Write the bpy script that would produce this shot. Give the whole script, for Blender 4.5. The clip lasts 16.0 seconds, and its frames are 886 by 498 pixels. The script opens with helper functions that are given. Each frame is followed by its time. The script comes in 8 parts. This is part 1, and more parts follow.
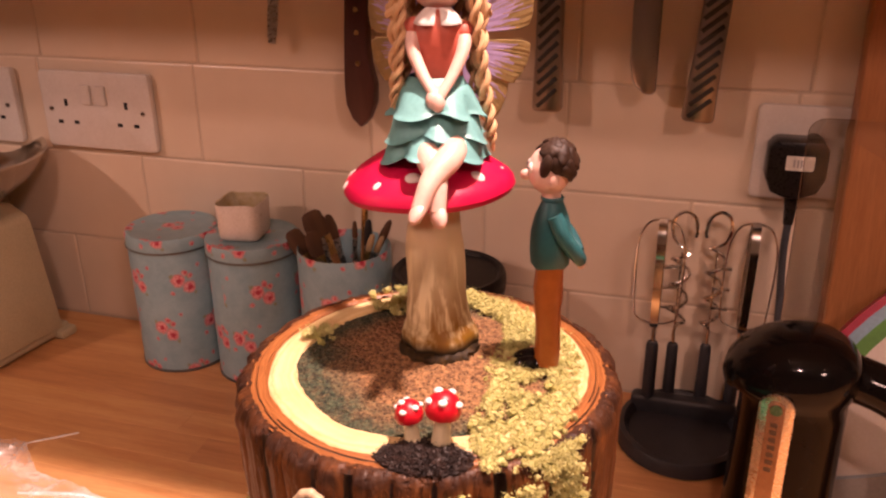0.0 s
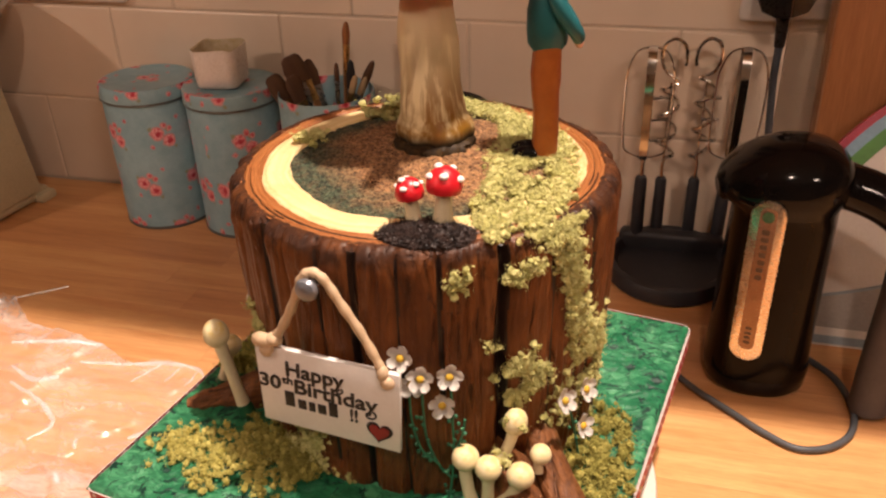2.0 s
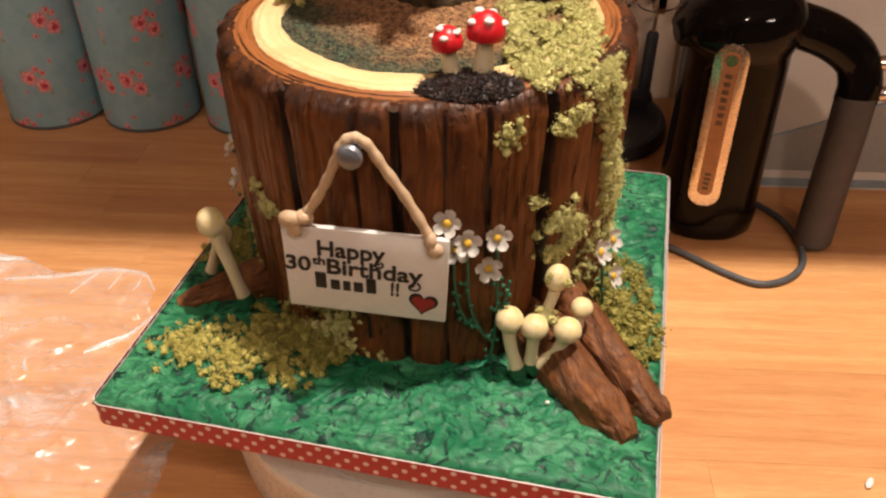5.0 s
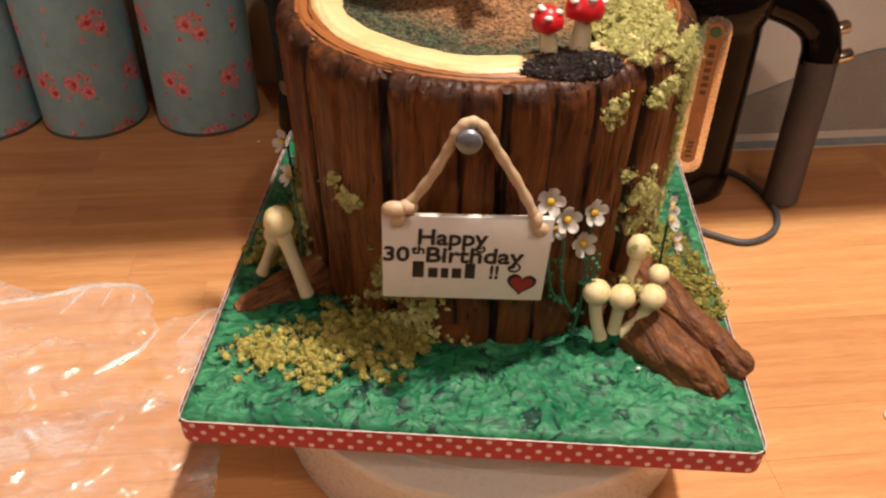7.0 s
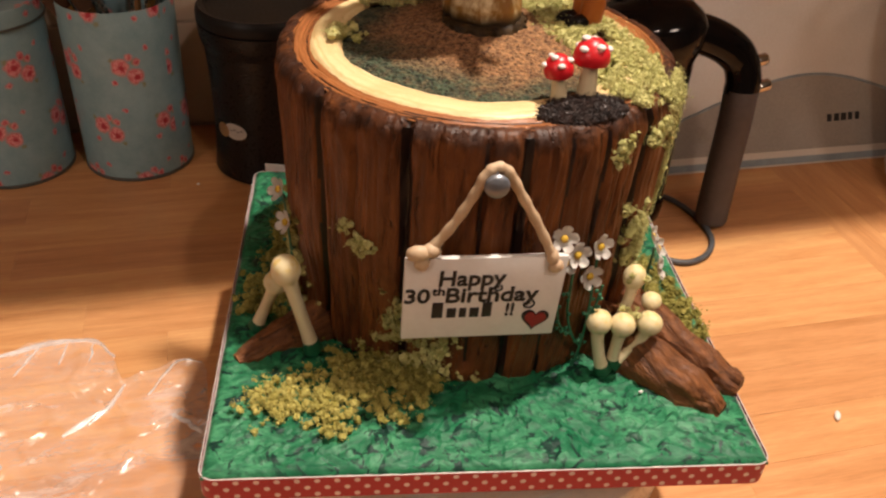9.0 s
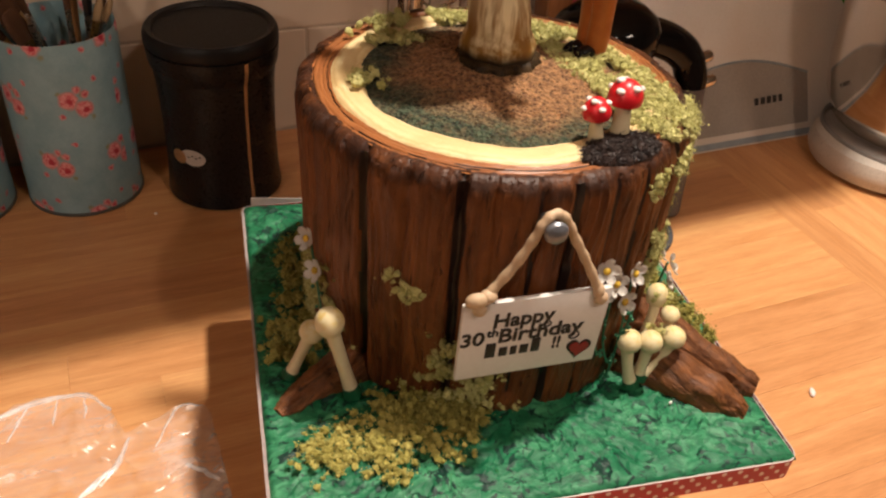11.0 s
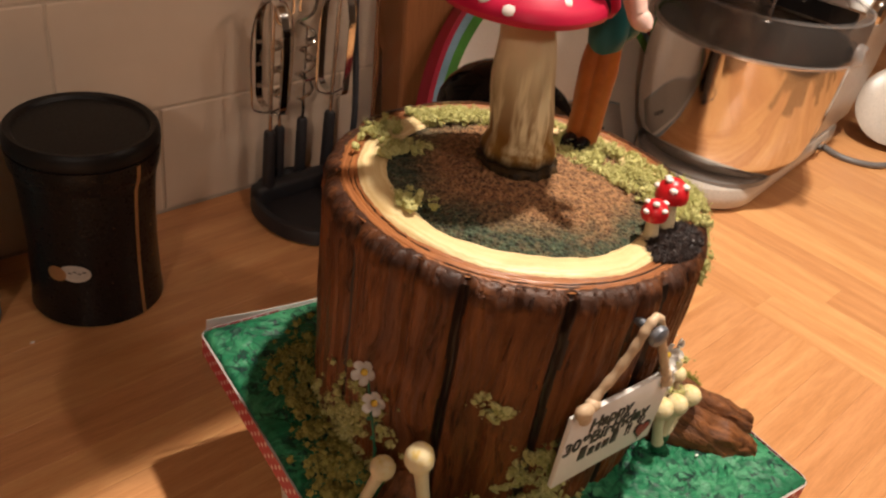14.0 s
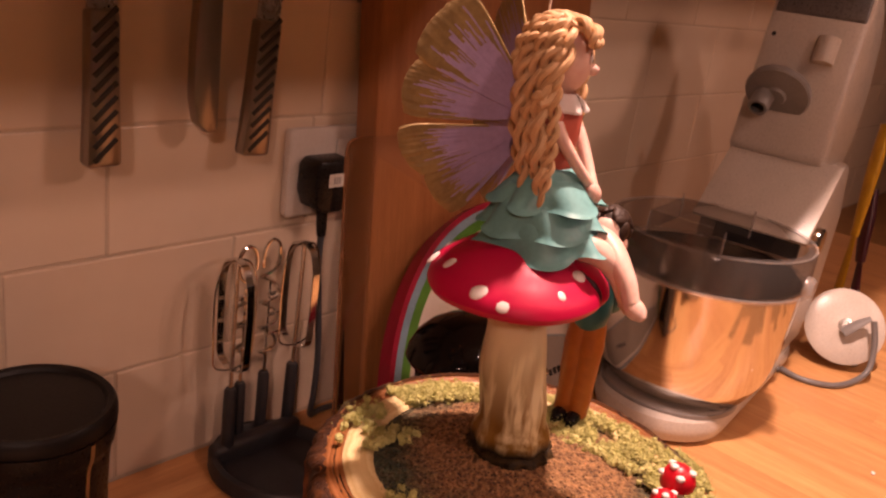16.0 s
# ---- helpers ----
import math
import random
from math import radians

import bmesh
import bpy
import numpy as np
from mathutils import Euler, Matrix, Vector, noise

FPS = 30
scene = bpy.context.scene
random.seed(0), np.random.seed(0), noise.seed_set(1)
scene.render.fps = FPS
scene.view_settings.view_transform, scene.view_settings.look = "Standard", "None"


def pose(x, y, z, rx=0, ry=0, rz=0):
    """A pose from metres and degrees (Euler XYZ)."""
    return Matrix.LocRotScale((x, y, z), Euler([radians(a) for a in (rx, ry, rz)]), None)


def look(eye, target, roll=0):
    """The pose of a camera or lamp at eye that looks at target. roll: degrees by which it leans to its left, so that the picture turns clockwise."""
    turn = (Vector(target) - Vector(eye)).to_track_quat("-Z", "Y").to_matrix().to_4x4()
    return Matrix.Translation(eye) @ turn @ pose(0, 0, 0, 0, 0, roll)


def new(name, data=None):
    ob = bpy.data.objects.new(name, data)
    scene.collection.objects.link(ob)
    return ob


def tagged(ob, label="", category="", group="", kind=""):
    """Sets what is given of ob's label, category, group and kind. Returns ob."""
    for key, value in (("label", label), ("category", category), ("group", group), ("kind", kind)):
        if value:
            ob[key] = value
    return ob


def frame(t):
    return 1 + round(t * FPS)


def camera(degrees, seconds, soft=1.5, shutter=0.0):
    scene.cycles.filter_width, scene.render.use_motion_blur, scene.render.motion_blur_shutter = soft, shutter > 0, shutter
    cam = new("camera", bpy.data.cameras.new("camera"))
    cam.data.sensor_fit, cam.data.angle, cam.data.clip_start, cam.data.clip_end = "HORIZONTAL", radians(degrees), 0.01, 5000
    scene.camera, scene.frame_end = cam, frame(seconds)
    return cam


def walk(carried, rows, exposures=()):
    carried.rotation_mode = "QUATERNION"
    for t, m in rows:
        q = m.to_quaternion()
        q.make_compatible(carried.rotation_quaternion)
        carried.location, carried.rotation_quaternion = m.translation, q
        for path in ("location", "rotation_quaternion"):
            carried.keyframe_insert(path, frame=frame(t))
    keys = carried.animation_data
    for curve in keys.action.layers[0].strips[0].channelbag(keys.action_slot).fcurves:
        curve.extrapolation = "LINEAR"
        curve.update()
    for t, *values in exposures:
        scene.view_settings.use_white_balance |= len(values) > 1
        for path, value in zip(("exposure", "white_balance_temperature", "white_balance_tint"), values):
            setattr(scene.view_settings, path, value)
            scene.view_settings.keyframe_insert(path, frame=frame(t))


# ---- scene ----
cam = camera(55.6, 16.0, soft=2.3)
METRES, EYE, TILT, LEAN, TURN = 0.63, 0.4915, -22.22, 0.55, 17.0
ROWS = [
    (0.0, 0.0, 0.0, 0.0, -0.0, 0.0, 0.0),
    (0.5, 0.0005, 0.0128, -0.0274, -0.49, -1.95, 0.36),
    (1.0, -0.0056, 0.0117, -0.0502, -0.04, -3.91, 0.97),
    (1.5, -0.0131, 0.005, -0.0683, -0.46, -5.41, 1.51),
    (2.0, -0.0162, 0.0088, -0.0858, -1.58, -7.18, 1.74),
    (2.5, -0.0178, 0.0149, -0.0954, -2.31, -9.08, 1.99),
    (3.0, -0.0313, 0.0209, -0.1013, -2.83, -10.77, 2.1),
    (3.5, -0.0485, 0.0316, -0.1082, -4.22, -12.48, 2.78),
    (6.0, -0.232, 0.0749, -0.097, -17.59, -16.4, 5.95),
    (6.5, -0.2726, 0.0861, -0.0927, -19.62, -16.87, 6.44),
    (7.0, -0.3019, 0.0995, -0.0902, -21.92, -17.21, 7.16),
    (7.5, -0.3207, 0.1067, -0.0865, -24.16, -17.64, 7.0),
    (8.0, -0.3456, 0.1144, -0.0823, -26.46, -17.76, 7.16),
    (8.5, -0.3695, 0.1239, -0.0748, -28.59, -17.38, 7.25),
    (9.0, -0.3916, 0.1314, -0.0625, -30.41, -16.55, 7.67),
    (9.5, -0.4079, 0.1362, -0.0506, -32.1, -16.17, 8.09),
    (12.0, -0.5305, 0.265, 0.0537, -46.75, -23.19, 10.15),
    (12.5, -0.5553, 0.3033, 0.0737, -51.48, -24.55, 10.18),
    (13.0, -0.5809, 0.3468, 0.0937, -55.09, -25.86, 10.73),
    (13.5, -0.6034, 0.3806, 0.1142, -58.34, -24.87, 10.65),
    (14.0, -0.6092, 0.4072, 0.129, -59.82, -22.57, 10.88),
    (14.5, -0.6066, 0.4268, 0.1441, -60.87, -19.28, 11.22),
    (15.0, -0.5949, 0.4429, 0.1629, -62.15, -15.5, 11.64),
    (15.5, -0.5833, 0.4452, 0.1756, -63.38, -12.63, 11.78),
    (16.0, -0.5812, 0.4492, 0.1878, -64.08, -9.32, 11.98),
]
EXPOSURES = [(0.0, 0.20, 7000, 46), (0.5, 0.14, 6500, 34), (1.5, 0.08, 6300, 19), (2.5, 0.04, 6100, 13), (3.5, -0.07, 6000, 10), (5.5, -0.18, 5900, 9), (7.0, -0.22, 5900, 9), (9.5, -0.25, 5900, 9), (12.5, -0.24, 5800, 5), (14.0, -0.27, 5850, 7), (15.0, -0.30, 6500, 24), (16.0, -0.19, 7350, 47)]
walk(cam, [(t, pose(0, 0, EYE, TILT, LEAN, TURN) @ pose(METRES * x, METRES * y, METRES * z, 90 + pitch, roll, yaw)) for t, x, y, z, yaw, pitch, roll in ROWS],
     exposures=EXPOSURES)

# ---- world and lamps ----
world = bpy.data.worlds.new("room_air")
scene.world = world
world.use_nodes = True
world.node_tree.nodes["Background"].inputs[0].default_value = (0.9, 0.66, 0.46, 1)
world.node_tree.nodes["Background"].inputs[1].default_value = 0.004

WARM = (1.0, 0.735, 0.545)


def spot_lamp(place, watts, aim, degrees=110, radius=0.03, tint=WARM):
    data = bpy.data.lights.new("unseen_ceiling_spot", "SPOT")
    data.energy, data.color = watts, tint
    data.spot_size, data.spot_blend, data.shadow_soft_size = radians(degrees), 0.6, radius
    ob = new("unseen_ceiling_spot", data)
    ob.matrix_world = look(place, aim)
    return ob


spot_lamp((0.16, 0.37, 1.47), 140, (0.04, 0.36, 0), tint=(1.0, 0.815, 0.640))
# Unseen fill: the next two are moved and aimed to brighten, not located fittings.
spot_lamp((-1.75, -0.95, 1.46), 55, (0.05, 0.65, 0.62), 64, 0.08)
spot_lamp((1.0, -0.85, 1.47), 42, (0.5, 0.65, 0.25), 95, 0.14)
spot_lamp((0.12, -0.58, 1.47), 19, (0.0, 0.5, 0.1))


# ---- materials ----
def nodes_of(name):
    m = bpy.data.materials.new(name)
    m.use_nodes = True
    return m, m.node_tree, m.node_tree.nodes["Principled BSDF"]


def node(tree, kind, **values):
    n = tree.nodes.new(kind)
    for key, value in values.items():
        if key in n.inputs:
            n.inputs[key].default_value = value
    return n


def mix(tree, fac, a, b, blend="MIX"):
    n = tree.nodes.new("ShaderNodeMix")
    n.data_type, n.blend_type = "RGBA", blend
    for socket, value in ((n.inputs[0], fac), (n.inputs[6], a), (n.inputs[7], b)):
        if isinstance(value, bpy.types.NodeSocket):
            tree.links.new(value, socket)
        elif isinstance(value, tuple):
            socket.default_value = (*value[:3], 1)
        else:
            socket.default_value = value
    return n.outputs[2]


def ramp(tree, fac, stops):
    n = tree.nodes.new("ShaderNodeValToRGB")
    while len(n.color_ramp.elements) < len(stops):
        n.color_ramp.elements.new(0.5)
    for e, (at, c) in zip(n.color_ramp.elements, stops):
        e.position = at
        e.color = (*c, 1) if isinstance(c, tuple) else (c, c, c, 1)
    tree.links.new(fac, n.inputs[0])
    return n.outputs[0]


def coords(tree, scale=(1, 1, 1), kind="Object"):
    t = tree.nodes.new("ShaderNodeTexCoord")
    p = tree.nodes.new("ShaderNodeMapping")
    p.inputs["Scale"].default_value = scale
    tree.links.new(t.outputs[kind], p.inputs[0])
    return p.outputs[0]


def noise_of(tree, vec, scale, detail=4.0, rough=0.6, distortion=0.0):
    n = node(tree, "ShaderNodeTexNoise", Scale=scale, Detail=detail, Roughness=rough, Distortion=distortion)
    tree.links.new(vec, n.inputs["Vector"])
    return n.outputs["Fac"]


def bump_to(tree, bsdf, height, strength, distance):
    b = node(tree, "ShaderNodeBump", Strength=strength, Distance=distance)
    tree.links.new(height, b.inputs["Height"])
    tree.links.new(b.outputs[0], bsdf.inputs["Normal"])


def surface(name, col, col2=None, rough=0.5, scale=40, bump=0.1, fine=400, metal=0.0, spec=0.5, stretch=(1, 1, 1), rvar=0.1, coat=0.0, sss=0.0, depth=0.001, per_object=0.0, grain_share=0.25):
    """A surface of two colours mixed by a broad and a fine grain, with relief."""
    m, t, b = nodes_of(name)
    col2 = col2 or tuple(c * 0.75 for c in col)
    v = coords(t, stretch)
    broad, grain = noise_of(t, v, scale), noise_of(t, v, fine, 3)
    f = ramp(t, broad, [(0.35, 0.0), (0.65, 1.0)])
    c = mix(t, f, col, col2)
    c = mix(t, grain_share, c, ramp(t, grain, [(0.3, 0.35), (0.7, 0.65)]), "OVERLAY")
    if per_object:
        info = t.nodes.new("ShaderNodeObjectInfo")
        c = mix(t, per_object, c, ramp(t, info.outputs["Random"], [(0.0, 0.3), (1.0, 0.7)]), "OVERLAY")
    t.links.new(c, b.inputs["Base Color"])
    t.links.new(ramp(t, grain, [(0.2, max(rough - rvar, 0.02)), (0.8, min(rough + rvar, 1.0))]), b.inputs["Roughness"])
    b.inputs["Metallic"].default_value = metal
    b.inputs["Specular IOR Level"].default_value = spec
    b.inputs["Coat Weight"].default_value = coat
    if sss:
        b.inputs["Subsurface Weight"].default_value = sss
        b.inputs["Subsurface Radius"].default_value = (0.004, 0.002, 0.001)
    if bump:
        bump_to(t, b, grain, bump, depth)
    return m


def wood(name, dark, light, along="x", rough=0.4, scale=6.0, per_object=0.0, bump=0.15):
    """Long grain along one axis, with fine pores."""
    m, t, b = nodes_of(name)
    s = {"x": (1.2, 16, 16), "y": (16, 1.2, 16), "z": (16, 16, 1.2)}[along]
    v = coords(t, s)
    if per_object:
        info = t.nodes.new("ShaderNodeObjectInfo")
        add = t.nodes.new("ShaderNodeVectorMath")
        add.operation = "MULTIPLY_ADD"
        t.links.new(info.outputs["Random"], add.inputs[0])
        add.inputs[1].default_value = (37, 61, 23)
        t.links.new(v, add.inputs[2])
        v = add.outputs[0]
    g1 = noise_of(t, v, scale, 5, 0.65, 0.4)
    fine = t.nodes.new("ShaderNodeMapping")
    fine.inputs["Scale"].default_value = (1, 1, 1)
    t.links.new(v, fine.inputs[0])
    g2 = noise_of(t, fine.outputs[0], scale * 9, 3, 0.7)
    c = mix(t, ramp(t, g1, [(0.3, 0.0), (0.7, 1.0)]), dark, light)
    c = mix(t, 0.35, c, ramp(t, g2, [(0.3, 0.3), (0.65, 0.62)]), "OVERLAY")
    if per_object:
        c = mix(t, per_object, c, ramp(t, info.outputs["Random"], [(0.0, 0.25), (0.5, 0.5), (1.0, 0.78)]), "OVERLAY")
    t.links.new(c, b.inputs["Base Color"])
    t.links.new(ramp(t, g2, [(0.2, rough - 0.1), (0.8, rough + 0.12)]), b.inputs["Roughness"])
    bump_to(t, b, g2, bump, 0.0006)
    return m


def glass(name, tint=(1, 1, 1), rough=0.02, ior=1.45):
    m, t, b = nodes_of(name)
    b.inputs["Base Color"].default_value = (*tint, 1)
    b.inputs["Transmission Weight"].default_value = 1.0
    b.inputs["Roughness"].default_value = rough
    b.inputs["IOR"].default_value = ior
    return m


# ---- building blocks ----
def mesh_object(name, bm, material, smooth=True):
    me = bpy.data.meshes.new(name)
    bm.normal_update()
    bm.to_mesh(me)
    bm.free()
    for mt in material if isinstance(material, (list, tuple)) else [material]:
        me.materials.append(mt)
    if smooth:
        me.polygons.foreach_set("use_smooth", [True] * len(me.polygons))
        me.set_sharp_from_angle(angle=radians(38))
    return new(name, me)


def part(name, bm, material, parent, label="", smooth=True):
    ob = mesh_object(name, bm, material, smooth)
    ob.parent = parent
    return tagged(ob, label)


def thing(name, m, label, category, group="", kind=""):
    ob = new(name)
    ob.empty_display_size = 0.02
    ob.matrix_world = m
    return tagged(ob, label, category, group, kind)


def add_box(bm, x0, x1, y0, y1, z0, z1, bevel=0.0, segments=2, mat=0, m=None):
    r = bmesh.ops.create_cube(bm, size=1, matrix=Matrix.LocRotScale(((x0 + x1) / 2, (y0 + y1) / 2, (z0 + z1) / 2), None, (x1 - x0, y1 - y0, z1 - z0)))
    vs = r["verts"]
    if bevel:
        es = list({e for v in vs for e in v.link_edges})
        r = bmesh.ops.bevel(bm, geom=es, offset=bevel, segments=segments, affect="EDGES", profile=0.5, clamp_overlap=True)
        vs = list({v for f in r["faces"] for v in f.verts} | {v for v in vs if v.is_valid})
    if mat:
        for f in {f for v in vs for f in v.link_faces}:
            f.material_index = mat
    if m is not None:
        bmesh.ops.transform(bm, matrix=m, verts=vs)
    return vs


def box(x0, x1, y0, y1, z0, z1, bevel=0.0, segments=2):
    bm = bmesh.new()
    add_box(bm, x0, x1, y0, y1, z0, z1, bevel, segments)
    return bm


def add_lathe(bm, profile, seg=48, m=None, mat=0, shape=None):
    """Turns (radius, height) pairs round z; shape(angle, radius, height) may bend the outline."""
    rings = []
    for r, z in profile:
        if r < 1e-6:
            rings.append([bm.verts.new((0, 0, z))])
        else:
            ring = []
            for i in range(seg):
                a = 2 * math.pi * i / seg
                rr = shape(a, r, z) if shape else r
                ring.append(bm.verts.new((rr * math.cos(a), rr * math.sin(a), z)))
            rings.append(ring)
    for a, b in zip(rings, rings[1:]):
        for i in range(seg):
            j = (i + 1) % seg
            if len(a) == 1 and len(b) == 1:
                continue
            vs = [a[0], b[j], b[i]] if len(a) == 1 else [a[i], a[j], b[0]] if len(b) == 1 else [a[i], a[j], b[j], b[i]]
            f = bm.faces.new(vs)
            f.material_index = mat
    vs = [v for ring in rings for v in ring]
    if m is not None:
        bmesh.ops.transform(bm, matrix=m, verts=vs)
    return vs


def lathe(profile, seg=48, m=None, shape=None):
    bm = bmesh.new()
    add_lathe(bm, profile, seg, m, 0, shape)
    bmesh.ops.recalc_face_normals(bm, faces=bm.faces)
    return bm


def add_tube(bm, pts, radii, seg=10, mat=0, flat=1.0, closed=False):
    """A round bar along points, capped; flat squeezes its section."""
    pts = [Vector(p) for p in pts]
    n = len(pts)
    if not isinstance(radii, (list, tuple)):
        radii = [radii] * n
    up, rings = None, []
    for i, p in enumerate(pts):
        a = pts[(i - 1) % n] if closed else pts[max(i - 1, 0)]
        b = pts[(i + 1) % n] if closed else pts[min(i + 1, n - 1)]
        d = (b - a).normalized()
        if up is None:
            up = d.orthogonal().normalized()
        up = (up - d * up.dot(d))
        up = up.normalized() if up.length > 1e-6 else d.orthogonal().normalized()
        side = d.cross(up)
        rings.append([bm.verts.new(p + radii[i] * (math.cos(2 * math.pi * k / seg) * up + flat * math.sin(2 * math.pi * k / seg) * side)) for k in range(seg)])
    pairs = list(zip(rings, rings[1:])) + ([(rings[-1], rings[0])] if closed else [])
    for a, b in pairs:
        for k in range(seg):
            f = bm.faces.new([a[k], a[(k + 1) % seg], b[(k + 1) % seg], b[k]])
            f.material_index = mat
    if not closed:
        for ring, order in ((rings[0], -1), (rings[-1], 1)):
            f = bm.faces.new(ring[::order])
            f.material_index = mat
    return [v for r in rings for v in r]


def tube(pts, radii, seg=10, flat=1.0, closed=False):
    bm = bmesh.new()
    add_tube(bm, pts, radii, seg, 0, flat, closed)
    bmesh.ops.recalc_face_normals(bm, faces=bm.faces)
    return bm


def add_blob(bm, place, size, mat=0, u=16, v=10, m=None):
    r = bmesh.ops.create_uvsphere(bm, u_segments=u, v_segments=v, radius=1, matrix=(m or Matrix.Identity(4)) @ Matrix.LocRotScale(place, None, size))
    for f in {f for w in r["verts"] for f in w.link_faces}:
        f.material_index = mat
    return r["verts"]


def blob(place, size, u=16, v=10, m=None):
    bm = bmesh.new()
    add_blob(bm, place, size, 0, u, v, m)
    return bm


def smooth_line(pts, n=8):
    """Points on a smooth curve through pts."""
    p = [Vector(q) for q in pts]
    p = [2 * p[0] - p[1], *p, 2 * p[-1] - p[-2]]
    out = []
    for a, b, c, d in zip(p, p[1:], p[2:], p[3:]):
        for i in range(n):
            t = i / n
            out.append(0.5 * (2 * b + (c - a) * t + (2 * a - 5 * b + 4 * c - d) * t * t + (3 * b - a - 3 * c + d) * t ** 3))
    return out + [p[-2]]


def add_slab(bm, outline, z0, z1, mat=0, m=None):
    """A flat plate with the given outline in xy."""
    top = [bm.verts.new((x, y, z1)) for x, y in outline]
    low = [bm.verts.new((x, y, z0)) for x, y in outline]
    fs = [bm.faces.new(top), bm.faces.new(low[::-1])]
    n = len(outline)
    for i in range(n):
        j = (i + 1) % n
        fs.append(bm.faces.new([low[i], low[j], top[j], top[i]]))
    for f in fs:
        f.material_index = mat
    if m is not None:
        bmesh.ops.transform(bm, matrix=m, verts=top + low)
    return top + low


def slab(outline, z0, z1, m=None, bevel=0.0):
    bm = bmesh.new()
    add_slab(bm, outline, z0, z1, 0, m)
    bmesh.ops.recalc_face_normals(bm, faces=bm.faces)
    if bevel:
        flat_edges = [e for e in bm.edges if len(e.link_faces) == 2 and e.calc_face_angle() > radians(50)]
        bmesh.ops.bevel(bm, geom=flat_edges, offset=bevel, segments=2, affect="EDGES", profile=0.5, clamp_overlap=True)
    return bm


def rounded(x0, x1, y0, y1, r, n=6):
    pts = []
    for cx, cy, a0 in ((x1 - r, y1 - r, 0), (x0 + r, y1 - r, 90), (x0 + r, y0 + r, 180), (x1 - r, y0 + r, 270)):
        for i in range(n + 1):
            a = radians(a0 + 90 * i / n)
            pts.append((cx + r * math.cos(a), cy + r * math.sin(a)))
    return pts


def lettering(words, size, extrude=0.0003):
    """Words as a bmesh, their middle at the origin, lying in xy."""
    cu = bpy.data.curves.new("lettering", "FONT")
    cu.body, cu.size, cu.extrude, cu.align_x, cu.align_y, cu.offset = words, size, extrude, "CENTER", "BOTTOM_BASELINE", size * 0.018
    cu.shear = 0.03
    ob = new("lettering", cu)
    dg = bpy.context.evaluated_depsgraph_get()
    me = bpy.data.meshes.new_from_object(ob.evaluated_get(dg))
    bm = bmesh.new()
    bm.from_mesh(me)
    bpy.data.objects.remove(ob)
    bpy.data.curves.remove(cu)
    bpy.data.meshes.remove(me)
    return bm


def moved(bm, m):
    bmesh.ops.transform(bm, matrix=m, verts=bm.verts)
    return bm


rng = random.Random(7)

# ---- the room ----
WALL = 0.8115
plaster = surface("plaster", (0.72, 0.66, 0.58), (0.68, 0.62, 0.54), rough=0.8, scale=3, bump=0.15, fine=120)
grout = surface("grout", (0.62, 0.51, 0.39), (0.56, 0.46, 0.35), rough=0.85, scale=20, bump=0.2, fine=500)
tile_glaze = surface("tile_glaze", (0.72, 0.595, 0.465), (0.68, 0.555, 0.425), rough=0.30, scale=9, bump=0.0, fine=30, per_object=0.10, spec=0.5, grain_share=0.03, rvar=0.03)
oak = wood("oak_stave", (0.53, 0.235, 0.080), (0.685, 0.360, 0.148), "x", rough=0.36, scale=5, per_object=0.29)
oak_dark = surface("oak_glue_line", (0.33, 0.16, 0.055), (0.27, 0.13, 0.045), rough=0.6, scale=30)
lino = surface("lino", (0.25, 0.2, 0.16), rough=0.6, scale=8)


def structure(name, bm, material, label, category):
    return tagged(mesh_object(name, bm, material, False), label, category, "", "structure")


wall_north = structure("wall_north", box(-2.4, 3.2, WALL + 0.0016, WALL + 0.12, -0.9, 1.5), grout, "cream tiled kitchen wall behind the worktop", "wall")
structure("wall_south", box(-2.4, 3.2, -2.42, -2.3, -0.9, 1.5), plaster, "plain painted wall on the room's far side", "wall")
structure("wall_west", box(-2.52, -2.4, -2.42, WALL + 0.12, -0.9, 1.5), plaster, "plain painted end wall", "wall")
structure("wall_east", box(3.2, 3.32, -2.42, WALL + 0.12, -0.9, 1.5), plaster, "plain painted end wall", "wall")
structure("ceiling", box(-2.52, 3.32, -2.42, WALL + 0.12, 1.5, 1.6), plaster, "plain painted ceiling", "ceiling")
structure("floor", box(-2.52, 3.32, -2.42, WALL + 0.12, -1.0, -0.9), lino, "plain brown kitchen floor", "floor")
worktop = structure("worktop", box(-2.38, 3.18, -0.02, WALL - 0.001, -0.04, -0.0012, 0.002), oak_dark, "oiled solid oak stave worktop", "worktop")
structure("base_cabinet", box(-2.36, 3.16, 0.1, WALL - 0.001, -0.9, -0.0405), plaster, "plain cabinet carcass under the worktop", "cabinet")

# ---- tins, canister ----


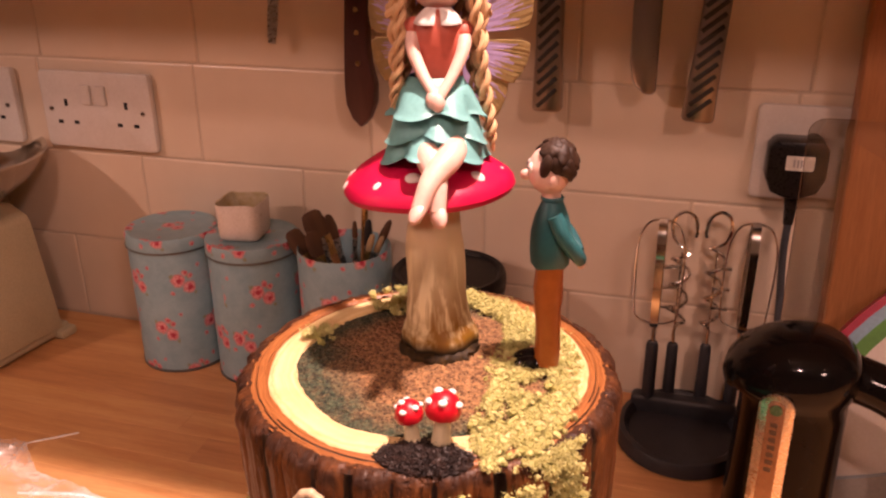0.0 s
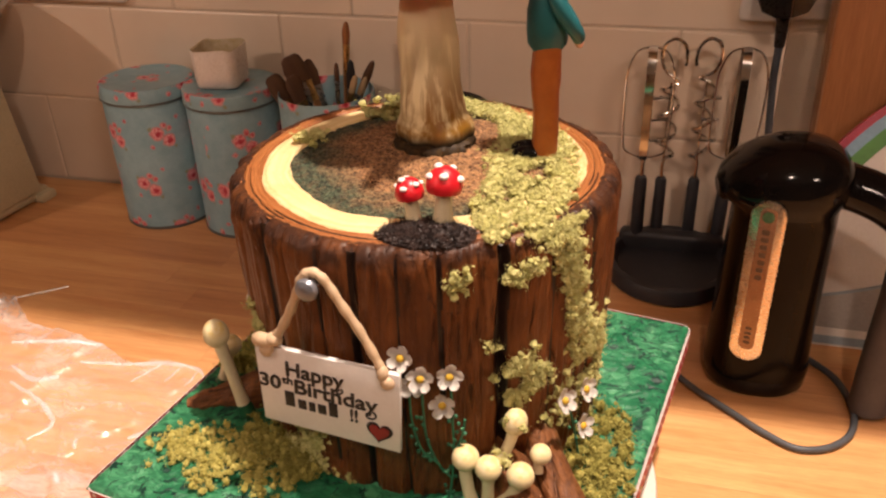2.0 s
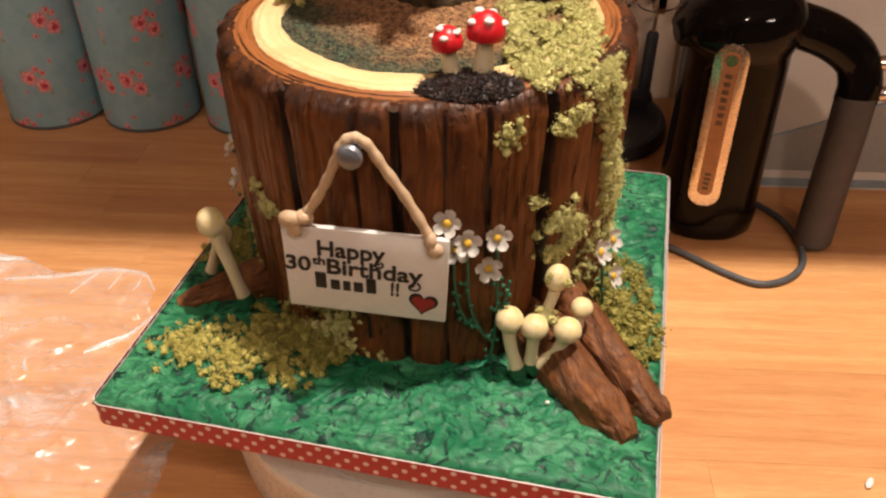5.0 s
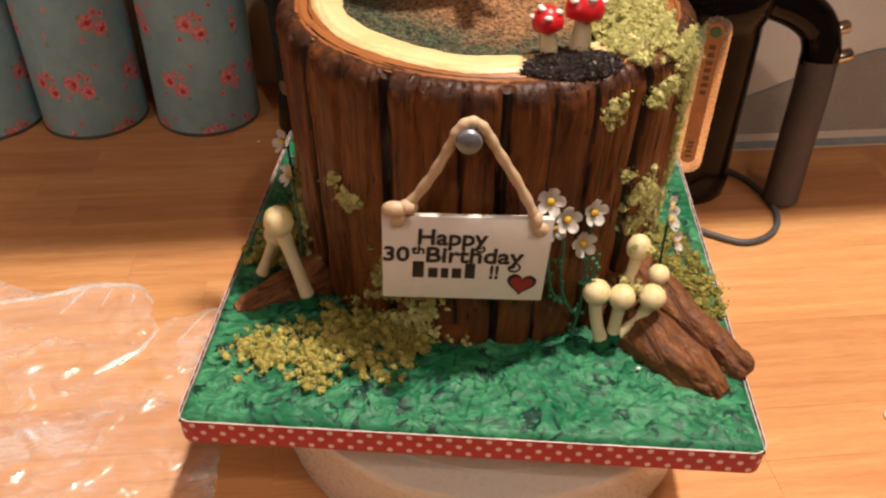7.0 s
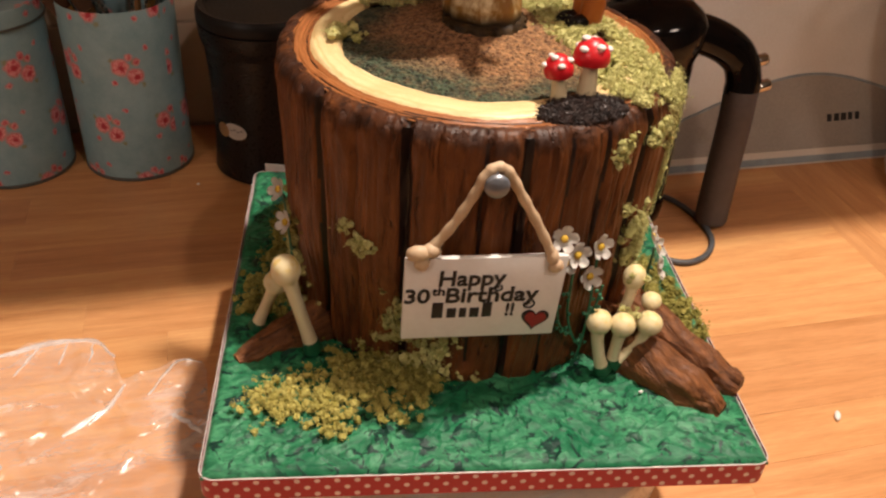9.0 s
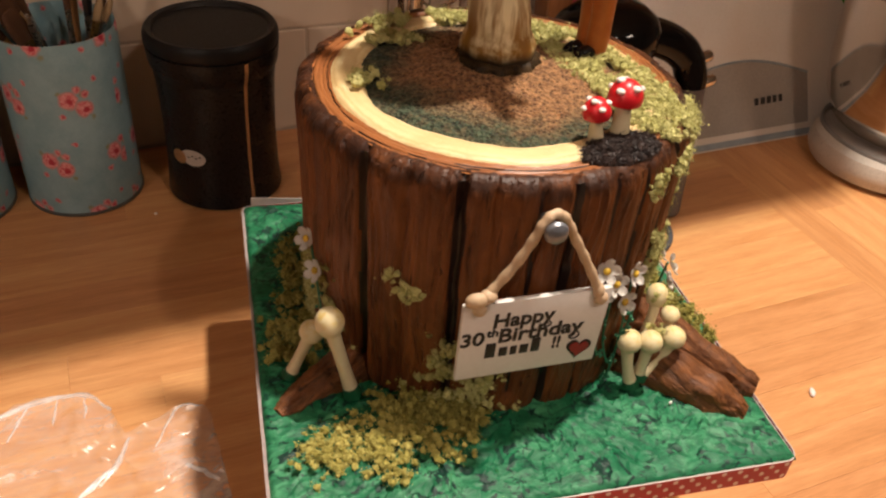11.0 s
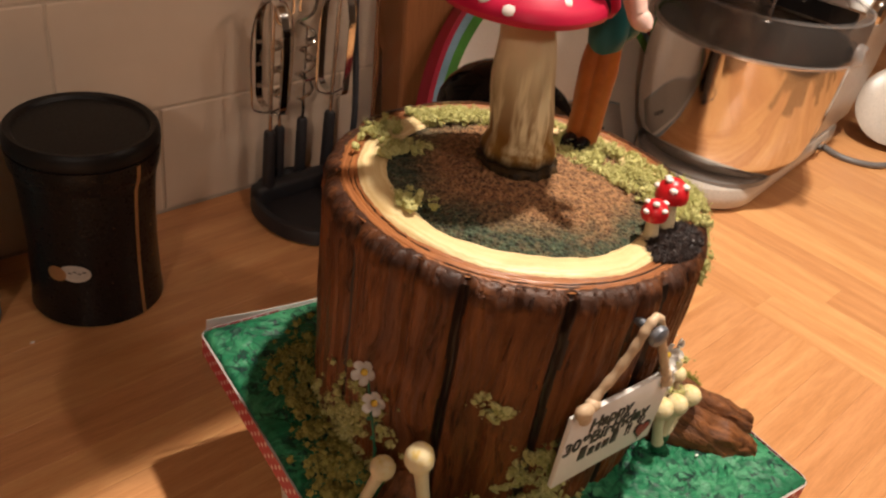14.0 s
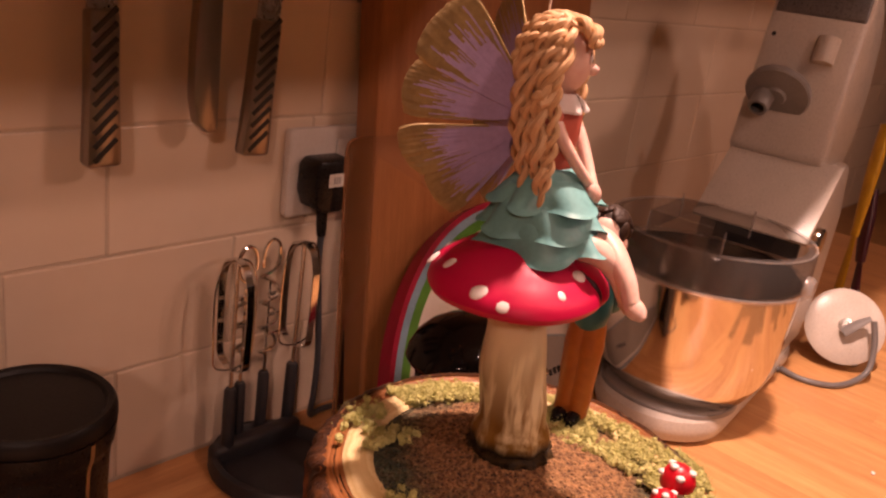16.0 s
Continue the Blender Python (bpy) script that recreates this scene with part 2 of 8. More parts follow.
def tin_paint(name, seed):
    """Duck-egg blue tin print with clusters of pink roses."""
    m, t, b = nodes_of(name)
    v = coords(t)
    base = mix(t, ramp(t, noise_of(t, v, 55, 5, 0.7), [(0.34, 0.0), (0.64, 1.0)]), (0.205, 0.345, 0.395), (0.275, 0.425, 0.470))
    weave = noise_of(t, coords(t, (1, 1, 1)), 900, 2)
    base = mix(t, 0.2, base, ramp(t, weave, [(0.3, 0.4), (0.7, 0.6)]), "OVERLAY")
    uv = coords(t, (1, 1, 1), "UV")
    move = t.nodes.new("ShaderNodeMapping")
    move.inputs["Location"].default_value = (seed * 3.7, seed * 1.3, 0)
    t.links.new(uv, move.inputs[0])
    warp = node(t, "ShaderNodeTexNoise", Scale=210.0, Detail=2.0)
    t.links.new(move.outputs[0], warp.inputs["Vector"])
    wv = t.nodes.new("ShaderNodeVectorMath")
    wv.operation = "MULTIPLY_ADD"
    t.links.new(warp.outputs["Color"], wv.inputs[0])
    wv.inputs[1].default_value = (0.0048, 0.0048, 0)
    t.links.new(move.outputs[0], wv.inputs[2])
    # each cell of a lattice holds one cluster: two large roses, small buds and leaves
    cell = t.nodes.new("ShaderNodeVectorMath")
    cell.operation = "WRAP"
    cell.inputs[1].default_value = (0.028, 0.026, 1)
    cell.inputs[2].default_value = (-0.028, -0.026, -1)
    row = t.nodes.new("ShaderNodeSeparateXYZ")
    t.links.new(wv.outputs[0], row.inputs[0])
    fl = t.nodes.new("ShaderNodeMath")
    fl.operation = "FLOOR"
    dv = t.nodes.new("ShaderNodeMath")
    dv.operation = "DIVIDE"
    t.links.new(row.outputs[1], dv.inputs[0])
    dv.inputs[1].default_value = 0.052
    half = node(t, "ShaderNodeMath")
    half.operation = "ADD"
    half.inputs[1].default_value = 0.5
    t.links.new(dv.outputs[0], half.inputs[0])
    t.links.new(half.outputs[0], fl.inputs[0])
    sh = t.nodes.new("ShaderNodeMath")
    sh.operation = "MULTIPLY_ADD"
    t.links.new(fl.outputs[0], sh.inputs[0])
    sh.inputs[1].default_value = 0.031
    t.links.new(row.outputs[0], sh.inputs[2])
    co = t.nodes.new("ShaderNodeCombineXYZ")
    t.links.new(sh.outputs[0], co.inputs[0])
    t.links.new(row.outputs[1], co.inputs[1])
    t.links.new(co.outputs[0], cell.inputs[0])

    def spot_at(x, y, r, soft=0.0008):
        d = t.nodes.new("ShaderNodeVectorMath")
        d.operation = "DISTANCE"
        t.links.new(cell.outputs[0], d.inputs[0])
        d.inputs[1].default_value = (x, y, 0)
        mr = t.nodes.new("ShaderNodeMapRange")
        t.links.new(d.outputs["Value"], mr.inputs[0])
        mr.inputs[1].default_value, mr.inputs[2].default_value = r + soft, r - soft
        return mr.outputs[0]

    petal = noise_of(t, wv.outputs[0], 420, 2, 0.5, 1.5)
    rose = mix(t, ramp(t, petal, [(0.38, 0.0), (0.58, 1.0)]), (0.56, 0.065, 0.10), (0.76, 0.36, 0.36))
    c = base
    for x, y, r in ((0.006, 0.008, 0.0026), (-0.012, 0.010, 0.002), (0.012, -0.012, 0.002)):
        c = mix(t, spot_at(x, y, r), c, (0.24, 0.27, 0.16))
    for x, y, r in ((-0.0058, 0.0038, 0.0076), (0.0060, -0.0042, 0.0072), (0.0022, 0.0118, 0.0033), (0.0082, 0.0080, 0.0031), (-0.0125, -0.0095, 0.0024), (0.018, 0.018, 0.0021)):
        c = mix(t, spot_at(x, y, r), c, (0.50, 0.26, 0.24))
        c = mix(t, spot_at(x, y, r * 0.84), c, rose)
        c = mix(t, spot_at(x + r * 0.15, y - r * 0.1, r * 0.34), c, (0.42, 0.022, 0.045))
    t.links.new(c, b.inputs["Base Color"])
    b.inputs["Roughness"].default_value = 0.45
    bump_to(t, b, weave, 0.1, 0.0003)
    return m


def wrap_uv(bm, radius):
    """UV in metres round the axis."""
    uv = bm.loops.layers.uv.verify()
    for f in bm.faces:
        mid = f.calc_center_median()
        a0 = math.atan2(mid.y, mid.x)
        flat = abs(f.normal.z) > 0.7
        for l in f.loops:
            p = l.vert.co
            if flat:
                l[uv].uv = (p.x, p.y)
            else:
                a = math.atan2(p.y, p.x)
                while a - a0 > math.pi:
                    a -= 2 * math.pi
                while a - a0 < -math.pi:
                    a += 2 * math.pi
                l[uv].uv = (a * radius, p.z)
    return bm


rim_metal = surface("rim_metal", (0.16, 0.18, 0.18), rough=0.4, metal=0.6, scale=60)
tin_inside = surface("tin_inside", (0.35, 0.33, 0.30), rough=0.4, metal=0.8, scale=60)


def storage_tin(place, lid, seed, turn, label):
    t = thing("storage_tin", pose(*place, 0, 0, turn) @ Matrix.Diagonal((1, 1, 1.075, 1)), label, "tin", "floral tins along the wall")
    paint = tin_paint("rose_print", seed)
    r = 0.0495
    prof = [(0, 0.0015), (r - 0.003, 0.0015), (r, 0.003), (r, 0.148), (r - 0.0006, 0.150), (r - 0.0014, 0.148), (r - 0.0014, 0.006), (0, 0.006)]
    if lid:
        prof = [(0, 0.0015), (r - 0.003, 0.0015), (r, 0.003), (r, 0.140), (r - 0.003, 0.144), (0, 0.144)]
    bm = lathe(prof, 72)
    bm.normal_update()
    part("body", wrap_uv(bm, r), paint, t)
    part("base_rim", lathe([(r - 0.002, 0), (r + 0.0008, 0.0004), (r + 0.0008, 0.003), (r - 0.002, 0.0034)], 72), rim_metal, t, "dark rolled metal bottom rim")
    if lid:
        q = r + 0.0016
        bm = lathe([(q - 0.0012, 0.1372), (q, 0.1372), (q, 0.148), (q - 0.0015, 0.1503), (q - 0.004, 0.1508), (q - 0.006, 0.1498), (0, 0.1498)], 72)
        bm.normal_update()
        cap = part("lid", wrap_uv(bm, q), paint, t, "floral lid with a dark lower edge")
        part("lid_edge", lathe([(q - 0.0012, 0.1350), (q + 0.0006, 0.1353), (q + 0.0006, 0.1370), (q - 0.0012, 0.1373)], 72), rim_metal, cap)
    return t


storage_tin((-0.555, 0.757, 0), True, 1, 20, "lidded duck-egg blue storage tin printed with pink roses")
storage_tin((-0.4535, 0.757, 0), True, 2, 75, "lidded blue rose-print tin with a white cup on top")
storage_tin((-0.3430, 0.754, 0), False, 3, 140, "open blue rose-print tin full of paint brushes")

ceramic = surface("white_ceramic", (0.72, 0.66, 0.60), (0.66, 0.60, 0.53), rough=0.3, scale=30, bump=0.03)
cup_dirt = surface("cup_stain", (0.42, 0.33, 0.16), (0.55, 0.47, 0.33), rough=0.5, scale=70)


def small_cup():
    t = thing("small_cup", pose(-0.458, 0.752, 0.1622, 0, 0, 8) @ Matrix.Diagonal((0.84, 0.84, 0.94, 1)), "small square white ceramic cup with stained yellow inside", "cup")
    bm = bmesh.new()
    levels = [(0.024, 0.0), (0.0265, 0.002), (0.0275, 0.006), (0.029, 0.042), (0.0286, 0.0435), (0.0272, 0.0425), (0.0255, 0.007)]
    rings = []
    for h, z in levels:
        rings.append([bm.verts.new((x, y, z + (0.0012 * math.sin(7 * x * 40 + y * 90) if z > 0.04 else 0))) for x, y in rounded(-h, h, -h, h, h * 0.42, 5)])
    n = len(rings[0])
    for k, (a, b) in enumerate(zip(rings, rings[1:])):
        for i in range(n):
            f = bm.faces.new([a[i], a[(i + 1) % n], b[(i + 1) % n], b[i]])
            f.material_index = 1 if k >= 4 else 0
    bm.faces.new(rings[0][::-1])
    f = bm.faces.new(rings[-1])
    f.material_index = 1
    part("body", bm, [ceramic, cup_dirt], t)


small_cup()

steel = surface("brushed_steel", (0.55, 0.53, 0.50), (0.45, 0.43, 0.41), rough=0.28, metal=1.0, scale=30, fine=300, bump=0.05)
chrome = surface("chrome", (0.72, 0.70, 0.67), (0.66, 0.64, 0.61), rough=0.12, metal=1.0, scale=20, bump=0.0)
brush_wood = wood("brush_wood", (0.16, 0.07, 0.025), (0.33, 0.17, 0.06), "z", rough=0.4, scale=10)
brush_black = surface("brush_black", (0.02, 0.02, 0.022), rough=0.35)
bristle_brown = surface("bristle_brown", (0.07, 0.03, 0.012), (0.13, 0.06, 0.025), rough=0.8, fine=900, bump=0.6, stretch=(1, 1, 0.08))
bristle_fair = surface("bristle_fair", (0.42, 0.30, 0.16), (0.30, 0.2, 0.1), rough=0.8, fine=900, bump=0.6, stretch=(1, 1, 0.08))
bristle_amber = surface("bristle_amber", (0.30, 0.11, 0.025), (0.22, 0.075, 0.018), rough=0.6, scale=300, bump=0.3)
brass = surface("brass", (0.55, 0.38, 0.16), rough=0.3, metal=1.0)


def paint_brush(foot, lean_x, lean_y, length, width, flat, handle, hair, up=True, turn=0):
    """A brush stood on its handle end (up) with ferrule and hair at the top, or upside down."""
    t = thing("paint_brush", pose(foot[0], foot[1], foot[2], lean_x, lean_y, turn), "artist's brush with " + ("a flat broad head" if flat < 0.5 else "a slim round head") + " standing in a tin", "brush", "brushes in the tin")
    hl, fl, bl = (length * 0.74, length * 0.11, length * 0.15) if flat < 0.9 else (length * 0.76, length * 0.14, length * 0.10)
    if not up:
        part("handle", tube(smooth_line([(0, 0, 0), (0, 0, hl * 0.6), (0, 0, length * 0.9), (0, 0, length)], 5), [0.0022] * 6 + [0.003] * 6 + [0.0018] * 4, 8), handle, t)
        return t
    n = smooth_line([(0, 0, 0), (0, 0, hl * 0.5), (0, 0, hl)], 5)
    part("handle", tube(n, [0.0018 + (max(width * 0.5, 0.0028) - 0.0018) * (i / 10) ** 1.4 for i in range(11)], 10, flat=max(flat, 0.4)), handle, t)
    part("ferrule", tube([(0, 0, hl - 0.001), (0, 0, hl + fl * 0.5), (0, 0, hl + fl)], [width * 0.5, width * 0.52, width * 0.55], 12, flat=flat), brass if handle is brush_wood else steel, t, "metal ferrule")
    top = hl + fl + bl
    part("bristles", tube([(0, 0, hl + fl), (0, 0, hl + fl + bl * 0.5), (0, 0, top - bl * 0.1), (0, 0, top)], [width * 0.53, width * 0.62, width * (0.5 if flat < 0.5 else 0.40), width * (0.3 if flat < 0.5 else 0.14)], 12, flat=flat), hair, t)
    return t


# foot and tip of each brush: x at the tin's floor, then x, y and height of the tip
for x0, y0, x1, y1, z1, w, fl, hd, hr, up in (
        (-0.3345, 0.760, -0.3200, 0.766, 0.2290, 0.0066, 1.0, brush_wood, bristle_amber, True),
        (-0.3350, 0.750, -0.3284, 0.752, 0.1910, 0.0046, 1.0, steel, bristle_brown, True),
        (-0.3250, 0.752, -0.3121, 0.750, 0.1950, 0.0080, 0.6, steel, brush_black, True),
        (-0.3780, 0.760, -0.2935, 0.764, 0.1910, 0.0076, 0.8, brush_wood, bristle_brown, True),
        (-0.3800, 0.748, -0.2945, 0.744, 0.1805, 0.0056, 1.0, steel, bristle_fair, True),
        (-0.3600, 0.742, -0.3030, 0.738, 0.1840, 0.0060, 1.0, brush_wood, bristle_fair, True),
        (-0.3080, 0.756, -0.3835, 0.760, 0.1930, 0.0210, 0.3, brush_wood, bristle_brown, True),
        (-0.3060, 0.750, -0.3985, 0.744, 0.1760, 0.0170, 0.4, brush_wood, bristle_brown, True),
        (-0.3160, 0.748, -0.3730, 0.738, 0.1790, 0.0160, 0.4, brush_wood, bristle_brown, True),
        (-0.3200, 0.764, -0.3700, 0.774, 0.1860, 0.0120, 0.5, brush_black, bristle_brown, True),
        (-0.3280, 0.744, -0.3600, 0.740, 0.1745, 0.0060, 1.0, steel, bristle_brown, False)):
    reach = Vector((x1 - x0, y1 - y0, z1 - 0.0064))
    paint_brush((x0, y0, 0.0064), -math.degrees(math.asin(reach.y / reach.length)), math.degrees(math.atan2(reach.x, reach.z)), reach.length, w, fl, hd, hr, up)

black_plastic = surface("black_plastic", (0.008, 0.007, 0.007), (0.011, 0.009, 0.008), rough=0.3, scale=30, bump=0.02, spec=0.25)
black_gloss = surface("black_gloss", (0.005, 0.0045, 0.0045), (0.007, 0.006, 0.006), rough=0.07, scale=30, bump=0.0, spec=0.22)
gold_foil = surface("gold_foil", (0.45, 0.27, 0.12), (0.38, 0.22, 0.10), rough=0.35, metal=0.5, scale=60)
label_cream = surface("label_cream", (0.62, 0.58, 0.52), rough=0.5)
ink = surface("ink", (0.018, 0.015, 0.014), rough=0.5)


def canister():
    t = thing("coffee_canister", Matrix.Translation((-0.2195, 0.7265, 0)) @ Matrix.Diagonal((1, 1, 0.935, 1)), "dark waisted plastic coffee canister with a black lid and gold stripe", "canister")

    flare = [(0.133, 0.0525), (0.138, 0.0545), (0.142, 0.0555), (0.150, 0.0563), (0.156, 0.0566)]

    def side(z):
        if z > 0.132:
            return float(np.interp(z, [q[0] for q in flare], [q[1] for q in flare]))
        return 0.0525 - 0.0026 * math.sin(math.pi * min(max(z / 0.132, 0), 1)) ** 0.7
    prof = [(0, 0), (0.049, 0), (0.0525, 0.003)] + [(side(0.132 * i / 14), 0.003 + 0.129 * i / 14) for i in range(1, 15)] + [(r, z) for z, r in flare] + [(0.050, 0.1575), (0, 0.1575)]
    part("body", lathe(prof, 72), black_plastic, t)
    part("lid", lathe([(0.050, 0.1570), (0.0562, 0.1574), (0.0570, 0.1590), (0.0568, 0.1655), (0.0560, 0.1690), (0.0540, 0.1715), (0.050, 0.1705), (0.048, 0.1675), (0, 0.1675)], 72), surface("lid_black", (0.010, 0.009, 0.009), rough=0.45, scale=60, spec=0.25), t, "matt black moulded lid")
    a = radians(-72)
    bm = bmesh.new()
    strip = []
    for i in range(30):
        z = 0.004 + 0.151 * i / 29
        r = side(z - 0.003 if z < 0.134 else z) + 0.0006
        strip.append([bm.verts.new(((r + h) * math.cos(a + s * 0.028), (r + h) * math.sin(a + s * 0.028), z)) for s, h in ((-1, -0.0005), (-1, 0.0003), (1, 0.0003), (1, -0.0005))])
    for p, q in zip(strip, strip[1:]):
        for k in range(3):
            bm.faces.new([p[k], p[k + 1], q[k + 1], q[k]])
    part("stripe", bm, gold_foil, t, "thin gold stripe down the side")
    r = side(0.045) + 0.0003

    def badge(mid, z0, w, h, mt, name, lift=0.0, lab=""):
        bm = bmesh.new()
        c = bm.verts.new(((r + lift + 0.0006) * math.cos(mid), (r + lift + 0.0006) * math.sin(mid), z0))
        ring = []
        for i in range(24):
            u = 2 * math.pi * i / 24
            aa, z = mid + w * math.cos(u), z0 + h * math.sin(u)
            rr = side(z - 0.003) + 0.0008 + lift
            ring.append(bm.verts.new((rr * math.cos(aa), rr * math.sin(aa), z)))
        for i in range(24):
            bm.faces.new([c, ring[i], ring[(i + 1) % 24]])
        return part(name, bm, mt, t, lab)

    badge(radians(-130), 0.058, 0.24, 0.0085, label_cream, "badge", 0.0002, "cream oval badge")
    badge(radians(-146), 0.056, 0.15, 0.0075, gold_foil, "seal", 0.0004, "brown round seal")
    for k in range(4):
        badge(radians(-134 + 4 * k), 0.0585 + 0.0016 * (k % 2), 0.03, 0.0007, ink, "print_bar", 0.0005)


canister()


# ---- sockets, knives, utensils by the wall ----
socket_white = surface("socket_white", (0.68, 0.64, 0.60), (0.64, 0.60, 0.55), rough=0.35, scale=30, bump=0.02)
dark_hole = surface("dark_slot", (0.01, 0.008, 0.008), rough=0.8)


def plate_on_wall(name, x, z, w, h, label):
    t = thing(name, pose(x, WALL - 0.0002, z, 90, 0, 0), label, "socket")
    part("face_plate", slab(rounded(-w / 2, w / 2, -h / 2, h / 2, 0.005), 0.0, 0.009, None, 0.002), socket_white, t)
    return t


def pin_holes(t, x, z):
    for dx, dz, w, h, nm in ((0, 0.0115, 0.0042, 0.0082, "earth_slot"), (-0.0112, -0.0115, 0.0066, 0.0042, "live_slot"), (0.0112, -0.0115, 0.0066, 0.0042, "neutral_slot")):
        part(nm, box(x + dx - w / 2, x + dx + w / 2, z + dz - h / 2, z + dz + h / 2, 0.0086, 0.0094), dark_hole, t, "dark pin slot")


def screw(t, x, z):
    s = part("screw", lathe([(0, 0.0098), (0.0028, 0.0098), (0.0031, 0.0092), (0.0031, 0.0085), (0, 0.0085)], 16, pose(x, z, 0)), steel, t)
    part("screw_slot", box(x - 0.0025, x + 0.0025, z - 0.0004, z + 0.0004, 0.0097, 0.01), dark_hole, s)


def double_socket(x, z, label):
    t = plate_on_wall("double_socket", x, z, 0.150, 0.090, label)
    for s in (-1, 1):
        pin_holes(t, s * 0.041, -0.003)
        screw(t, s * 0.0625, 0.0005)
        part("rocker_switch", slab(rounded(s * 0.010 - 0.0065, s * 0.010 + 0.0065, 0.008, 0.030, 0.0012), 0.0085, 0.0125, None, 0.001), socket_white, t)
    return t


double_socket(-0.6675, 0.2745, "white double wall socket with two switches, nothing plugged in")
double_socket(-0.8565, 0.2745, "white double wall socket beside the steel weighing pan")

single = plate_on_wall("single_socket", 0.0965, 0.2790, 0.088, 0.088, "white single wall socket with a black plug in it")
part("rocker_switch", slab(rounded(0.014, 0.027, 0.012, 0.032, 0.0012), 0.0085, 0.0125, None, 0.001), socket_white, single)


def plug():
    t = thing("plug", pose(0.0885, WALL - 0.0096, 0.274, 90, 0, 0), "black three-pin plug with a white sticker, plugged into the wall", "plug")
    o = [(-0.020, 0.024), (0.020, 0.024), (0.0255, 0.016), (0.026, -0.010), (0.020, -0.024), (0.008, -0.029), (-0.008, -0.029), (-0.020, -0.024), (-0.026, -0.010), (-0.0255, 0.016)]
    part("shell", slab(o, 0, 0.030, None, 0.004), black_plastic, t)
    part("sticker", slab(rounded(-0.010, 0.014, -0.002, 0.011, 0.001), 0.0298, 0.0304), label_cream, t, "white printed sticker")
    for k in range(3):
        part("print_bar", box(-0.004 + 0.003 * k, -0.0022 + 0.003 * k, 0.001, 0.008, 0.0303, 0.0307), surface("grey_print", (0.3, 0.28, 0.27)), t)
    part("cable_guard", tube(smooth_line([(0.0, -0.026, 0.012), (0.001, -0.045, 0.012), (0.001, -0.058, 0.013)], 4), [0.0062 - 0.0002 * i for i in range(9)], 12), black_plastic, t)
    part("cable", tube(smooth_line([(0.001, -0.056, 0.013), (0.001, -0.09, 0.013), (0.004, -0.135, 0.016), (0.006, -0.19, 0.02), (0.007, -0.24, 0.018), (0.010, -0.2665, 0.012), (0.03, -0.2705, 0.006), (0.08, -0.2705, 0.010)], 7), 0.0034, 10), surface("cable_grey", (0.05, 0.055, 0.065), rough=0.5), t, "dark grey cable")


plug()

knife_dark = surface("knife_grip_dark", (0.045, 0.012, 0.010), (0.075, 0.022, 0.016), rough=0.4, scale=40, stretch=(1, 1, 0.2))
knife_steel = surface("knife_steel", (0.34, 0.30, 0.27), (0.30, 0.26, 0.235), rough=0.30, metal=1.0, scale=20, bump=0.0, rvar=0.03, grain_share=0.05)
groove = surface("knife_groove", (0.02, 0.018, 0.016), rough=0.6)


def magnet_rack():
    t = thing("knife_rack", pose(-0.16, WALL - 0.0002, 0.515), "steel magnetic knife rack on the tiled wall", "rack")
    part("bar", box(-0.36, 0.28, -0.012, 0, -0.018, 0.018, 0.002), steel, t)
    for x in (-0.30, 0.22):
        part("screw", lathe([(0, 0.0012), (0.003, 0.0009), (0.0035, 0), (0, 0)], 16, pose(x, -0.012, 0, 90)), steel, t)


magnet_rack()


def knife(place, tilt, kind, label):
    """Hangs from the rack by its blade, grip downwards; local z=0 is the butt of the grip."""
    t = thing("kitchen_knife", pose(place[0], place[1], place[2], 0, tilt, 0), label, "knife", "knives on the rack")
    part("blade", slab([(-0.011, 0.118), (0.012, 0.118), (0.013, 0.15), (0.010, 0.21), (-0.004, 0.235), (-0.010, 0.21)], -0.001, 0.001, pose(0, 0, 0, 90)), steel, t, "steel blade")
    if kind == "spiral":
        part("grip", slab([(-0.0135, 0), (0.0135, 0), (0.0145, 0.004), (0.0125, 0.06), (0.012, 0.118), (-0.012, 0.118), (-0.0125, 0.06), (-0.0145, 0.004)], -0.0075, 0.0075, pose(0, 0, 0, 90), 0.005), knife_steel, t, "steel grip with slanting dark grooves")
        for k in range(10):
            z = 0.013 + 0.0108 * k
            part("grip_groove", moved(box(-0.0125, 0.0125, -0.0080, -0.0066, -0.0021, 0.0021, 0.0005), pose(0, 0, z + 0.001, 0, -44, 0)), groove, t, "slanting dark groove")
    elif kind == "plain":
        part("grip", slab([(0.011, 0), (0.0125, 0.004), (0.0125, 0.118), (-0.0095, 0.118), (-0.0125, 0.075), (-0.0122, 0.03), (-0.008, 0.010), (0.002, 0.001)], -0.007, 0.007, pose(0, 0, 0, 90), 0.005), knife_steel, t, "smooth steel grip")
    else:
        part("grip", slab([(0.0, 0.0), (0.009, 0.010), (0.0155, 0.026), (0.0165, 0.045), (0.012, 0.066), (0.010, 0.085), (0.012, 0.13), (-0.012, 0.13), (-0.0145, 0.09), (-0.0165, 0.045), (-0.0155, 0.024), (-0.009, 0.009)], -0.008, 0.008, pose(0, 0, 0, 90), 0.003), knife_dark, t, "dark wooden grip")
        for z in (0.066, 0.096, 0.118):
            part("rivet", lathe([(0, 0.0008), (0.0022, 0.0005), (0.0026, 0), (0, 0)], 14, pose(0.0, -0.008, z, 90)), brass, t, "brass rivet")
    return t


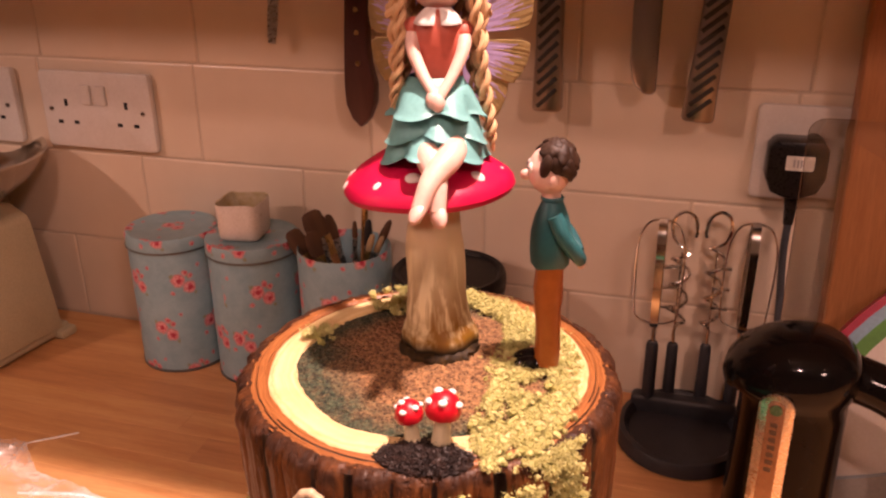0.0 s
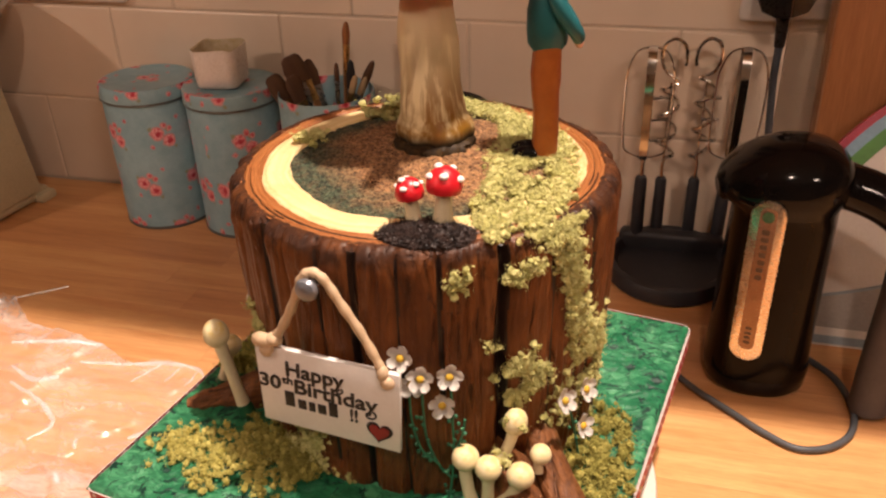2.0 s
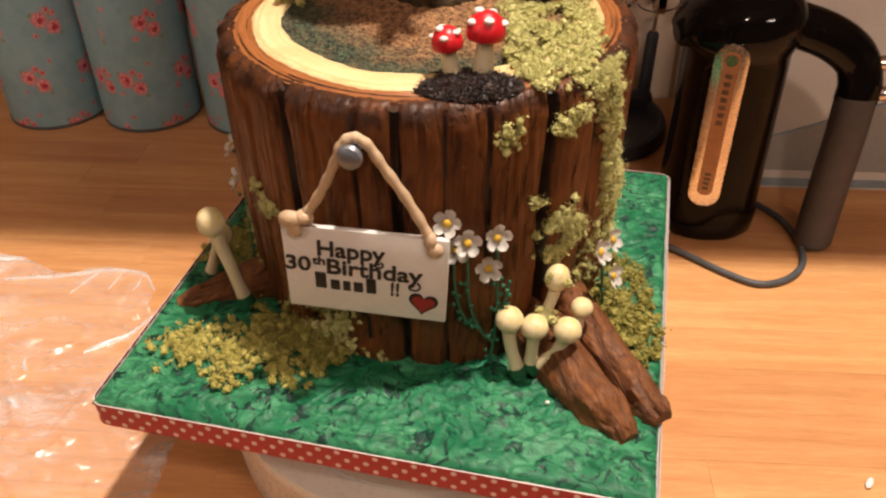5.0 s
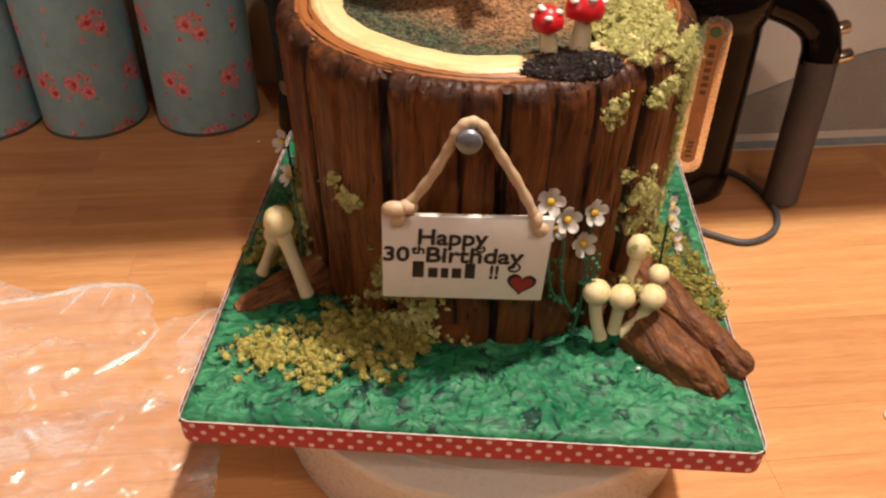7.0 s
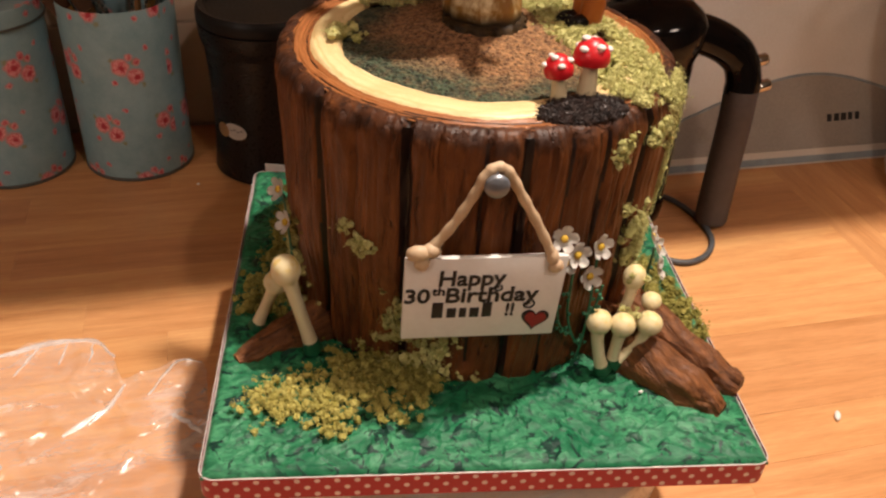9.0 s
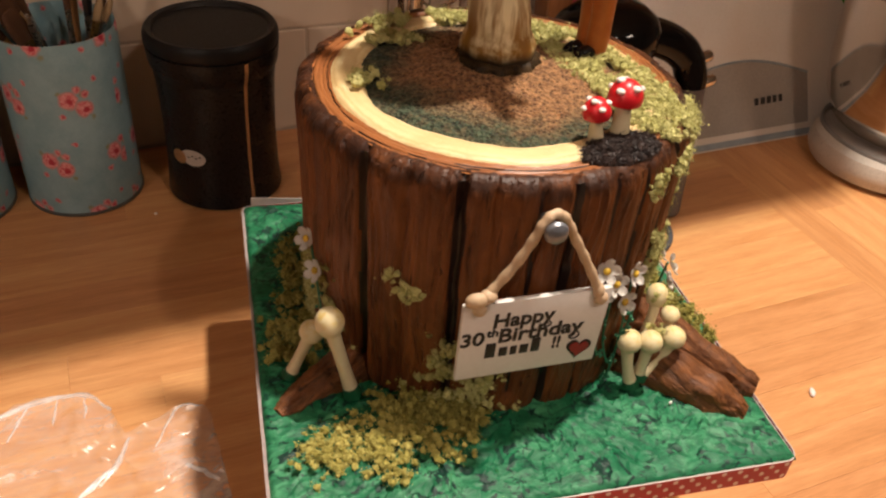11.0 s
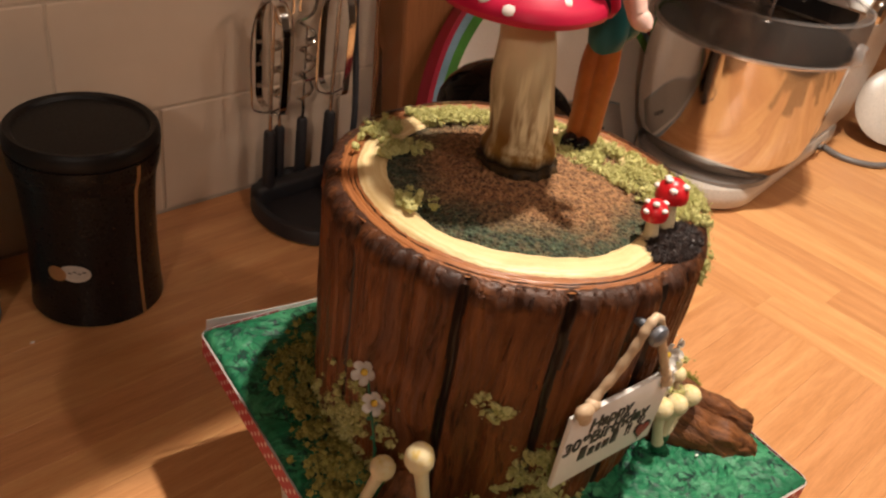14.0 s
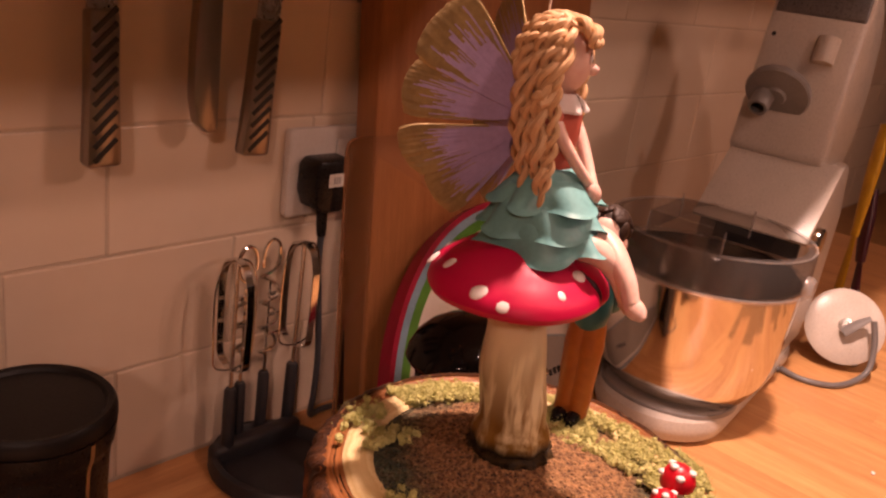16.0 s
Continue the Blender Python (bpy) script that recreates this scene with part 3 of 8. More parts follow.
knife((-0.1388, 0.789, 0.3085), 0, "spiral", "knife with a grooved steel grip hanging on the wall")
knife((-0.0520, 0.789, 0.329), 0, "plain", "knife with a smooth steel grip hanging on the wall")
knife((-0.0008, 0.789, 0.3065), 4, "spiral", "grooved steel knife hanging slightly askew")
knife((-0.3290, 0.789, 0.281), 0, "dark", "knife with a dark riveted wooden grip hanging on the wall")


def skewer_tool():
    t = thing("palette_knife", pose(-0.4280, 0.792, 0.362, 0, 7, 0), "thin steel palette knife hanging on the wall", "knife")
    part("blade", slab([(-0.0038, 0.0), (0.0038, 0.0), (0.0055, 0.02), (0.0065, 0.10), (0.006, 0.17), (-0.006, 0.17), (-0.006, 0.10), (-0.005, 0.02)], -0.0012, 0.0012, pose(0, 0, 0, 90)), steel, t)


skewer_tool()

# ---- the cake: board, stump, toadstool ----
CX, CY, TOP, WIDE = -0.127, 0.381, 0.2600, 1.066
BOARD_TOP, HALF = 0.113, 0.136
BOARD = pose(-0.129, 0.3605, BOARD_TOP, 0, 0, -9.3)


def ribbon_print():
    m, t, b = nodes_of("ribbon_print")
    uv = coords(t, (1, 1, 1), "UV")
    sep = t.nodes.new("ShaderNodeSeparateXYZ")
    t.links.new(uv, sep.inputs[0])

    def dots(ox, oy):
        w = t.nodes.new("ShaderNodeVectorMath")
        w.operation = "ADD"
        t.links.new(uv, w.inputs[0])
        w.inputs[1].default_value = (ox, oy, 0)
        wr = t.nodes.new("ShaderNodeVectorMath")
        wr.operation = "WRAP"
        t.links.new(w.outputs[0], wr.inputs[0])
        wr.inputs[1].default_value, wr.inputs[2].default_value = (0.0046, 0.0046, 1), (-0.0046, -0.0046, -1)
        d = t.nodes.new("ShaderNodeVectorMath")
        d.operation = "LENGTH"
        t.links.new(wr.outputs[0], d.inputs[0])
        mr = t.nodes.new("ShaderNodeMapRange")
        t.links.new(d.outputs["Value"], mr.inputs[0])
        mr.inputs[1].default_value, mr.inputs[2].default_value = 0.0016, 0.0012
        return mr.outputs[0]

    v = coords(t)
    red = mix(t, noise_of(t, v, 90), (0.36, 0.016, 0.028), (0.44, 0.026, 0.038))
    c = mix(t, dots(0, 0), red, (0.72, 0.56, 0.52))
    c = mix(t, dots(0.0046, 0.0046), c, (0.72, 0.56, 0.52))
    t.links.new(c, b.inputs["Base Color"])
    b.inputs["Roughness"].default_value = 0.5
    weave = node(t, "ShaderNodeTexNoise", Scale=1500.0)
    t.links.new(v, weave.inputs["Vector"])
    bump_to(t, b, weave.outputs[0], 0.15, 0.0002)
    return m


def icing_green():
    """Knife-spread icing: streaky greens with dark dabs dragged through."""
    m, t, b = nodes_of("green_icing")
    v = coords(t)
    warp = node(t, "ShaderNodeTexNoise", Scale=26.0, Detail=3.0)
    t.links.new(v, warp.inputs["Vector"])
    bend = t.nodes.new("ShaderNodeVectorMath")
    bend.operation = "MULTIPLY_ADD"
    t.links.new(warp.outputs["Color"], bend.inputs[0])
    bend.inputs[1].default_value = (0.035, 0.035, 0.0)
    t.links.new(v, bend.inputs[2])
    drag = t.nodes.new("ShaderNodeMapping")
    drag.inputs["Scale"].default_value = (0.55, 1.5, 1.0)
    drag.inputs["Rotation"].default_value = (0, 0, 0.5)
    t.links.new(bend.outputs[0], drag.inputs[0])
    streak = noise_of(t, drag.outputs[0], 170, 5, 0.62, 0.5)
    broad = noise_of(t, v, 24, 4, 0.6, 0.8)
    dabs = noise_of(t, bend.outputs[0], 165, 4, 0.58, 0.8)
    fine = noise_of(t, drag.outputs[0], 520, 3, 0.7, 0.4)
    c = mix(t, ramp(t, streak, [(0.34, 0.0), (0.64, 1.0)]), (0.0078, 0.090, 0.037), (0.0175, 0.164, 0.067))
    pale = t.nodes.new("ShaderNodeMath")
    pale.operation = "MULTIPLY"
    t.links.new(ramp(t, broad, [(0.41, 0.0), (0.62, 1.0)]), pale.inputs[0])
    t.links.new(ramp(t, streak, [(0.42, 0.15), (0.62, 0.95)]), pale.inputs[1])
    c = mix(t, pale.outputs[0], c, (0.078, 0.285, 0.136))
    dark = t.nodes.new("ShaderNodeMath")
    dark.operation = "MULTIPLY"
    t.links.new(ramp(t, dabs, [(0.545, 0.0), (0.575, 1.0)]), dark.inputs[0])
    t.links.new(ramp(t, noise_of(t, v, 40, 3, 0.6), [(0.36, 0.30), (0.52, 1.0)]), dark.inputs[1])
    c = mix(t, dark.outputs[0], c, (0.006, 0.032, 0.022))
    t.links.new(c, b.inputs["Base Color"])
    t.links.new(ramp(t, fine, [(0.3, 0.42), (0.7, 0.6)]), b.inputs["Roughness"])
    b.inputs["Specular IOR Level"].default_value = 0.28
    bump_to(t, b, fine, 0.25, 0.0008)
    return m


def bark_paint():
    """Dark brown icing with drawn-out grain that wanders and splits, thin black lines and a waxy gloss."""
    m, t, b = nodes_of("bark_icing")
    v = coords(t)
    warp = node(t, "ShaderNodeTexNoise", Scale=16.0, Detail=2.0)
    t.links.new(v, warp.inputs["Vector"])
    bend = t.nodes.new("ShaderNodeVectorMath")
    bend.operation = "MULTIPLY_ADD"
    t.links.new(warp.outputs["Color"], bend.inputs[0])
    bend.inputs[1].default_value = (0.020, 0.020, 0.0)
    t.links.new(v, bend.inputs[2])
    tall = t.nodes.new("ShaderNodeMapping")
    tall.inputs["Scale"].default_value = (1, 1, 0.10)
    t.links.new(bend.outputs[0], tall.inputs[0])
    n1 = noise_of(t, tall.outputs[0], 95, 5, 0.65, 0.6)
    n2 = noise_of(t, v, 30, 4, 0.6)
    n3 = noise_of(t, tall.outputs[0], 300, 4, 0.65, 0.3)
    n4 = noise_of(t, v, 420, 3, 0.7)
    c = mix(t, ramp(t, n1, [(0.3, 0.0), (0.68, 1.0)]), (0.062, 0.0175, 0.0058), (0.225, 0.076, 0.0195))
    c = mix(t, ramp(t, n3, [(0.32, 0.7), (0.42, 0.0)]), c, (0.014, 0.005, 0.003))
    c = mix(t, ramp(t, n2, [(0.46, 0.0), (0.75, 0.65)]), c, (0.060, 0.017, 0.006))
    c = mix(t, ramp(t, n4, [(0.62, 0.0), (0.78, 0.25)]), c, (0.28, 0.10, 0.035))
    sep = t.nodes.new("ShaderNodeSeparateXYZ")
    t.links.new(v, sep.inputs[0])
    rim = t.nodes.new("ShaderNodeMapRange")
    t.links.new(sep.outputs[2], rim.inputs[0])
    rim.inputs[1].default_value, rim.inputs[2].default_value = 0.238, 0.256
    both = t.nodes.new("ShaderNodeMath")
    both.operation = "MULTIPLY_ADD"
    t.links.new(noise_of(t, v, 75, 5, 0.65, 0.6), both.inputs[0])
    both.inputs[1].default_value = 0.55
    scaled = t.nodes.new("ShaderNodeMath")
    scaled.operation = "MULTIPLY"
    t.links.new(rim.outputs[0], scaled.inputs[0])
    scaled.inputs[1].default_value = 0.5
    t.links.new(scaled.outputs[0], both.inputs[2])
    c = mix(t, ramp(t, both.outputs[0], [(0.62, 0.0), (0.80, 0.85)]), c, (0.026, 0.0115, 0.0075))
    t.links.new(c, b.inputs["Base Color"])
    t.links.new(ramp(t, n2, [(0.3, 0.34), (0.7, 0.52)]), b.inputs["Roughness"])
    lines = ramp(t, n3, [(0.30, 0.0), (0.44, 0.8), (0.8, 1.0)])
    bump_to(t, b, mix(t, 0.25, lines, n4), 0.8, 0.0016)
    b.inputs["Specular IOR Level"].default_value = 0.26
    return m


def root_paint(name, run):
    """Brown icing creased lengthwise along the root's run."""
    m, t, b = nodes_of(name)
    v = coords(t)
    dot = t.nodes.new("ShaderNodeVectorMath")
    dot.operation = "DOT_PRODUCT"
    t.links.new(v, dot.inputs[0])
    dot.inputs[1].default_value = run
    off = t.nodes.new("ShaderNodeVectorMath")
    off.operation = "SCALE"
    off.inputs[0].default_value = tuple(-0.66 * q for q in run)
    t.links.new(dot.outputs["Value"], off.inputs["Scale"])
    add = t.nodes.new("ShaderNodeVectorMath")
    add.operation = "ADD"
    t.links.new(v, add.inputs[0])
    t.links.new(off.outputs[0], add.inputs[1])
    n1 = noise_of(t, add.outputs[0], 170, 5, 0.7, 1.0)
    n2 = noise_of(t, v, 55, 4)
    c = mix(t, ramp(t, n1, [(0.28, 0.0), (0.66, 1.0)]), (0.040, 0.0130, 0.005), (0.255, 0.095, 0.028))
    c = mix(t, ramp(t, n2, [(0.48, 0.0), (0.76, 0.75)]), c, (0.060, 0.018, 0.007))
    c = mix(t, ramp(t, noise_of(t, v, 210, 4, 0.7, 1.0), [(0.32, 0.8), (0.41, 0.0)]), c, (0.018, 0.008, 0.004))
    t.links.new(c, b.inputs["Base Color"])
    b.inputs["Roughness"].default_value = 0.48
    b.inputs["Specular IOR Level"].default_value = 0.28
    bump_to(t, b, n1, 0.9, 0.003)
    return m


def ring_paint():
    """Sawn end grain: rings about the stump's middle."""
    m, t, b = nodes_of("ring_icing")
    v = coords(t)
    warp = node(t, "ShaderNodeTexNoise", Scale=30.0, Detail=3.0)
    t.links.new(v, warp.inputs["Vector"])
    ln = t.nodes.new("ShaderNodeVectorMath")
    ln.operation = "LENGTH"
    t.links.new(coords(t, (1, 1, 0)), ln.inputs[0])
    mad = t.nodes.new("ShaderNodeMath")
    mad.operation = "MULTIPLY_ADD"
    t.links.new(warp.outputs["Fac"], mad.inputs[0])
    mad.inputs[1].default_value = 0.010
    t.links.new(ln.outputs["Value"], mad.inputs[2])
    co = t.nodes.new("ShaderNodeCombineXYZ")
    t.links.new(mad.outputs[0], co.inputs[0])
    rings = noise_of(t, co.outputs[0], 420, 3, 0.7)
    c = mix(t, ramp(t, rings, [(0.3, 0.0), (0.6, 1.0)]), (0.14, 0.042, 0.011), (0.36, 0.135, 0.038))
    c = mix(t, ramp(t, noise_of(t, v, 60, 4), [(0.5, 0.0), (0.75, 0.55)]), c, (0.16, 0.05, 0.015))
    t.links.new(c, b.inputs["Base Color"])
    b.inputs["Roughness"].default_value = 0.42
    bump_to(t, b, rings, 0.5, 0.0012)
    return m


def sapwood_paint():
    """Cream icing dragged in rings about the stump's middle."""
    m, t, b = nodes_of("cream_icing")
    v = coords(t)
    ln = t.nodes.new("ShaderNodeVectorMath")
    ln.operation = "LENGTH"
    t.links.new(coords(t, (1, 1, 0)), ln.inputs[0])
    mad = t.nodes.new("ShaderNodeMath")
    mad.operation = "MULTIPLY_ADD"
    t.links.new(noise_of(t, v, 38, 4, 0.6, 0.8), mad.inputs[0])
    mad.inputs[1].default_value = 0.008
    t.links.new(ln.outputs["Value"], mad.inputs[2])
    co = t.nodes.new("ShaderNodeCombineXYZ")
    t.links.new(mad.outputs[0], co.inputs[0])
    rings = noise_of(t, co.outputs[0], 330, 3, 0.7)
    c = mix(t, ramp(t, rings, [(0.30, 0.0), (0.58, 1.0)]), (0.58, 0.39, 0.15), (0.76, 0.61, 0.33))
    c = mix(t, ramp(t, noise_of(t, v, 34, 5, 0.65), [(0.46, 0.0), (0.74, 0.75)]), c, (0.56, 0.37, 0.145))
    t.links.new(c, b.inputs["Base Color"])
    b.inputs["Roughness"].default_value = 0.42
    bump_to(t, b, rings, 0.6, 0.0012)
    return m


def sponge_paint():
    """Brown sponge crumb dusted dark green towards its edge, widened leftward to deepen the shade."""
    m, t, b = nodes_of("sponge_soil")
    v = coords(t)
    ln = t.nodes.new("ShaderNodeVectorMath")
    ln.operation = "LENGTH"
    away = t.nodes.new("ShaderNodeVectorMath")
    away.operation = "SUBTRACT"
    t.links.new(coords(t, (1, 1, 0)), away.inputs[0])
    # Offset brings green further in on the left, darkening it partly for cap shade.
    away.inputs[1].default_value = (0.012, 0.000, 0)
    t.links.new(away.outputs[0], ln.inputs[0])
    crumb = node(t, "ShaderNodeTexVoronoi", Scale=520.0)
    t.links.new(v, crumb.inputs["Vector"])
    n1 = noise_of(t, v, 330, 3, 0.7)
    broad = noise_of(t, v, 30, 4, 0.6, 0.8)
    c = mix(t, ramp(t, n1, [(0.35, 0.0), (0.6, 1.0)]), (0.135, 0.060, 0.024), (0.37, 0.190, 0.076))
    green = mix(t, ramp(t, n1, [(0.35, 0.0), (0.6, 1.0)]), (0.014, 0.024, 0.013), (0.066, 0.088, 0.046))
    mad = t.nodes.new("ShaderNodeMath")
    mad.operation = "MULTIPLY_ADD"
    t.links.new(broad, mad.inputs[0])
    mad.inputs[1].default_value = 0.045
    t.links.new(ln.outputs["Value"], mad.inputs[2])
    mr = t.nodes.new("ShaderNodeMapRange")
    t.links.new(mad.outputs[0], mr.inputs[0])
    mr.inputs[1].default_value, mr.inputs[2].default_value = 0.070, 0.086
    dust = t.nodes.new("ShaderNodeMath")
    dust.operation = "MULTIPLY"
    t.links.new(mr.outputs[0], dust.inputs[0])
    t.links.new(ramp(t, noise_of(t, v, 190, 3, 0.7), [(0.30, 0.70), (0.56, 1.0)]), dust.inputs[1])
    c = mix(t, dust.outputs[0], c, green)
    c = mix(t, ramp(t, crumb.outputs["Distance"], [(0.16, 0.92), (0.36, 0.0)]), c, (0.022, 0.010, 0.005))
    t.links.new(c, b.inputs["Base Color"])
    b.inputs["Roughness"].default_value = 0.9
    bump_to(t, b, crumb.outputs["Distance"], 0.9, 0.003)
    return m


icing = icing_green()
bark, root_bark, ring_wood, sponge = bark_paint(), (root_paint("root_icing", (0.43, -0.86, -0.29)), root_paint("side_root_icing", (-0.91, -0.32, -0.33))), ring_paint(), sponge_paint()
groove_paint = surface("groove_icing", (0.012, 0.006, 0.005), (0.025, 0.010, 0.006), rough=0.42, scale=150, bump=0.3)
cream_icing = sapwood_paint()
white_icing = surface("white_icing", (0.78, 0.75, 0.71), (0.74, 0.70, 0.66), rough=0.45, scale=40, bump=0.06)
plate_white = surface("turntable_white", (0.66, 0.62, 0.56), (0.63, 0.585, 0.52), rough=0.3, scale=12, bump=0.0, grain_share=0.04)


drum_paper = surface("drum_paper", (0.52, 0.45, 0.42), (0.44, 0.37, 0.35), rough=0.45, scale=40)


def turntable():
    t = thing("cake_turntable", pose(-0.121, 0.3605, 0), "white plastic cake turntable under the cake board", "turntable")
    part("skirt", lathe([(0, 0), (0.127, 0), (0.1295, 0.002), (0.1305, 0.006), (0.1335, 0.040), (0.1352, 0.056), (0.1356, 0.0605), (0.1345, 0.0632), (0.132, 0.0640), (0, 0.0640)], 96), plate_white, t, "deep white tapered skirt")
    part("plate", lathe([(0, 0.0638), (0.118, 0.0638), (0.120, 0.0650), (0.119, 0.0662), (0, 0.0662)], 96), plate_white, t)
    part("riser", lathe([(0, 0.065), (0.092, 0.065), (0.095, 0.070), (0.095, 0.0985), (0, 0.0985)], 72), plate_white, t, "white riser disc")


turntable()


def cake_board():
    t = thing("cake_board", BOARD, "square cake board iced green with a red polka-dot ribbon", "cake board")
    h, z0 = HALF, -0.0142
    part("drum", slab(rounded(-h, h, -h, h, 0.007), z0, -0.0012, None, 0.001), drum_paper, t)
    bm = bmesh.new()
    uv = bm.loops.layers.uv.verify()
    o = rounded(-h - 0.0005, h + 0.0005, -h - 0.0005, h + 0.0005, 0.0075, 8)
    s, n = 0.0, len(o)
    lens = [0.0]
    for i in range(n):
        s += (Vector(o[(i + 1) % n]) - Vector(o[i])).length
        lens.append(s)
    zs = (z0 + 0.0001, z0 + 0.006, -0.0002)
    rows = [[bm.verts.new((x, y, z)) for x, y in o] for z in zs]
    inner = [bm.verts.new((x * 0.9955, y * 0.9955, zs[-1])) for x, y in o]
    for i in range(n):
        j = (i + 1) % n
        for a, b, za, zb in ((rows[0], rows[1], zs[0], zs[1]), (rows[1], rows[2], zs[1], zs[2])):
            f = bm.faces.new([a[i], a[j], b[j], b[i]])
            for l, q in zip(f.loops, ((lens[i], za), (lens[i + 1], za), (lens[i + 1], zb), (lens[i], zb))):
                l[uv].uv = (q[0], q[1] - z0 - 0.0024)
        f = bm.faces.new([rows[2][i], rows[2][j], inner[j], inner[i]])
        f.material_index = 1
    part("ribbon", bm, [ribbon_print(), drum_paper], t, "red ribbon with white polka dots")
    # loose end of the ribbon, peeling away at the back corner
    inv = BOARD.inverted()
    bm = bmesh.new()
    line = smooth_line([inv @ Vector(p) for p in ((-0.140, 0.4990, 0.1065), (-0.170, 0.5045, 0.1066), (-0.200, 0.5115, 0.1070), (-0.222, 0.5175, 0.1078), (-0.2340, 0.5205, 0.1082))], 6)
    rows = [[bm.verts.new((p.x, p.y + dy, p.z + dz)) for dy, dz in ((0, -0.0078), (0, 0.0078), (0.0006, 0.0078), (0.0006, -0.0078))] for p in line]
    for a, b in zip(rows, rows[1:]):
        for k in range(4):
            bm.faces.new([a[k], a[(k + 1) % 4], b[(k + 1) % 4], b[k]])
    bm.faces.new(rows[0])
    bm.faces.new(rows[-1][::-1])
    bmesh.ops.recalc_face_normals(bm, faces=bm.faces)
    part("ribbon_end", bm, white_icing, t, "white loose ribbon end curling off the back")
    # icing: soft overlapping knife strokes, each a shallow scoop with a thin raised lip
    bm = bmesh.new()
    N = 330
    h -= 0.0010
    axis = np.linspace(-h, h, N + 1)
    X, Y = np.meshgrid(axis, axis)
    Z = np.zeros_like(X)
    dab = np.random.default_rng(5)
    for k in range(2300):
        cx, cy = dab.uniform(-h, h, 2)
        turn = 3.2 * noise.noise(Vector((cx * 15, cy * 15, 3))) + dab.normal(0, 0.5)
        la, lb = 0.0035 + 0.011 * dab.random() ** 1.6, dab.uniform(0.0014, 0.0038)
        reach = la * 1.25
        i0, i1 = np.searchsorted(axis, (cx - reach, cx + reach))
        j0, j1 = np.searchsorted(axis, (cy - reach, cy + reach))
        if i1 - i0 < 2 or j1 - j0 < 2:
            continue
        xs, ys = X[j0:j1, i0:i1] - cx, Y[j0:j1, i0:i1] - cy
        u, v = (xs * math.cos(turn) + ys * math.sin(turn)) / la, (ys * math.cos(turn) - xs * math.sin(turn)) / lb
        v = v + dab.uniform(-0.9, 0.9) * u * u
        d = u * u + v * v
        share = np.clip((1.15 - d) * 1.6, 0, 1)
        share = share * share * (3 - 2 * share)
        lip = np.exp(-((np.sqrt(d) - 0.95) / 0.16) ** 2) * (v > 0.1) * dab.uniform(0.0, 0.0006) * (u > -0.6)
        flat = 0.0006 + dab.uniform(-0.0003, 0.0009) * v + dab.uniform(-0.0004, 0.0006) * u + dab.uniform(0, 0.0006)
        Z[j0:j1, i0:i1] = Z[j0:j1, i0:i1] * (1 - share) + flat * share + lip
    Z = np.clip(Z, -0.0004, 0.0042)
    grid = []
    for j in range(N + 1):
        line = []
        for i in range(N + 1):
            x, y = X[j, i], Y[j, i]
            e = min(h - abs(x), h - abs(y))
            z = 0.0010 + (Z[j, i] * 1.0 + 0.0011 * noise.noise(Vector((x * 48, y * 48, 1))) + 0.0004 * noise.noise(Vector((x * 210, y * 210, 6)))) * min(1, 0.25 + e / 0.012)
            if e < 0.0035:
                z -= 0.0025 * (1 - e / 0.0035) ** 2
            line.append(bm.verts.new((x, y, z)))
        grid.append(line)
    for j in range(N):
        for i in range(N):
            bm.faces.new([grid[j][i], grid[j][i + 1], grid[j + 1][i + 1], grid[j + 1][i]])
    edge = [v for v in grid[0]] + [r[-1] for r in grid[1:]] + grid[-1][-2::-1] + [r[0] for r in grid[-2:0:-1]]
    low = [bm.verts.new((v.co.x, v.co.y, -0.002)) for v in edge]
    for i in range(len(edge)):
        j = (i + 1) % len(edge)
        bm.faces.new([edge[j], edge[i], low[i], low[j]])
    part("green_icing", bm, icing, t, "scuffed emerald green icing")
    return t


cake_board()

GROOVES = [(-151, 1.0), (-123.5, 1.1), (-93, 1.0), (-54, 1.3), (173, 0.8), (-20, 0.8), (14, 1.0), (47, 0.9), (82, 1.0), (112, 0.9), (144, 1.0), (-104, 0.55), (-81.5, 0.5), (-71, 0.6), (-114, 0.4), (-64, 0.35), (-138, 0.4), (-165, 0.45), (-38, 0.5), (30, 0.5), (97, 0.5), (128, 0.5), (-4, 0.4), (158, 0.35)]


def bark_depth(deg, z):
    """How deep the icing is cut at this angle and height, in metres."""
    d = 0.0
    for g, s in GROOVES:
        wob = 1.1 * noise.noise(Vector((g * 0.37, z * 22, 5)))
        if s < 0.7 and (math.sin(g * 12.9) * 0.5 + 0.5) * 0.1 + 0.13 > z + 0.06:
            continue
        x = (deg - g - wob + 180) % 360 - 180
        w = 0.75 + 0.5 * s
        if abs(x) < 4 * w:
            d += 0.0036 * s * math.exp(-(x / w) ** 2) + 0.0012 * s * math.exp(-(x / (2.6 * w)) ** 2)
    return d


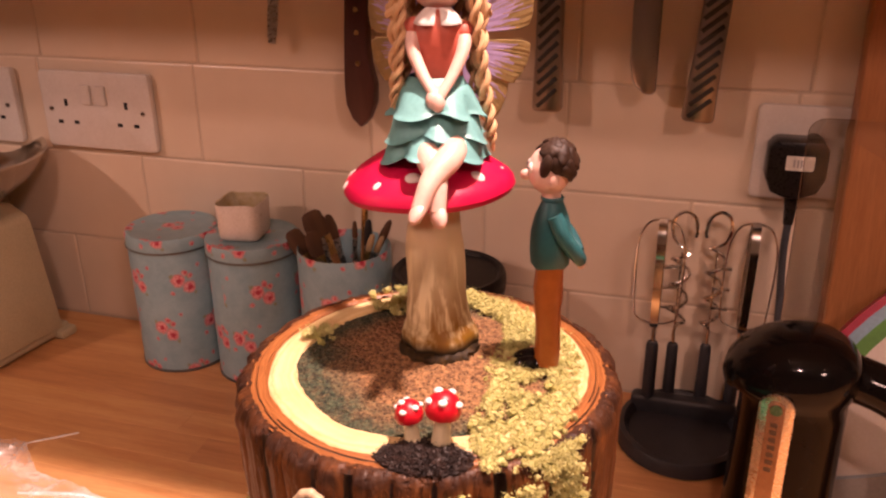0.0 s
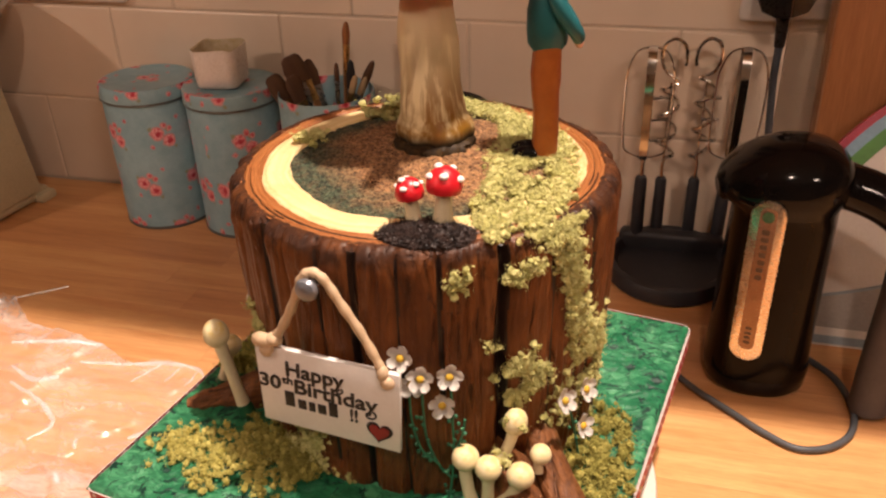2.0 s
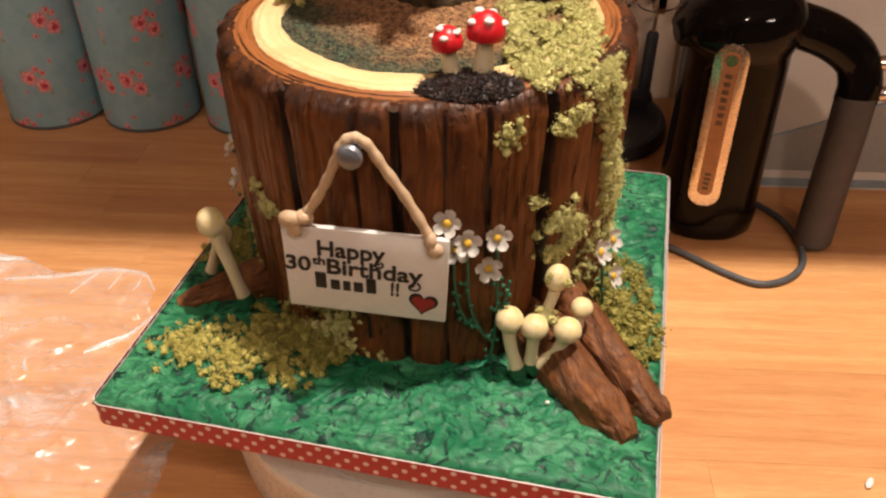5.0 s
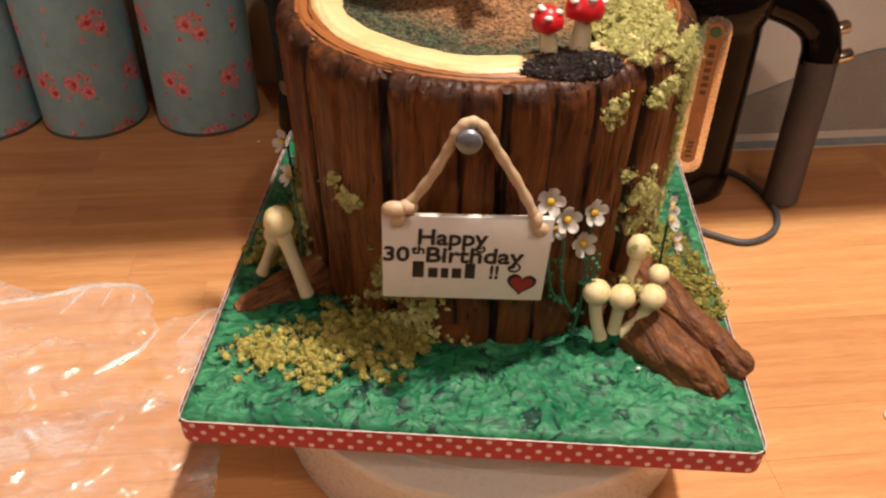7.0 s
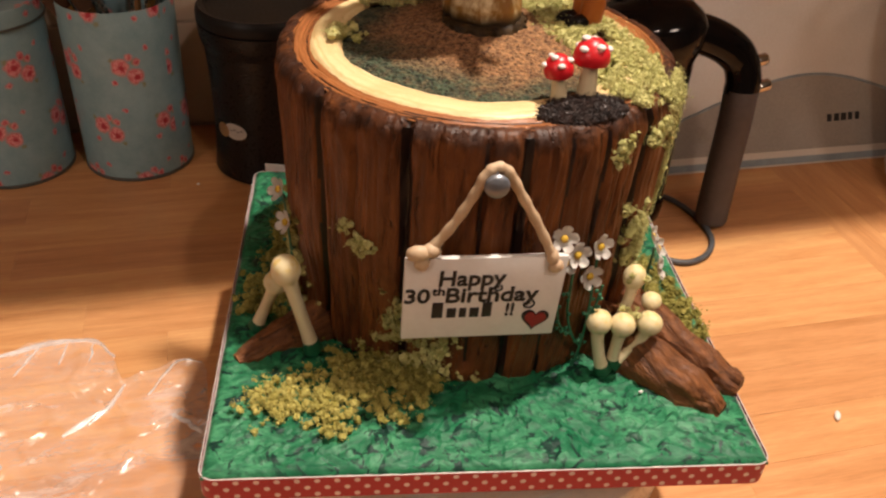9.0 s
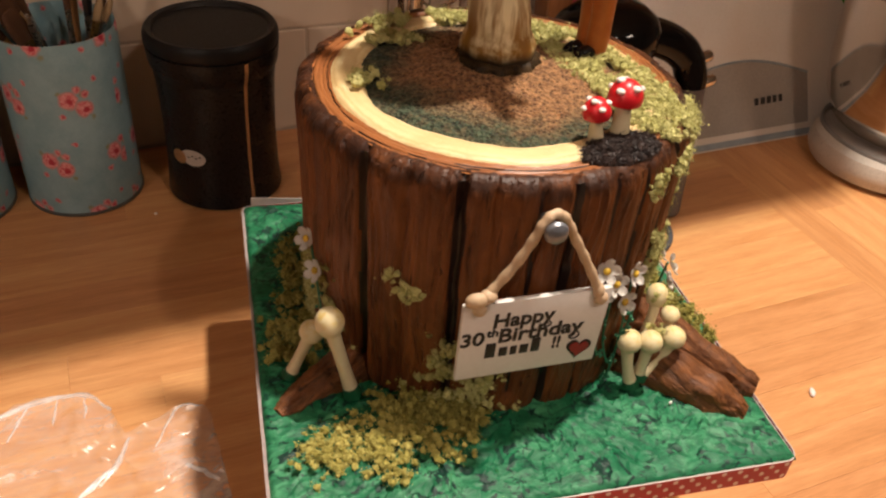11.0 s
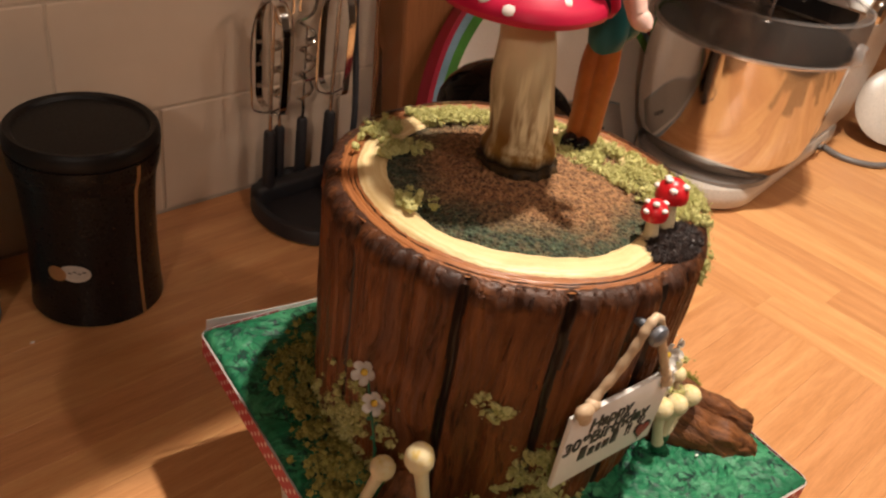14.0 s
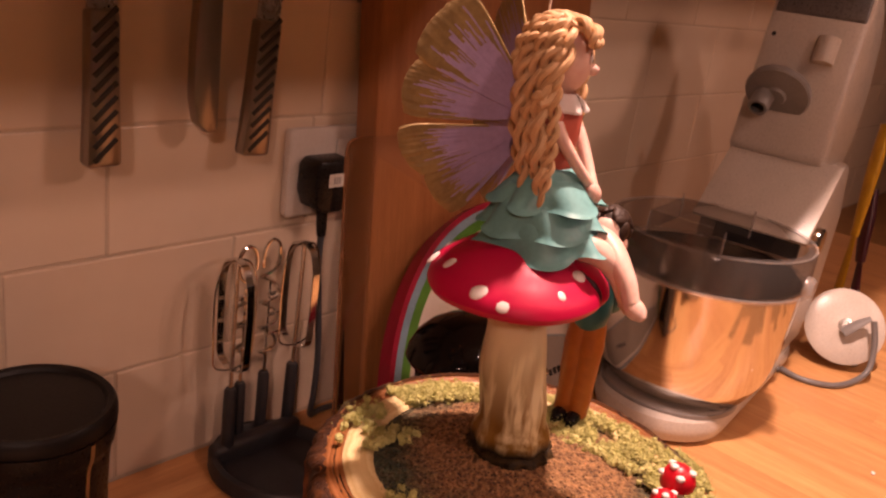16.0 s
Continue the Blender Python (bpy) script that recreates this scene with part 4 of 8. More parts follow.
def stump():
    t = thing("tree_stump_cake", pose(CX, CY, 0) @ Matrix.Diagonal((WIDE, WIDE, 1, 1)), "tree stump cake in dark brown bark icing with sawn top", "cake")
    prof = [(0.0925, BOARD_TOP + 0.0005), (0.0935, 0.118)]
    prof += [(0.0938 + 0.0032 * (k / 40), 0.118 + (0.246 - 0.118) * k / 40) for k in range(1, 41)]
    prof += [(0.0972, 0.2495), (0.0970, 0.2530), (0.0962, 0.2560), (0.0947, 0.2585), (0.0928, 0.2600), (0.0908, 0.2607), (0.0890, 0.2606)]
    seg = 720
    bm = bmesh.new()
    rings, deep = [], []
    for r, z in prof:
        ring, dl = [], []
        for i in range(seg):
            a = 2 * math.pi * i / seg
            deg = math.degrees(a)
            dep = bark_depth(deg, min(z, 0.25)) * (1.0 if z < 0.2565 else 0.45 if z < 0.2602 else 0.12)
            way = a + 0.05 * noise.noise(Vector((math.cos(a) * 5, math.sin(a) * 5, z * 30)))
            fine = 0.0007 * noise.noise(Vector((math.cos(a) * 16, math.sin(a) * 16, z * 12))) + 0.0016 * (abs(noise.noise(Vector((math.cos(way) * 34, math.sin(way) * 34, z * 7)))) - 0.2) + 0.0006 * noise.noise(Vector((math.cos(way) * 75, math.sin(way) * 75, z * 11)))
            wide = 0.0012 * noise.noise(Vector((math.cos(a) * 3, math.sin(a) * 3, z * 8)))
            lump = 0.0012 * noise.noise(Vector((math.cos(a) * 26, math.sin(a) * 26, z * 150))) if z > 0.244 else 0
            rr = r - dep + fine + wide + lump
            ring.append(bm.verts.new((rr * math.cos(a), rr * math.sin(a), z - (0.5 * dep if z > 0.256 else 0))))
            dl.append(dep)
        rings.append(ring)
        deep.append(dl)
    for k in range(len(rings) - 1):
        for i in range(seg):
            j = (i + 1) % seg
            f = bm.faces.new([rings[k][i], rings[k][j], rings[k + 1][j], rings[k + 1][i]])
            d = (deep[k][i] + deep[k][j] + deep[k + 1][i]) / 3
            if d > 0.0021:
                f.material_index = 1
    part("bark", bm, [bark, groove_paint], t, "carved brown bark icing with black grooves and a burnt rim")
    # sawn top
    bm = bmesh.new()
    rings, lines = [], []
    seg = 240
    for k in range(40):
        r = 0.0912 - k * (0.0912 - 0.072) / 39
        ring = []
        for i in range(seg):
            a = 2 * math.pi * i / seg
            wob = 0.0012 * noise.noise(Vector((math.cos(a) * 2, math.sin(a) * 2, 1))) + 0.0005 * noise.noise(Vector((math.cos(a) * 7, math.sin(a) * 7, 1)))
            u = (r + wob)
            cut = sum(0.0010 * math.exp(-((u - q) / 0.00045) ** 2) * (0.6 + 0.4 * math.sin(3 * a + q * 900)) for q in (0.0893, 0.0868, 0.0848, 0.0826))
            z = TOP + 0.0002 - cut + 0.0003 * noise.noise(Vector((math.cos(a) * r * 300, math.sin(a) * r * 300, 4)))
            ring.append(bm.verts.new((r * math.cos(a), r * math.sin(a), z)))
            lines.append(cut)
        rings.append(ring)
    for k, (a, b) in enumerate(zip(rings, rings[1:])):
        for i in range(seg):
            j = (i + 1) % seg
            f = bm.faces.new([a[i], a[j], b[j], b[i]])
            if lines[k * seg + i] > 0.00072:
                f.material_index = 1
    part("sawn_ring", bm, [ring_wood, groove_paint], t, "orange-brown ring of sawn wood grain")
    # cream sapwood ring, uneven on both edges
    bm = bmesh.new()
    rings = []
    for k in range(13):
        f = k / 12
        ring = []
        for i in range(seg):
            a = 2 * math.pi * i / seg
            outer = 0.0808 + 0.0022 * noise.noise(Vector((math.cos(a) * 2.2, math.sin(a) * 2.2, 8))) + 0.0008 * noise.noise(Vector((math.cos(a) * 9, math.sin(a) * 9, 8)))
            inner = 0.0660 + 0.0030 * noise.noise(Vector((math.cos(a) * 2.0, math.sin(a) * 2.0, 12))) + 0.0010 * noise.noise(Vector((math.cos(a) * 10, math.sin(a) * 10, 12)))
            r = outer + (inner - outer) * f
            h = 0.0018 * min(1, min(f, 1 - f) * 5) ** 0.5
            z = TOP + 0.0001 + h + 0.0004 * noise.noise(Vector((math.cos(a) * 4, math.sin(a) * 4, f * 7)))
            ring.append(bm.verts.new((r * math.cos(a), r * math.sin(a), z)))
        rings.append(ring)
    for a, b in zip(rings, rings[1:]):
        for i in range(seg):
            j = (i + 1) % seg
            bm.faces.new([a[i], a[j], b[j], b[i]])
    part("sapwood_ring", bm, cream_icing, t, "pale cream icing ring")
    # sponge soil inside the ring
    bm = bmesh.new()
    c = bm.verts.new((0, 0, TOP + 0.0095))
    rings = []
    for k in range(1, 49):
        r = 0.0685 * k / 48
        ring = []
        for i in range(200):
            a = 2 * math.pi * i / 200
            x, y = r * math.cos(a), r * math.sin(a)
            z = TOP + 0.0045 * (1 - (r / 0.0695) ** 4) + 0.0062 * math.exp(-((x - 0.0038) ** 2 + (y - 0.0075) ** 2) / 0.034 ** 2) + 0.0009 * noise.noise(Vector((x * 240, y * 240, 1))) + 0.0007 * noise.noise(Vector((x * 520, y * 520, 2))) - 0.0006
            ring.append(bm.verts.new((x, y, z)))
        rings.append(ring)
    for i in range(200):
        bm.faces.new([c, rings[0][i], rings[0][(i + 1) % 200]])
    for a, b in zip(rings, rings[1:]):
        for i in range(200):
            j = (i + 1) % 200
            bm.faces.new([a[i], b[i], b[j], a[j]])
    part("sponge_soil", bm, sponge, t, "brown sponge crumb dusted dark green")

    def root(pts, wide, tall, seed):
        """A knuckled root: an arched section that widens towards the stump, creased along its run."""
        bm = bmesh.new()
        line = smooth_line([((x - CX) / WIDE, (y - CY) / WIDE, z) for x, y, z in pts], 20)
        n, rows = len(line), []
        for i, p in enumerate(line):
            f = i / (n - 1)
            d = (line[min(i + 1, n - 1)] - line[max(i - 1, 0)])
            d.z = 0
            d.normalize()
            side = Vector((d.y, -d.x, 0))
            w = float(np.interp(f, np.linspace(0, 1, len(wide)), wide))
            h = float(np.interp(f, np.linspace(0, 1, len(tall)), tall))
            bulge = 1 + 0.12 * noise.noise(Vector((f * 7, seed * 5, 1)))
            row = []
            for k in range(33):
                a = math.pi * k / 32
                c, sn = math.cos(a), math.sin(a)
                crease = 0.0020 * noise.noise(Vector((c * 2.6, f * 4.5 + seed, sn * 2.6))) - 0.0007 * abs(noise.noise(Vector((c * 6.0 + 0.9 * math.sin(f * 9), f * 2.6, seed)))) + 0.0005 * noise.noise(Vector((c * 16, f * 26, seed + 3)))
                q = p + side * (w * bulge * c) + Vector((0, 0, h * bulge * sn ** 0.8))
                q += (side * c + Vector((0, 0, sn))) * crease * min(1, w / 0.006)
                row.append(bm.verts.new(q))
            rows.append(row)
        for a, b in zip(rows, rows[1:]):
            for k in range(32):
                bm.faces.new([a[k], a[k + 1], b[k + 1], b[k]])
        tip = bm.verts.new(line[-1] + (line[-1] - line[-3]) * 0.25 + Vector((0, 0, 0.001)))
        for k in range(32):
            bm.faces.new([rows[-1][k], rows[-1][k + 1], tip])
        bmesh.ops.recalc_face_normals(bm, faces=bm.faces)
        part("root", bm, root_bark[seed > 2], t, "gnarled brown icing root spreading on the board")

    low = BOARD_TOP + 0.0008
    root([(-0.078, 0.312, low), (-0.0610, 0.2905, low), (-0.0440, 0.2655, low), (-0.0315, 0.2475, low), (-0.0250, 0.2385, low)], [0.013, 0.0130, 0.0125, 0.0095, 0.0050], [0.032, 0.0265, 0.0195, 0.0125, 0.0055], 1)
    root([(-0.056, 0.324, low), (-0.0420, 0.3020, low), (-0.0270, 0.2775, low), (-0.0150, 0.2605, low), (-0.0085, 0.2510, low)], [0.013, 0.0115, 0.0102, 0.0088, 0.0055], [0.034, 0.0280, 0.0195, 0.0130, 0.0075], 2)
    root([(-0.198, 0.346, low), (-0.2200, 0.3400, low), (-0.2400, 0.3330, low), (-0.2560, 0.3255, low), (-0.2640, 0.3215, low)], [0.014, 0.0120, 0.0095, 0.0070, 0.0035], [0.030, 0.0185, 0.0110, 0.0070, 0.0035], 3)
    return t


stump()


def stem_icing():
    m, t, b = nodes_of("toadstool_stem")
    v = coords(t, (1, 1, 0.10))
    sep = t.nodes.new("ShaderNodeSeparateXYZ")
    t.links.new(coords(t), sep.inputs[0])
    streak = noise_of(t, v, 150, 3, 0.6)
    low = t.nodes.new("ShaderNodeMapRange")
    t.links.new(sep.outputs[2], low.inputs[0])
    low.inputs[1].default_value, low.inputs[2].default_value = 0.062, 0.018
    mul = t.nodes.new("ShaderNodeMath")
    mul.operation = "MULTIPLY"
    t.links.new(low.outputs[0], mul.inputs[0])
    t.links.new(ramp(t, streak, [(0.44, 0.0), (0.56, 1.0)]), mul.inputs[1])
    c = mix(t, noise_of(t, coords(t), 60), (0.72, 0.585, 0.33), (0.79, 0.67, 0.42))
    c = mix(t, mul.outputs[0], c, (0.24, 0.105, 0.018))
    stain = t.nodes.new("ShaderNodeMapRange")
    t.links.new(sep.outputs[2], stain.inputs[0])
    stain.inputs[1].default_value, stain.inputs[2].default_value = 0.025, 0.011
    sm = t.nodes.new("ShaderNodeMath")
    sm.operation = "MULTIPLY"
    t.links.new(stain.outputs[0], sm.inputs[0])
    t.links.new(ramp(t, noise_of(t, coords(t), 190, 3), [(0.35, 0.3), (0.6, 1.0)]), sm.inputs[1])
    c = mix(t, sm.outputs[0], c, (0.22, 0.105, 0.008))
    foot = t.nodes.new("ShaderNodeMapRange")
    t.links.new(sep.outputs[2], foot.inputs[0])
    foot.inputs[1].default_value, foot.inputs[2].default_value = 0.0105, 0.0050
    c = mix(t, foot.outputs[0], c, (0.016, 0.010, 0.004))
    t.links.new(c, b.inputs["Base Color"])
    b.inputs["Roughness"].default_value = 0.5
    bump_to(t, b, streak, 0.22, 0.0010)
    return m


red_gloss = surface("red_icing", (0.56, 0.010, 0.058), (0.48, 0.007, 0.044), rough=0.45, scale=30, bump=0.05, fine=120, spec=0.3)
red_small = surface("red_icing_small", (0.60, 0.012, 0.018), (0.52, 0.01, 0.016), rough=0.35, scale=60, bump=0.05)
spot_white = surface("spot_white", (0.78, 0.70, 0.66), (0.72, 0.64, 0.60), rough=0.4, scale=60)
choc = surface("chocolate_crumb", (0.012, 0.007, 0.006), (0.034, 0.017, 0.012), rough=0.45, spec=0.4, scale=200)


def toadstool():
    bx, by = -0.1230, 0.3885
    t = thing("toadstool", pose(bx, by, TOP + 0.008), "large icing toadstool with a glossy red spotted cap", "toadstool")

    def wavy(a, r, z):
        return r * (1 + 0.045 * math.sin(z * 150 + 2 * math.sin(a)) + 0.03 * math.sin(z * 63 + a + 1) + 0.035 * math.sin(9 * a + 40 * z) * max(0, 1 - z / 0.06) + 0.085 * noise.noise(Vector((math.cos(a) * 1.8, math.sin(a) * 1.8, z * 34))) + 0.03 * noise.noise(Vector((math.cos(a) * 6, math.sin(a) * 6, z * 25))))
    prof = [(0, 0), (0.0180, 0), (0.0192, 0.003), (0.0198, 0.0070), (0.0194, 0.0110), (0.0176, 0.0155), (0.0165, 0.018), (0.0164, 0.023), (0.0164, 0.028), (0.0163, 0.035), (0.0161, 0.042), (0.0158, 0.049), (0.0153, 0.056), (0.0147, 0.063), (0.0140, 0.070), (0.0134, 0.077), (0.0130, 0.084), (0.0128, 0.093), (0.0128, 0.102), (0, 0.102)]
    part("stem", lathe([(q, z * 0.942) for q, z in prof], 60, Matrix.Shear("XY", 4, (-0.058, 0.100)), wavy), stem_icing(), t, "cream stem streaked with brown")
    part("crumb_collar", lathe([(0.015, -0.0010), (0.0218, 0.0002), (0.0210, 0.0028), (0.0186, 0.0042), (0.016, 0.0040)], 60, None, lambda a, r, z: r + 0.0030 * noise.noise(Vector((math.cos(a) * 9, math.sin(a) * 9, z * 200)))), surface("collar_crumb", (0.012, 0.007, 0.003), (0.050, 0.027, 0.007), rough=0.6, spec=0.2, scale=260), t, "dark crumbly collar round the foot")

    def cap_bend(a, r, z):
        deg = math.degrees(a) % 360
        crease = math.exp(-(((deg - 286 + 180) % 360 - 180) / 2.6) ** 2) * 0.060
        return r * (1 + 0.02 * math.sin(2 * a + 0.7) + 0.015 * math.sin(5 * a) - crease)
    m = pose(-0.0076, 0.0085, 0.0905, -1.0, -2.2, 0) @ Matrix.Diagonal((0.955, 0.955, 1, 1))
    R = 0.0458
    prof = [(0.008, -0.001), (0.030, -0.0040), (0.041, -0.0050), (R - 0.0018, -0.0040), (R, -0.0010), (R - 0.0008, 0.0022), (0.0428, 0.0050), (0.036, 0.0098), (0.027, 0.0152), (0.018, 0.0198), (0.009, 0.0222), (0, 0.0228)]
    cap = part("cap", lathe(prof, 96, m, cap_bend), red_gloss, t, "glossy crimson cap")

    # Near-black tube laid in the rim crease as the cleft's painted shade.
    crack = [(0.0310, 0.0116), (0.0360, 0.0084), (0.0395, 0.0056), (0.0416, 0.0024), (0.0418, 0.0000), (0.0408, -0.0030)]
    aim = radians(286)
    part("crack", tube(smooth_line([m @ Vector((q * math.cos(aim), q * math.sin(aim), z)) for q, z in crack], 5), [0.0005 + 0.0010 * min(1, i / 9) for i in range(26)], 10), surface("crack_shade", (0.030, 0.004, 0.008), rough=0.35), cap, "dark crimson strip standing for shade in the rim crack")

    def cap_z(r):
        return float(np.interp(r, [0, 0.009, 0.018, 0.027, 0.036, 0.0428, 0.0452], [0.0228, 0.0222, 0.0198, 0.0152, 0.0098, 0.0050, 0.0022]))
    for deg, r, s in ((153, 0.0372, 0.0042), (192, 0.0422, 0.0048), (210, 0.0440, 0.0046), (247, 0.0400, 0.0030), (275, 0.0335, 0.0042), (11, 0.0403, 0.0046), (333, 0.0370, 0.0040), (60, 0.0420, 0.0045), (100, 0.0400, 0.0040), (126, 0.0430, 0.0044)):
        a = radians(deg)
        dz = (cap_z(r - 0.002) - cap_z(r + 0.002)) / 0.004
        tip = math.degrees(math.atan(dz))
        mm = m @ pose(r * 0.985 * math.cos(a), r * 0.985 * math.sin(a), cap_z(r) - 0.0002, 0, 0, deg) @ pose(0, 0, 0, 0, tip, 0)
        part("spot", lathe([(s * 0.9, 0), (s * 0.76, 0.0007), (s * 0.4, 0.0011), (0, 0.0012)], 18, mm, lambda q, rr, z: rr * (1 + 0.12 * math.sin(2 * q + deg))), spot_white, cap, "white icing spot")
    return t


toadstool()

# ---- boards leaning at the wall ----
chop_wood = wood("chopping_board_wood", (0.30, 0.115, 0.04), (0.42, 0.18, 0.065), "z", rough=0.4, scale=4)


def wooden_board():
    """Leans back against the wall; its face is turned to the room."""
    t = thing("wooden_board", pose(0.306, 0.738, 0.0, -5.3, 0, 0.6), "tall thick wooden chopping board leaning on the tiled wall", "board")
    o = rounded(-0.178, 0.186, 0.0, 0.545, 0.02)
    part("panel", slab(o, -0.030, 0.0, pose(0, 0, 0, 90), 0.003), chop_wood, t)


wooden_board()
smoke_glass = glass("smoked_glass", (0.66, 0.62, 0.58), 0.03)


def glass_board():
    t = thing("glass_board", pose(0.1, 0.742, 0.0, -4.2, 0, 0), "smoked glass cutting board standing between wall and wood", "board")
    ob = part("pane", slab(rounded(-0.008, 0.20, 0.0, 0.322, 0.014), -0.005, 0.0, pose(0, 0, 0, 90), 0.001), smoke_glass, t)
    ob.visible_shadow = False


glass_board()
board_white = surface("board_white", (0.70, 0.63, 0.55), (0.66, 0.59, 0.51), rough=0.35, scale=12, bump=0.02)
band_red = surface("band_red", (0.42, 0.012, 0.045), rough=0.35, scale=30)
band_blue = surface("band_blue", (0.24, 0.42, 0.56), rough=0.35, scale=30)
band_green = surface("band_green", (0.08, 0.30, 0.035), rough=0.35, scale=30)
hill_tan = surface("hill_tan", (0.33, 0.295, 0.255), (0.30, 0.27, 0.235), rough=0.4, scale=20)
line_blue = surface("line_blue", (0.30, 0.35, 0.38), rough=0.4)


def rainbow_board():
    """A half-round board with a rainbow rim, leaning on the wooden one."""
    t = thing("rainbow_board", pose(0.320, 0.637, 0.0005, -26.6, 0, 0), "half-round white serving board with a printed rainbow rim", "board")
    a, b = 0.236, 0.26
    lie = pose(0, 0, 0, 90)

    def arch(s, n=48, flat=0.0):
        return [((a - s) * math.cos(math.pi * i / n), (b - s) * math.sin(math.pi * i / n) + flat) for i in range(n + 1)]
    part("panel", slab(arch(0.002), -0.016, 0.0, lie, 0.001), board_white, t)

    def band(s0, s1, z, mt, name, back=-0.001):
        bm = bmesh.new()
        o, i = arch(s0), arch(s1)
        vo = [bm.verts.new((x, y + 0.002, z)) for x, y in o]
        vi = [bm.verts.new((x, y + 0.002, z)) for x, y in i]
        wo = [bm.verts.new((x, y + 0.002, back)) for x, y in o]
        wi = [bm.verts.new((x, y + 0.002, back)) for x, y in i]
        for k in range(len(o) - 1):
            bm.faces.new([vo[k], vo[k + 1], vi[k + 1], vi[k]])
            bm.faces.new([wo[k + 1], wo[k], vo[k], vo[k + 1]][::-1])
            bm.faces.new([vi[k], vi[k + 1], wi[k + 1], wi[k]])
        bmesh.ops.transform(bm, matrix=lie, verts=bm.verts)
        bmesh.ops.recalc_face_normals(bm, faces=bm.faces)
        part(name, bm, mt, t)
    band(-0.0010, 0.0055, 0.0008, band_red, "red_band", -0.0165)
    band(0.0055, 0.0145, 0.0009, band_blue, "blue_band")
    band(0.0145, 0.0260, 0.0010, band_green, "green_band")
    top = [(-0.196 + 0.307 * k / 30, 0.030 + 0.063 * math.exp(-((k - 20.5) / 15.0) ** 2)) for k in range(31)]
    part("hill_print", slab([(0.111, 0.016), *top[::-1], (-0.196, 0.016)], -0.001, 0.0008, lie), hill_tan, t, "tan printed hill")
    part("hill_line", tube([Vector((x, -0.0004, y)) for x, y in top], 0.0016, 6), line_blue, t, "pale blue printed line")
    part("foot_strip", slab([(-0.200, 0.002), (0.114, 0.002), (0.113, 0.009), (-0.199, 0.009)], -0.001, 0.0009, lie), line_blue, t, "grey-blue strip along the foot")
    for k, w in enumerate((0.0056, 0.0062, 0.0062, 0.0052, 0.005)):
        part("print_bar", moved(box(0, w, -0.0014, -0.0004, 0, 0.0078, 0.0004), Matrix.Translation((0.034 + 0.0086 * k, 0, 0.043 + 0.0002 * k)) @ Matrix.Shear("XZ", 4, (0.18, 0))), ink, t, "dark printed mark")


rainbow_board()

# ---- hand blender standing on its end ----
brown_gloss = surface("brown_black_gloss", (0.006, 0.004, 0.003), (0.009, 0.006, 0.004), rough=0.14, scale=20, bump=0.0, spec=0.14)
grip_grey = surface("grip_grey", (0.070, 0.062, 0.066), (0.082, 0.073, 0.077), rough=0.55, scale=120, bump=0.1)
copper_chrome = surface("strip_chrome", (0.86, 0.79, 0.72), (0.82, 0.75, 0.68), rough=0.26, metal=1.0, scale=20, bump=0.0)
strip_print = surface("strip_print", (0.12, 0.075, 0.05), rough=0.4)
cord_grey = surface("cord_grey", (0.085, 0.088, 0.095), rough=0.5, scale=60)


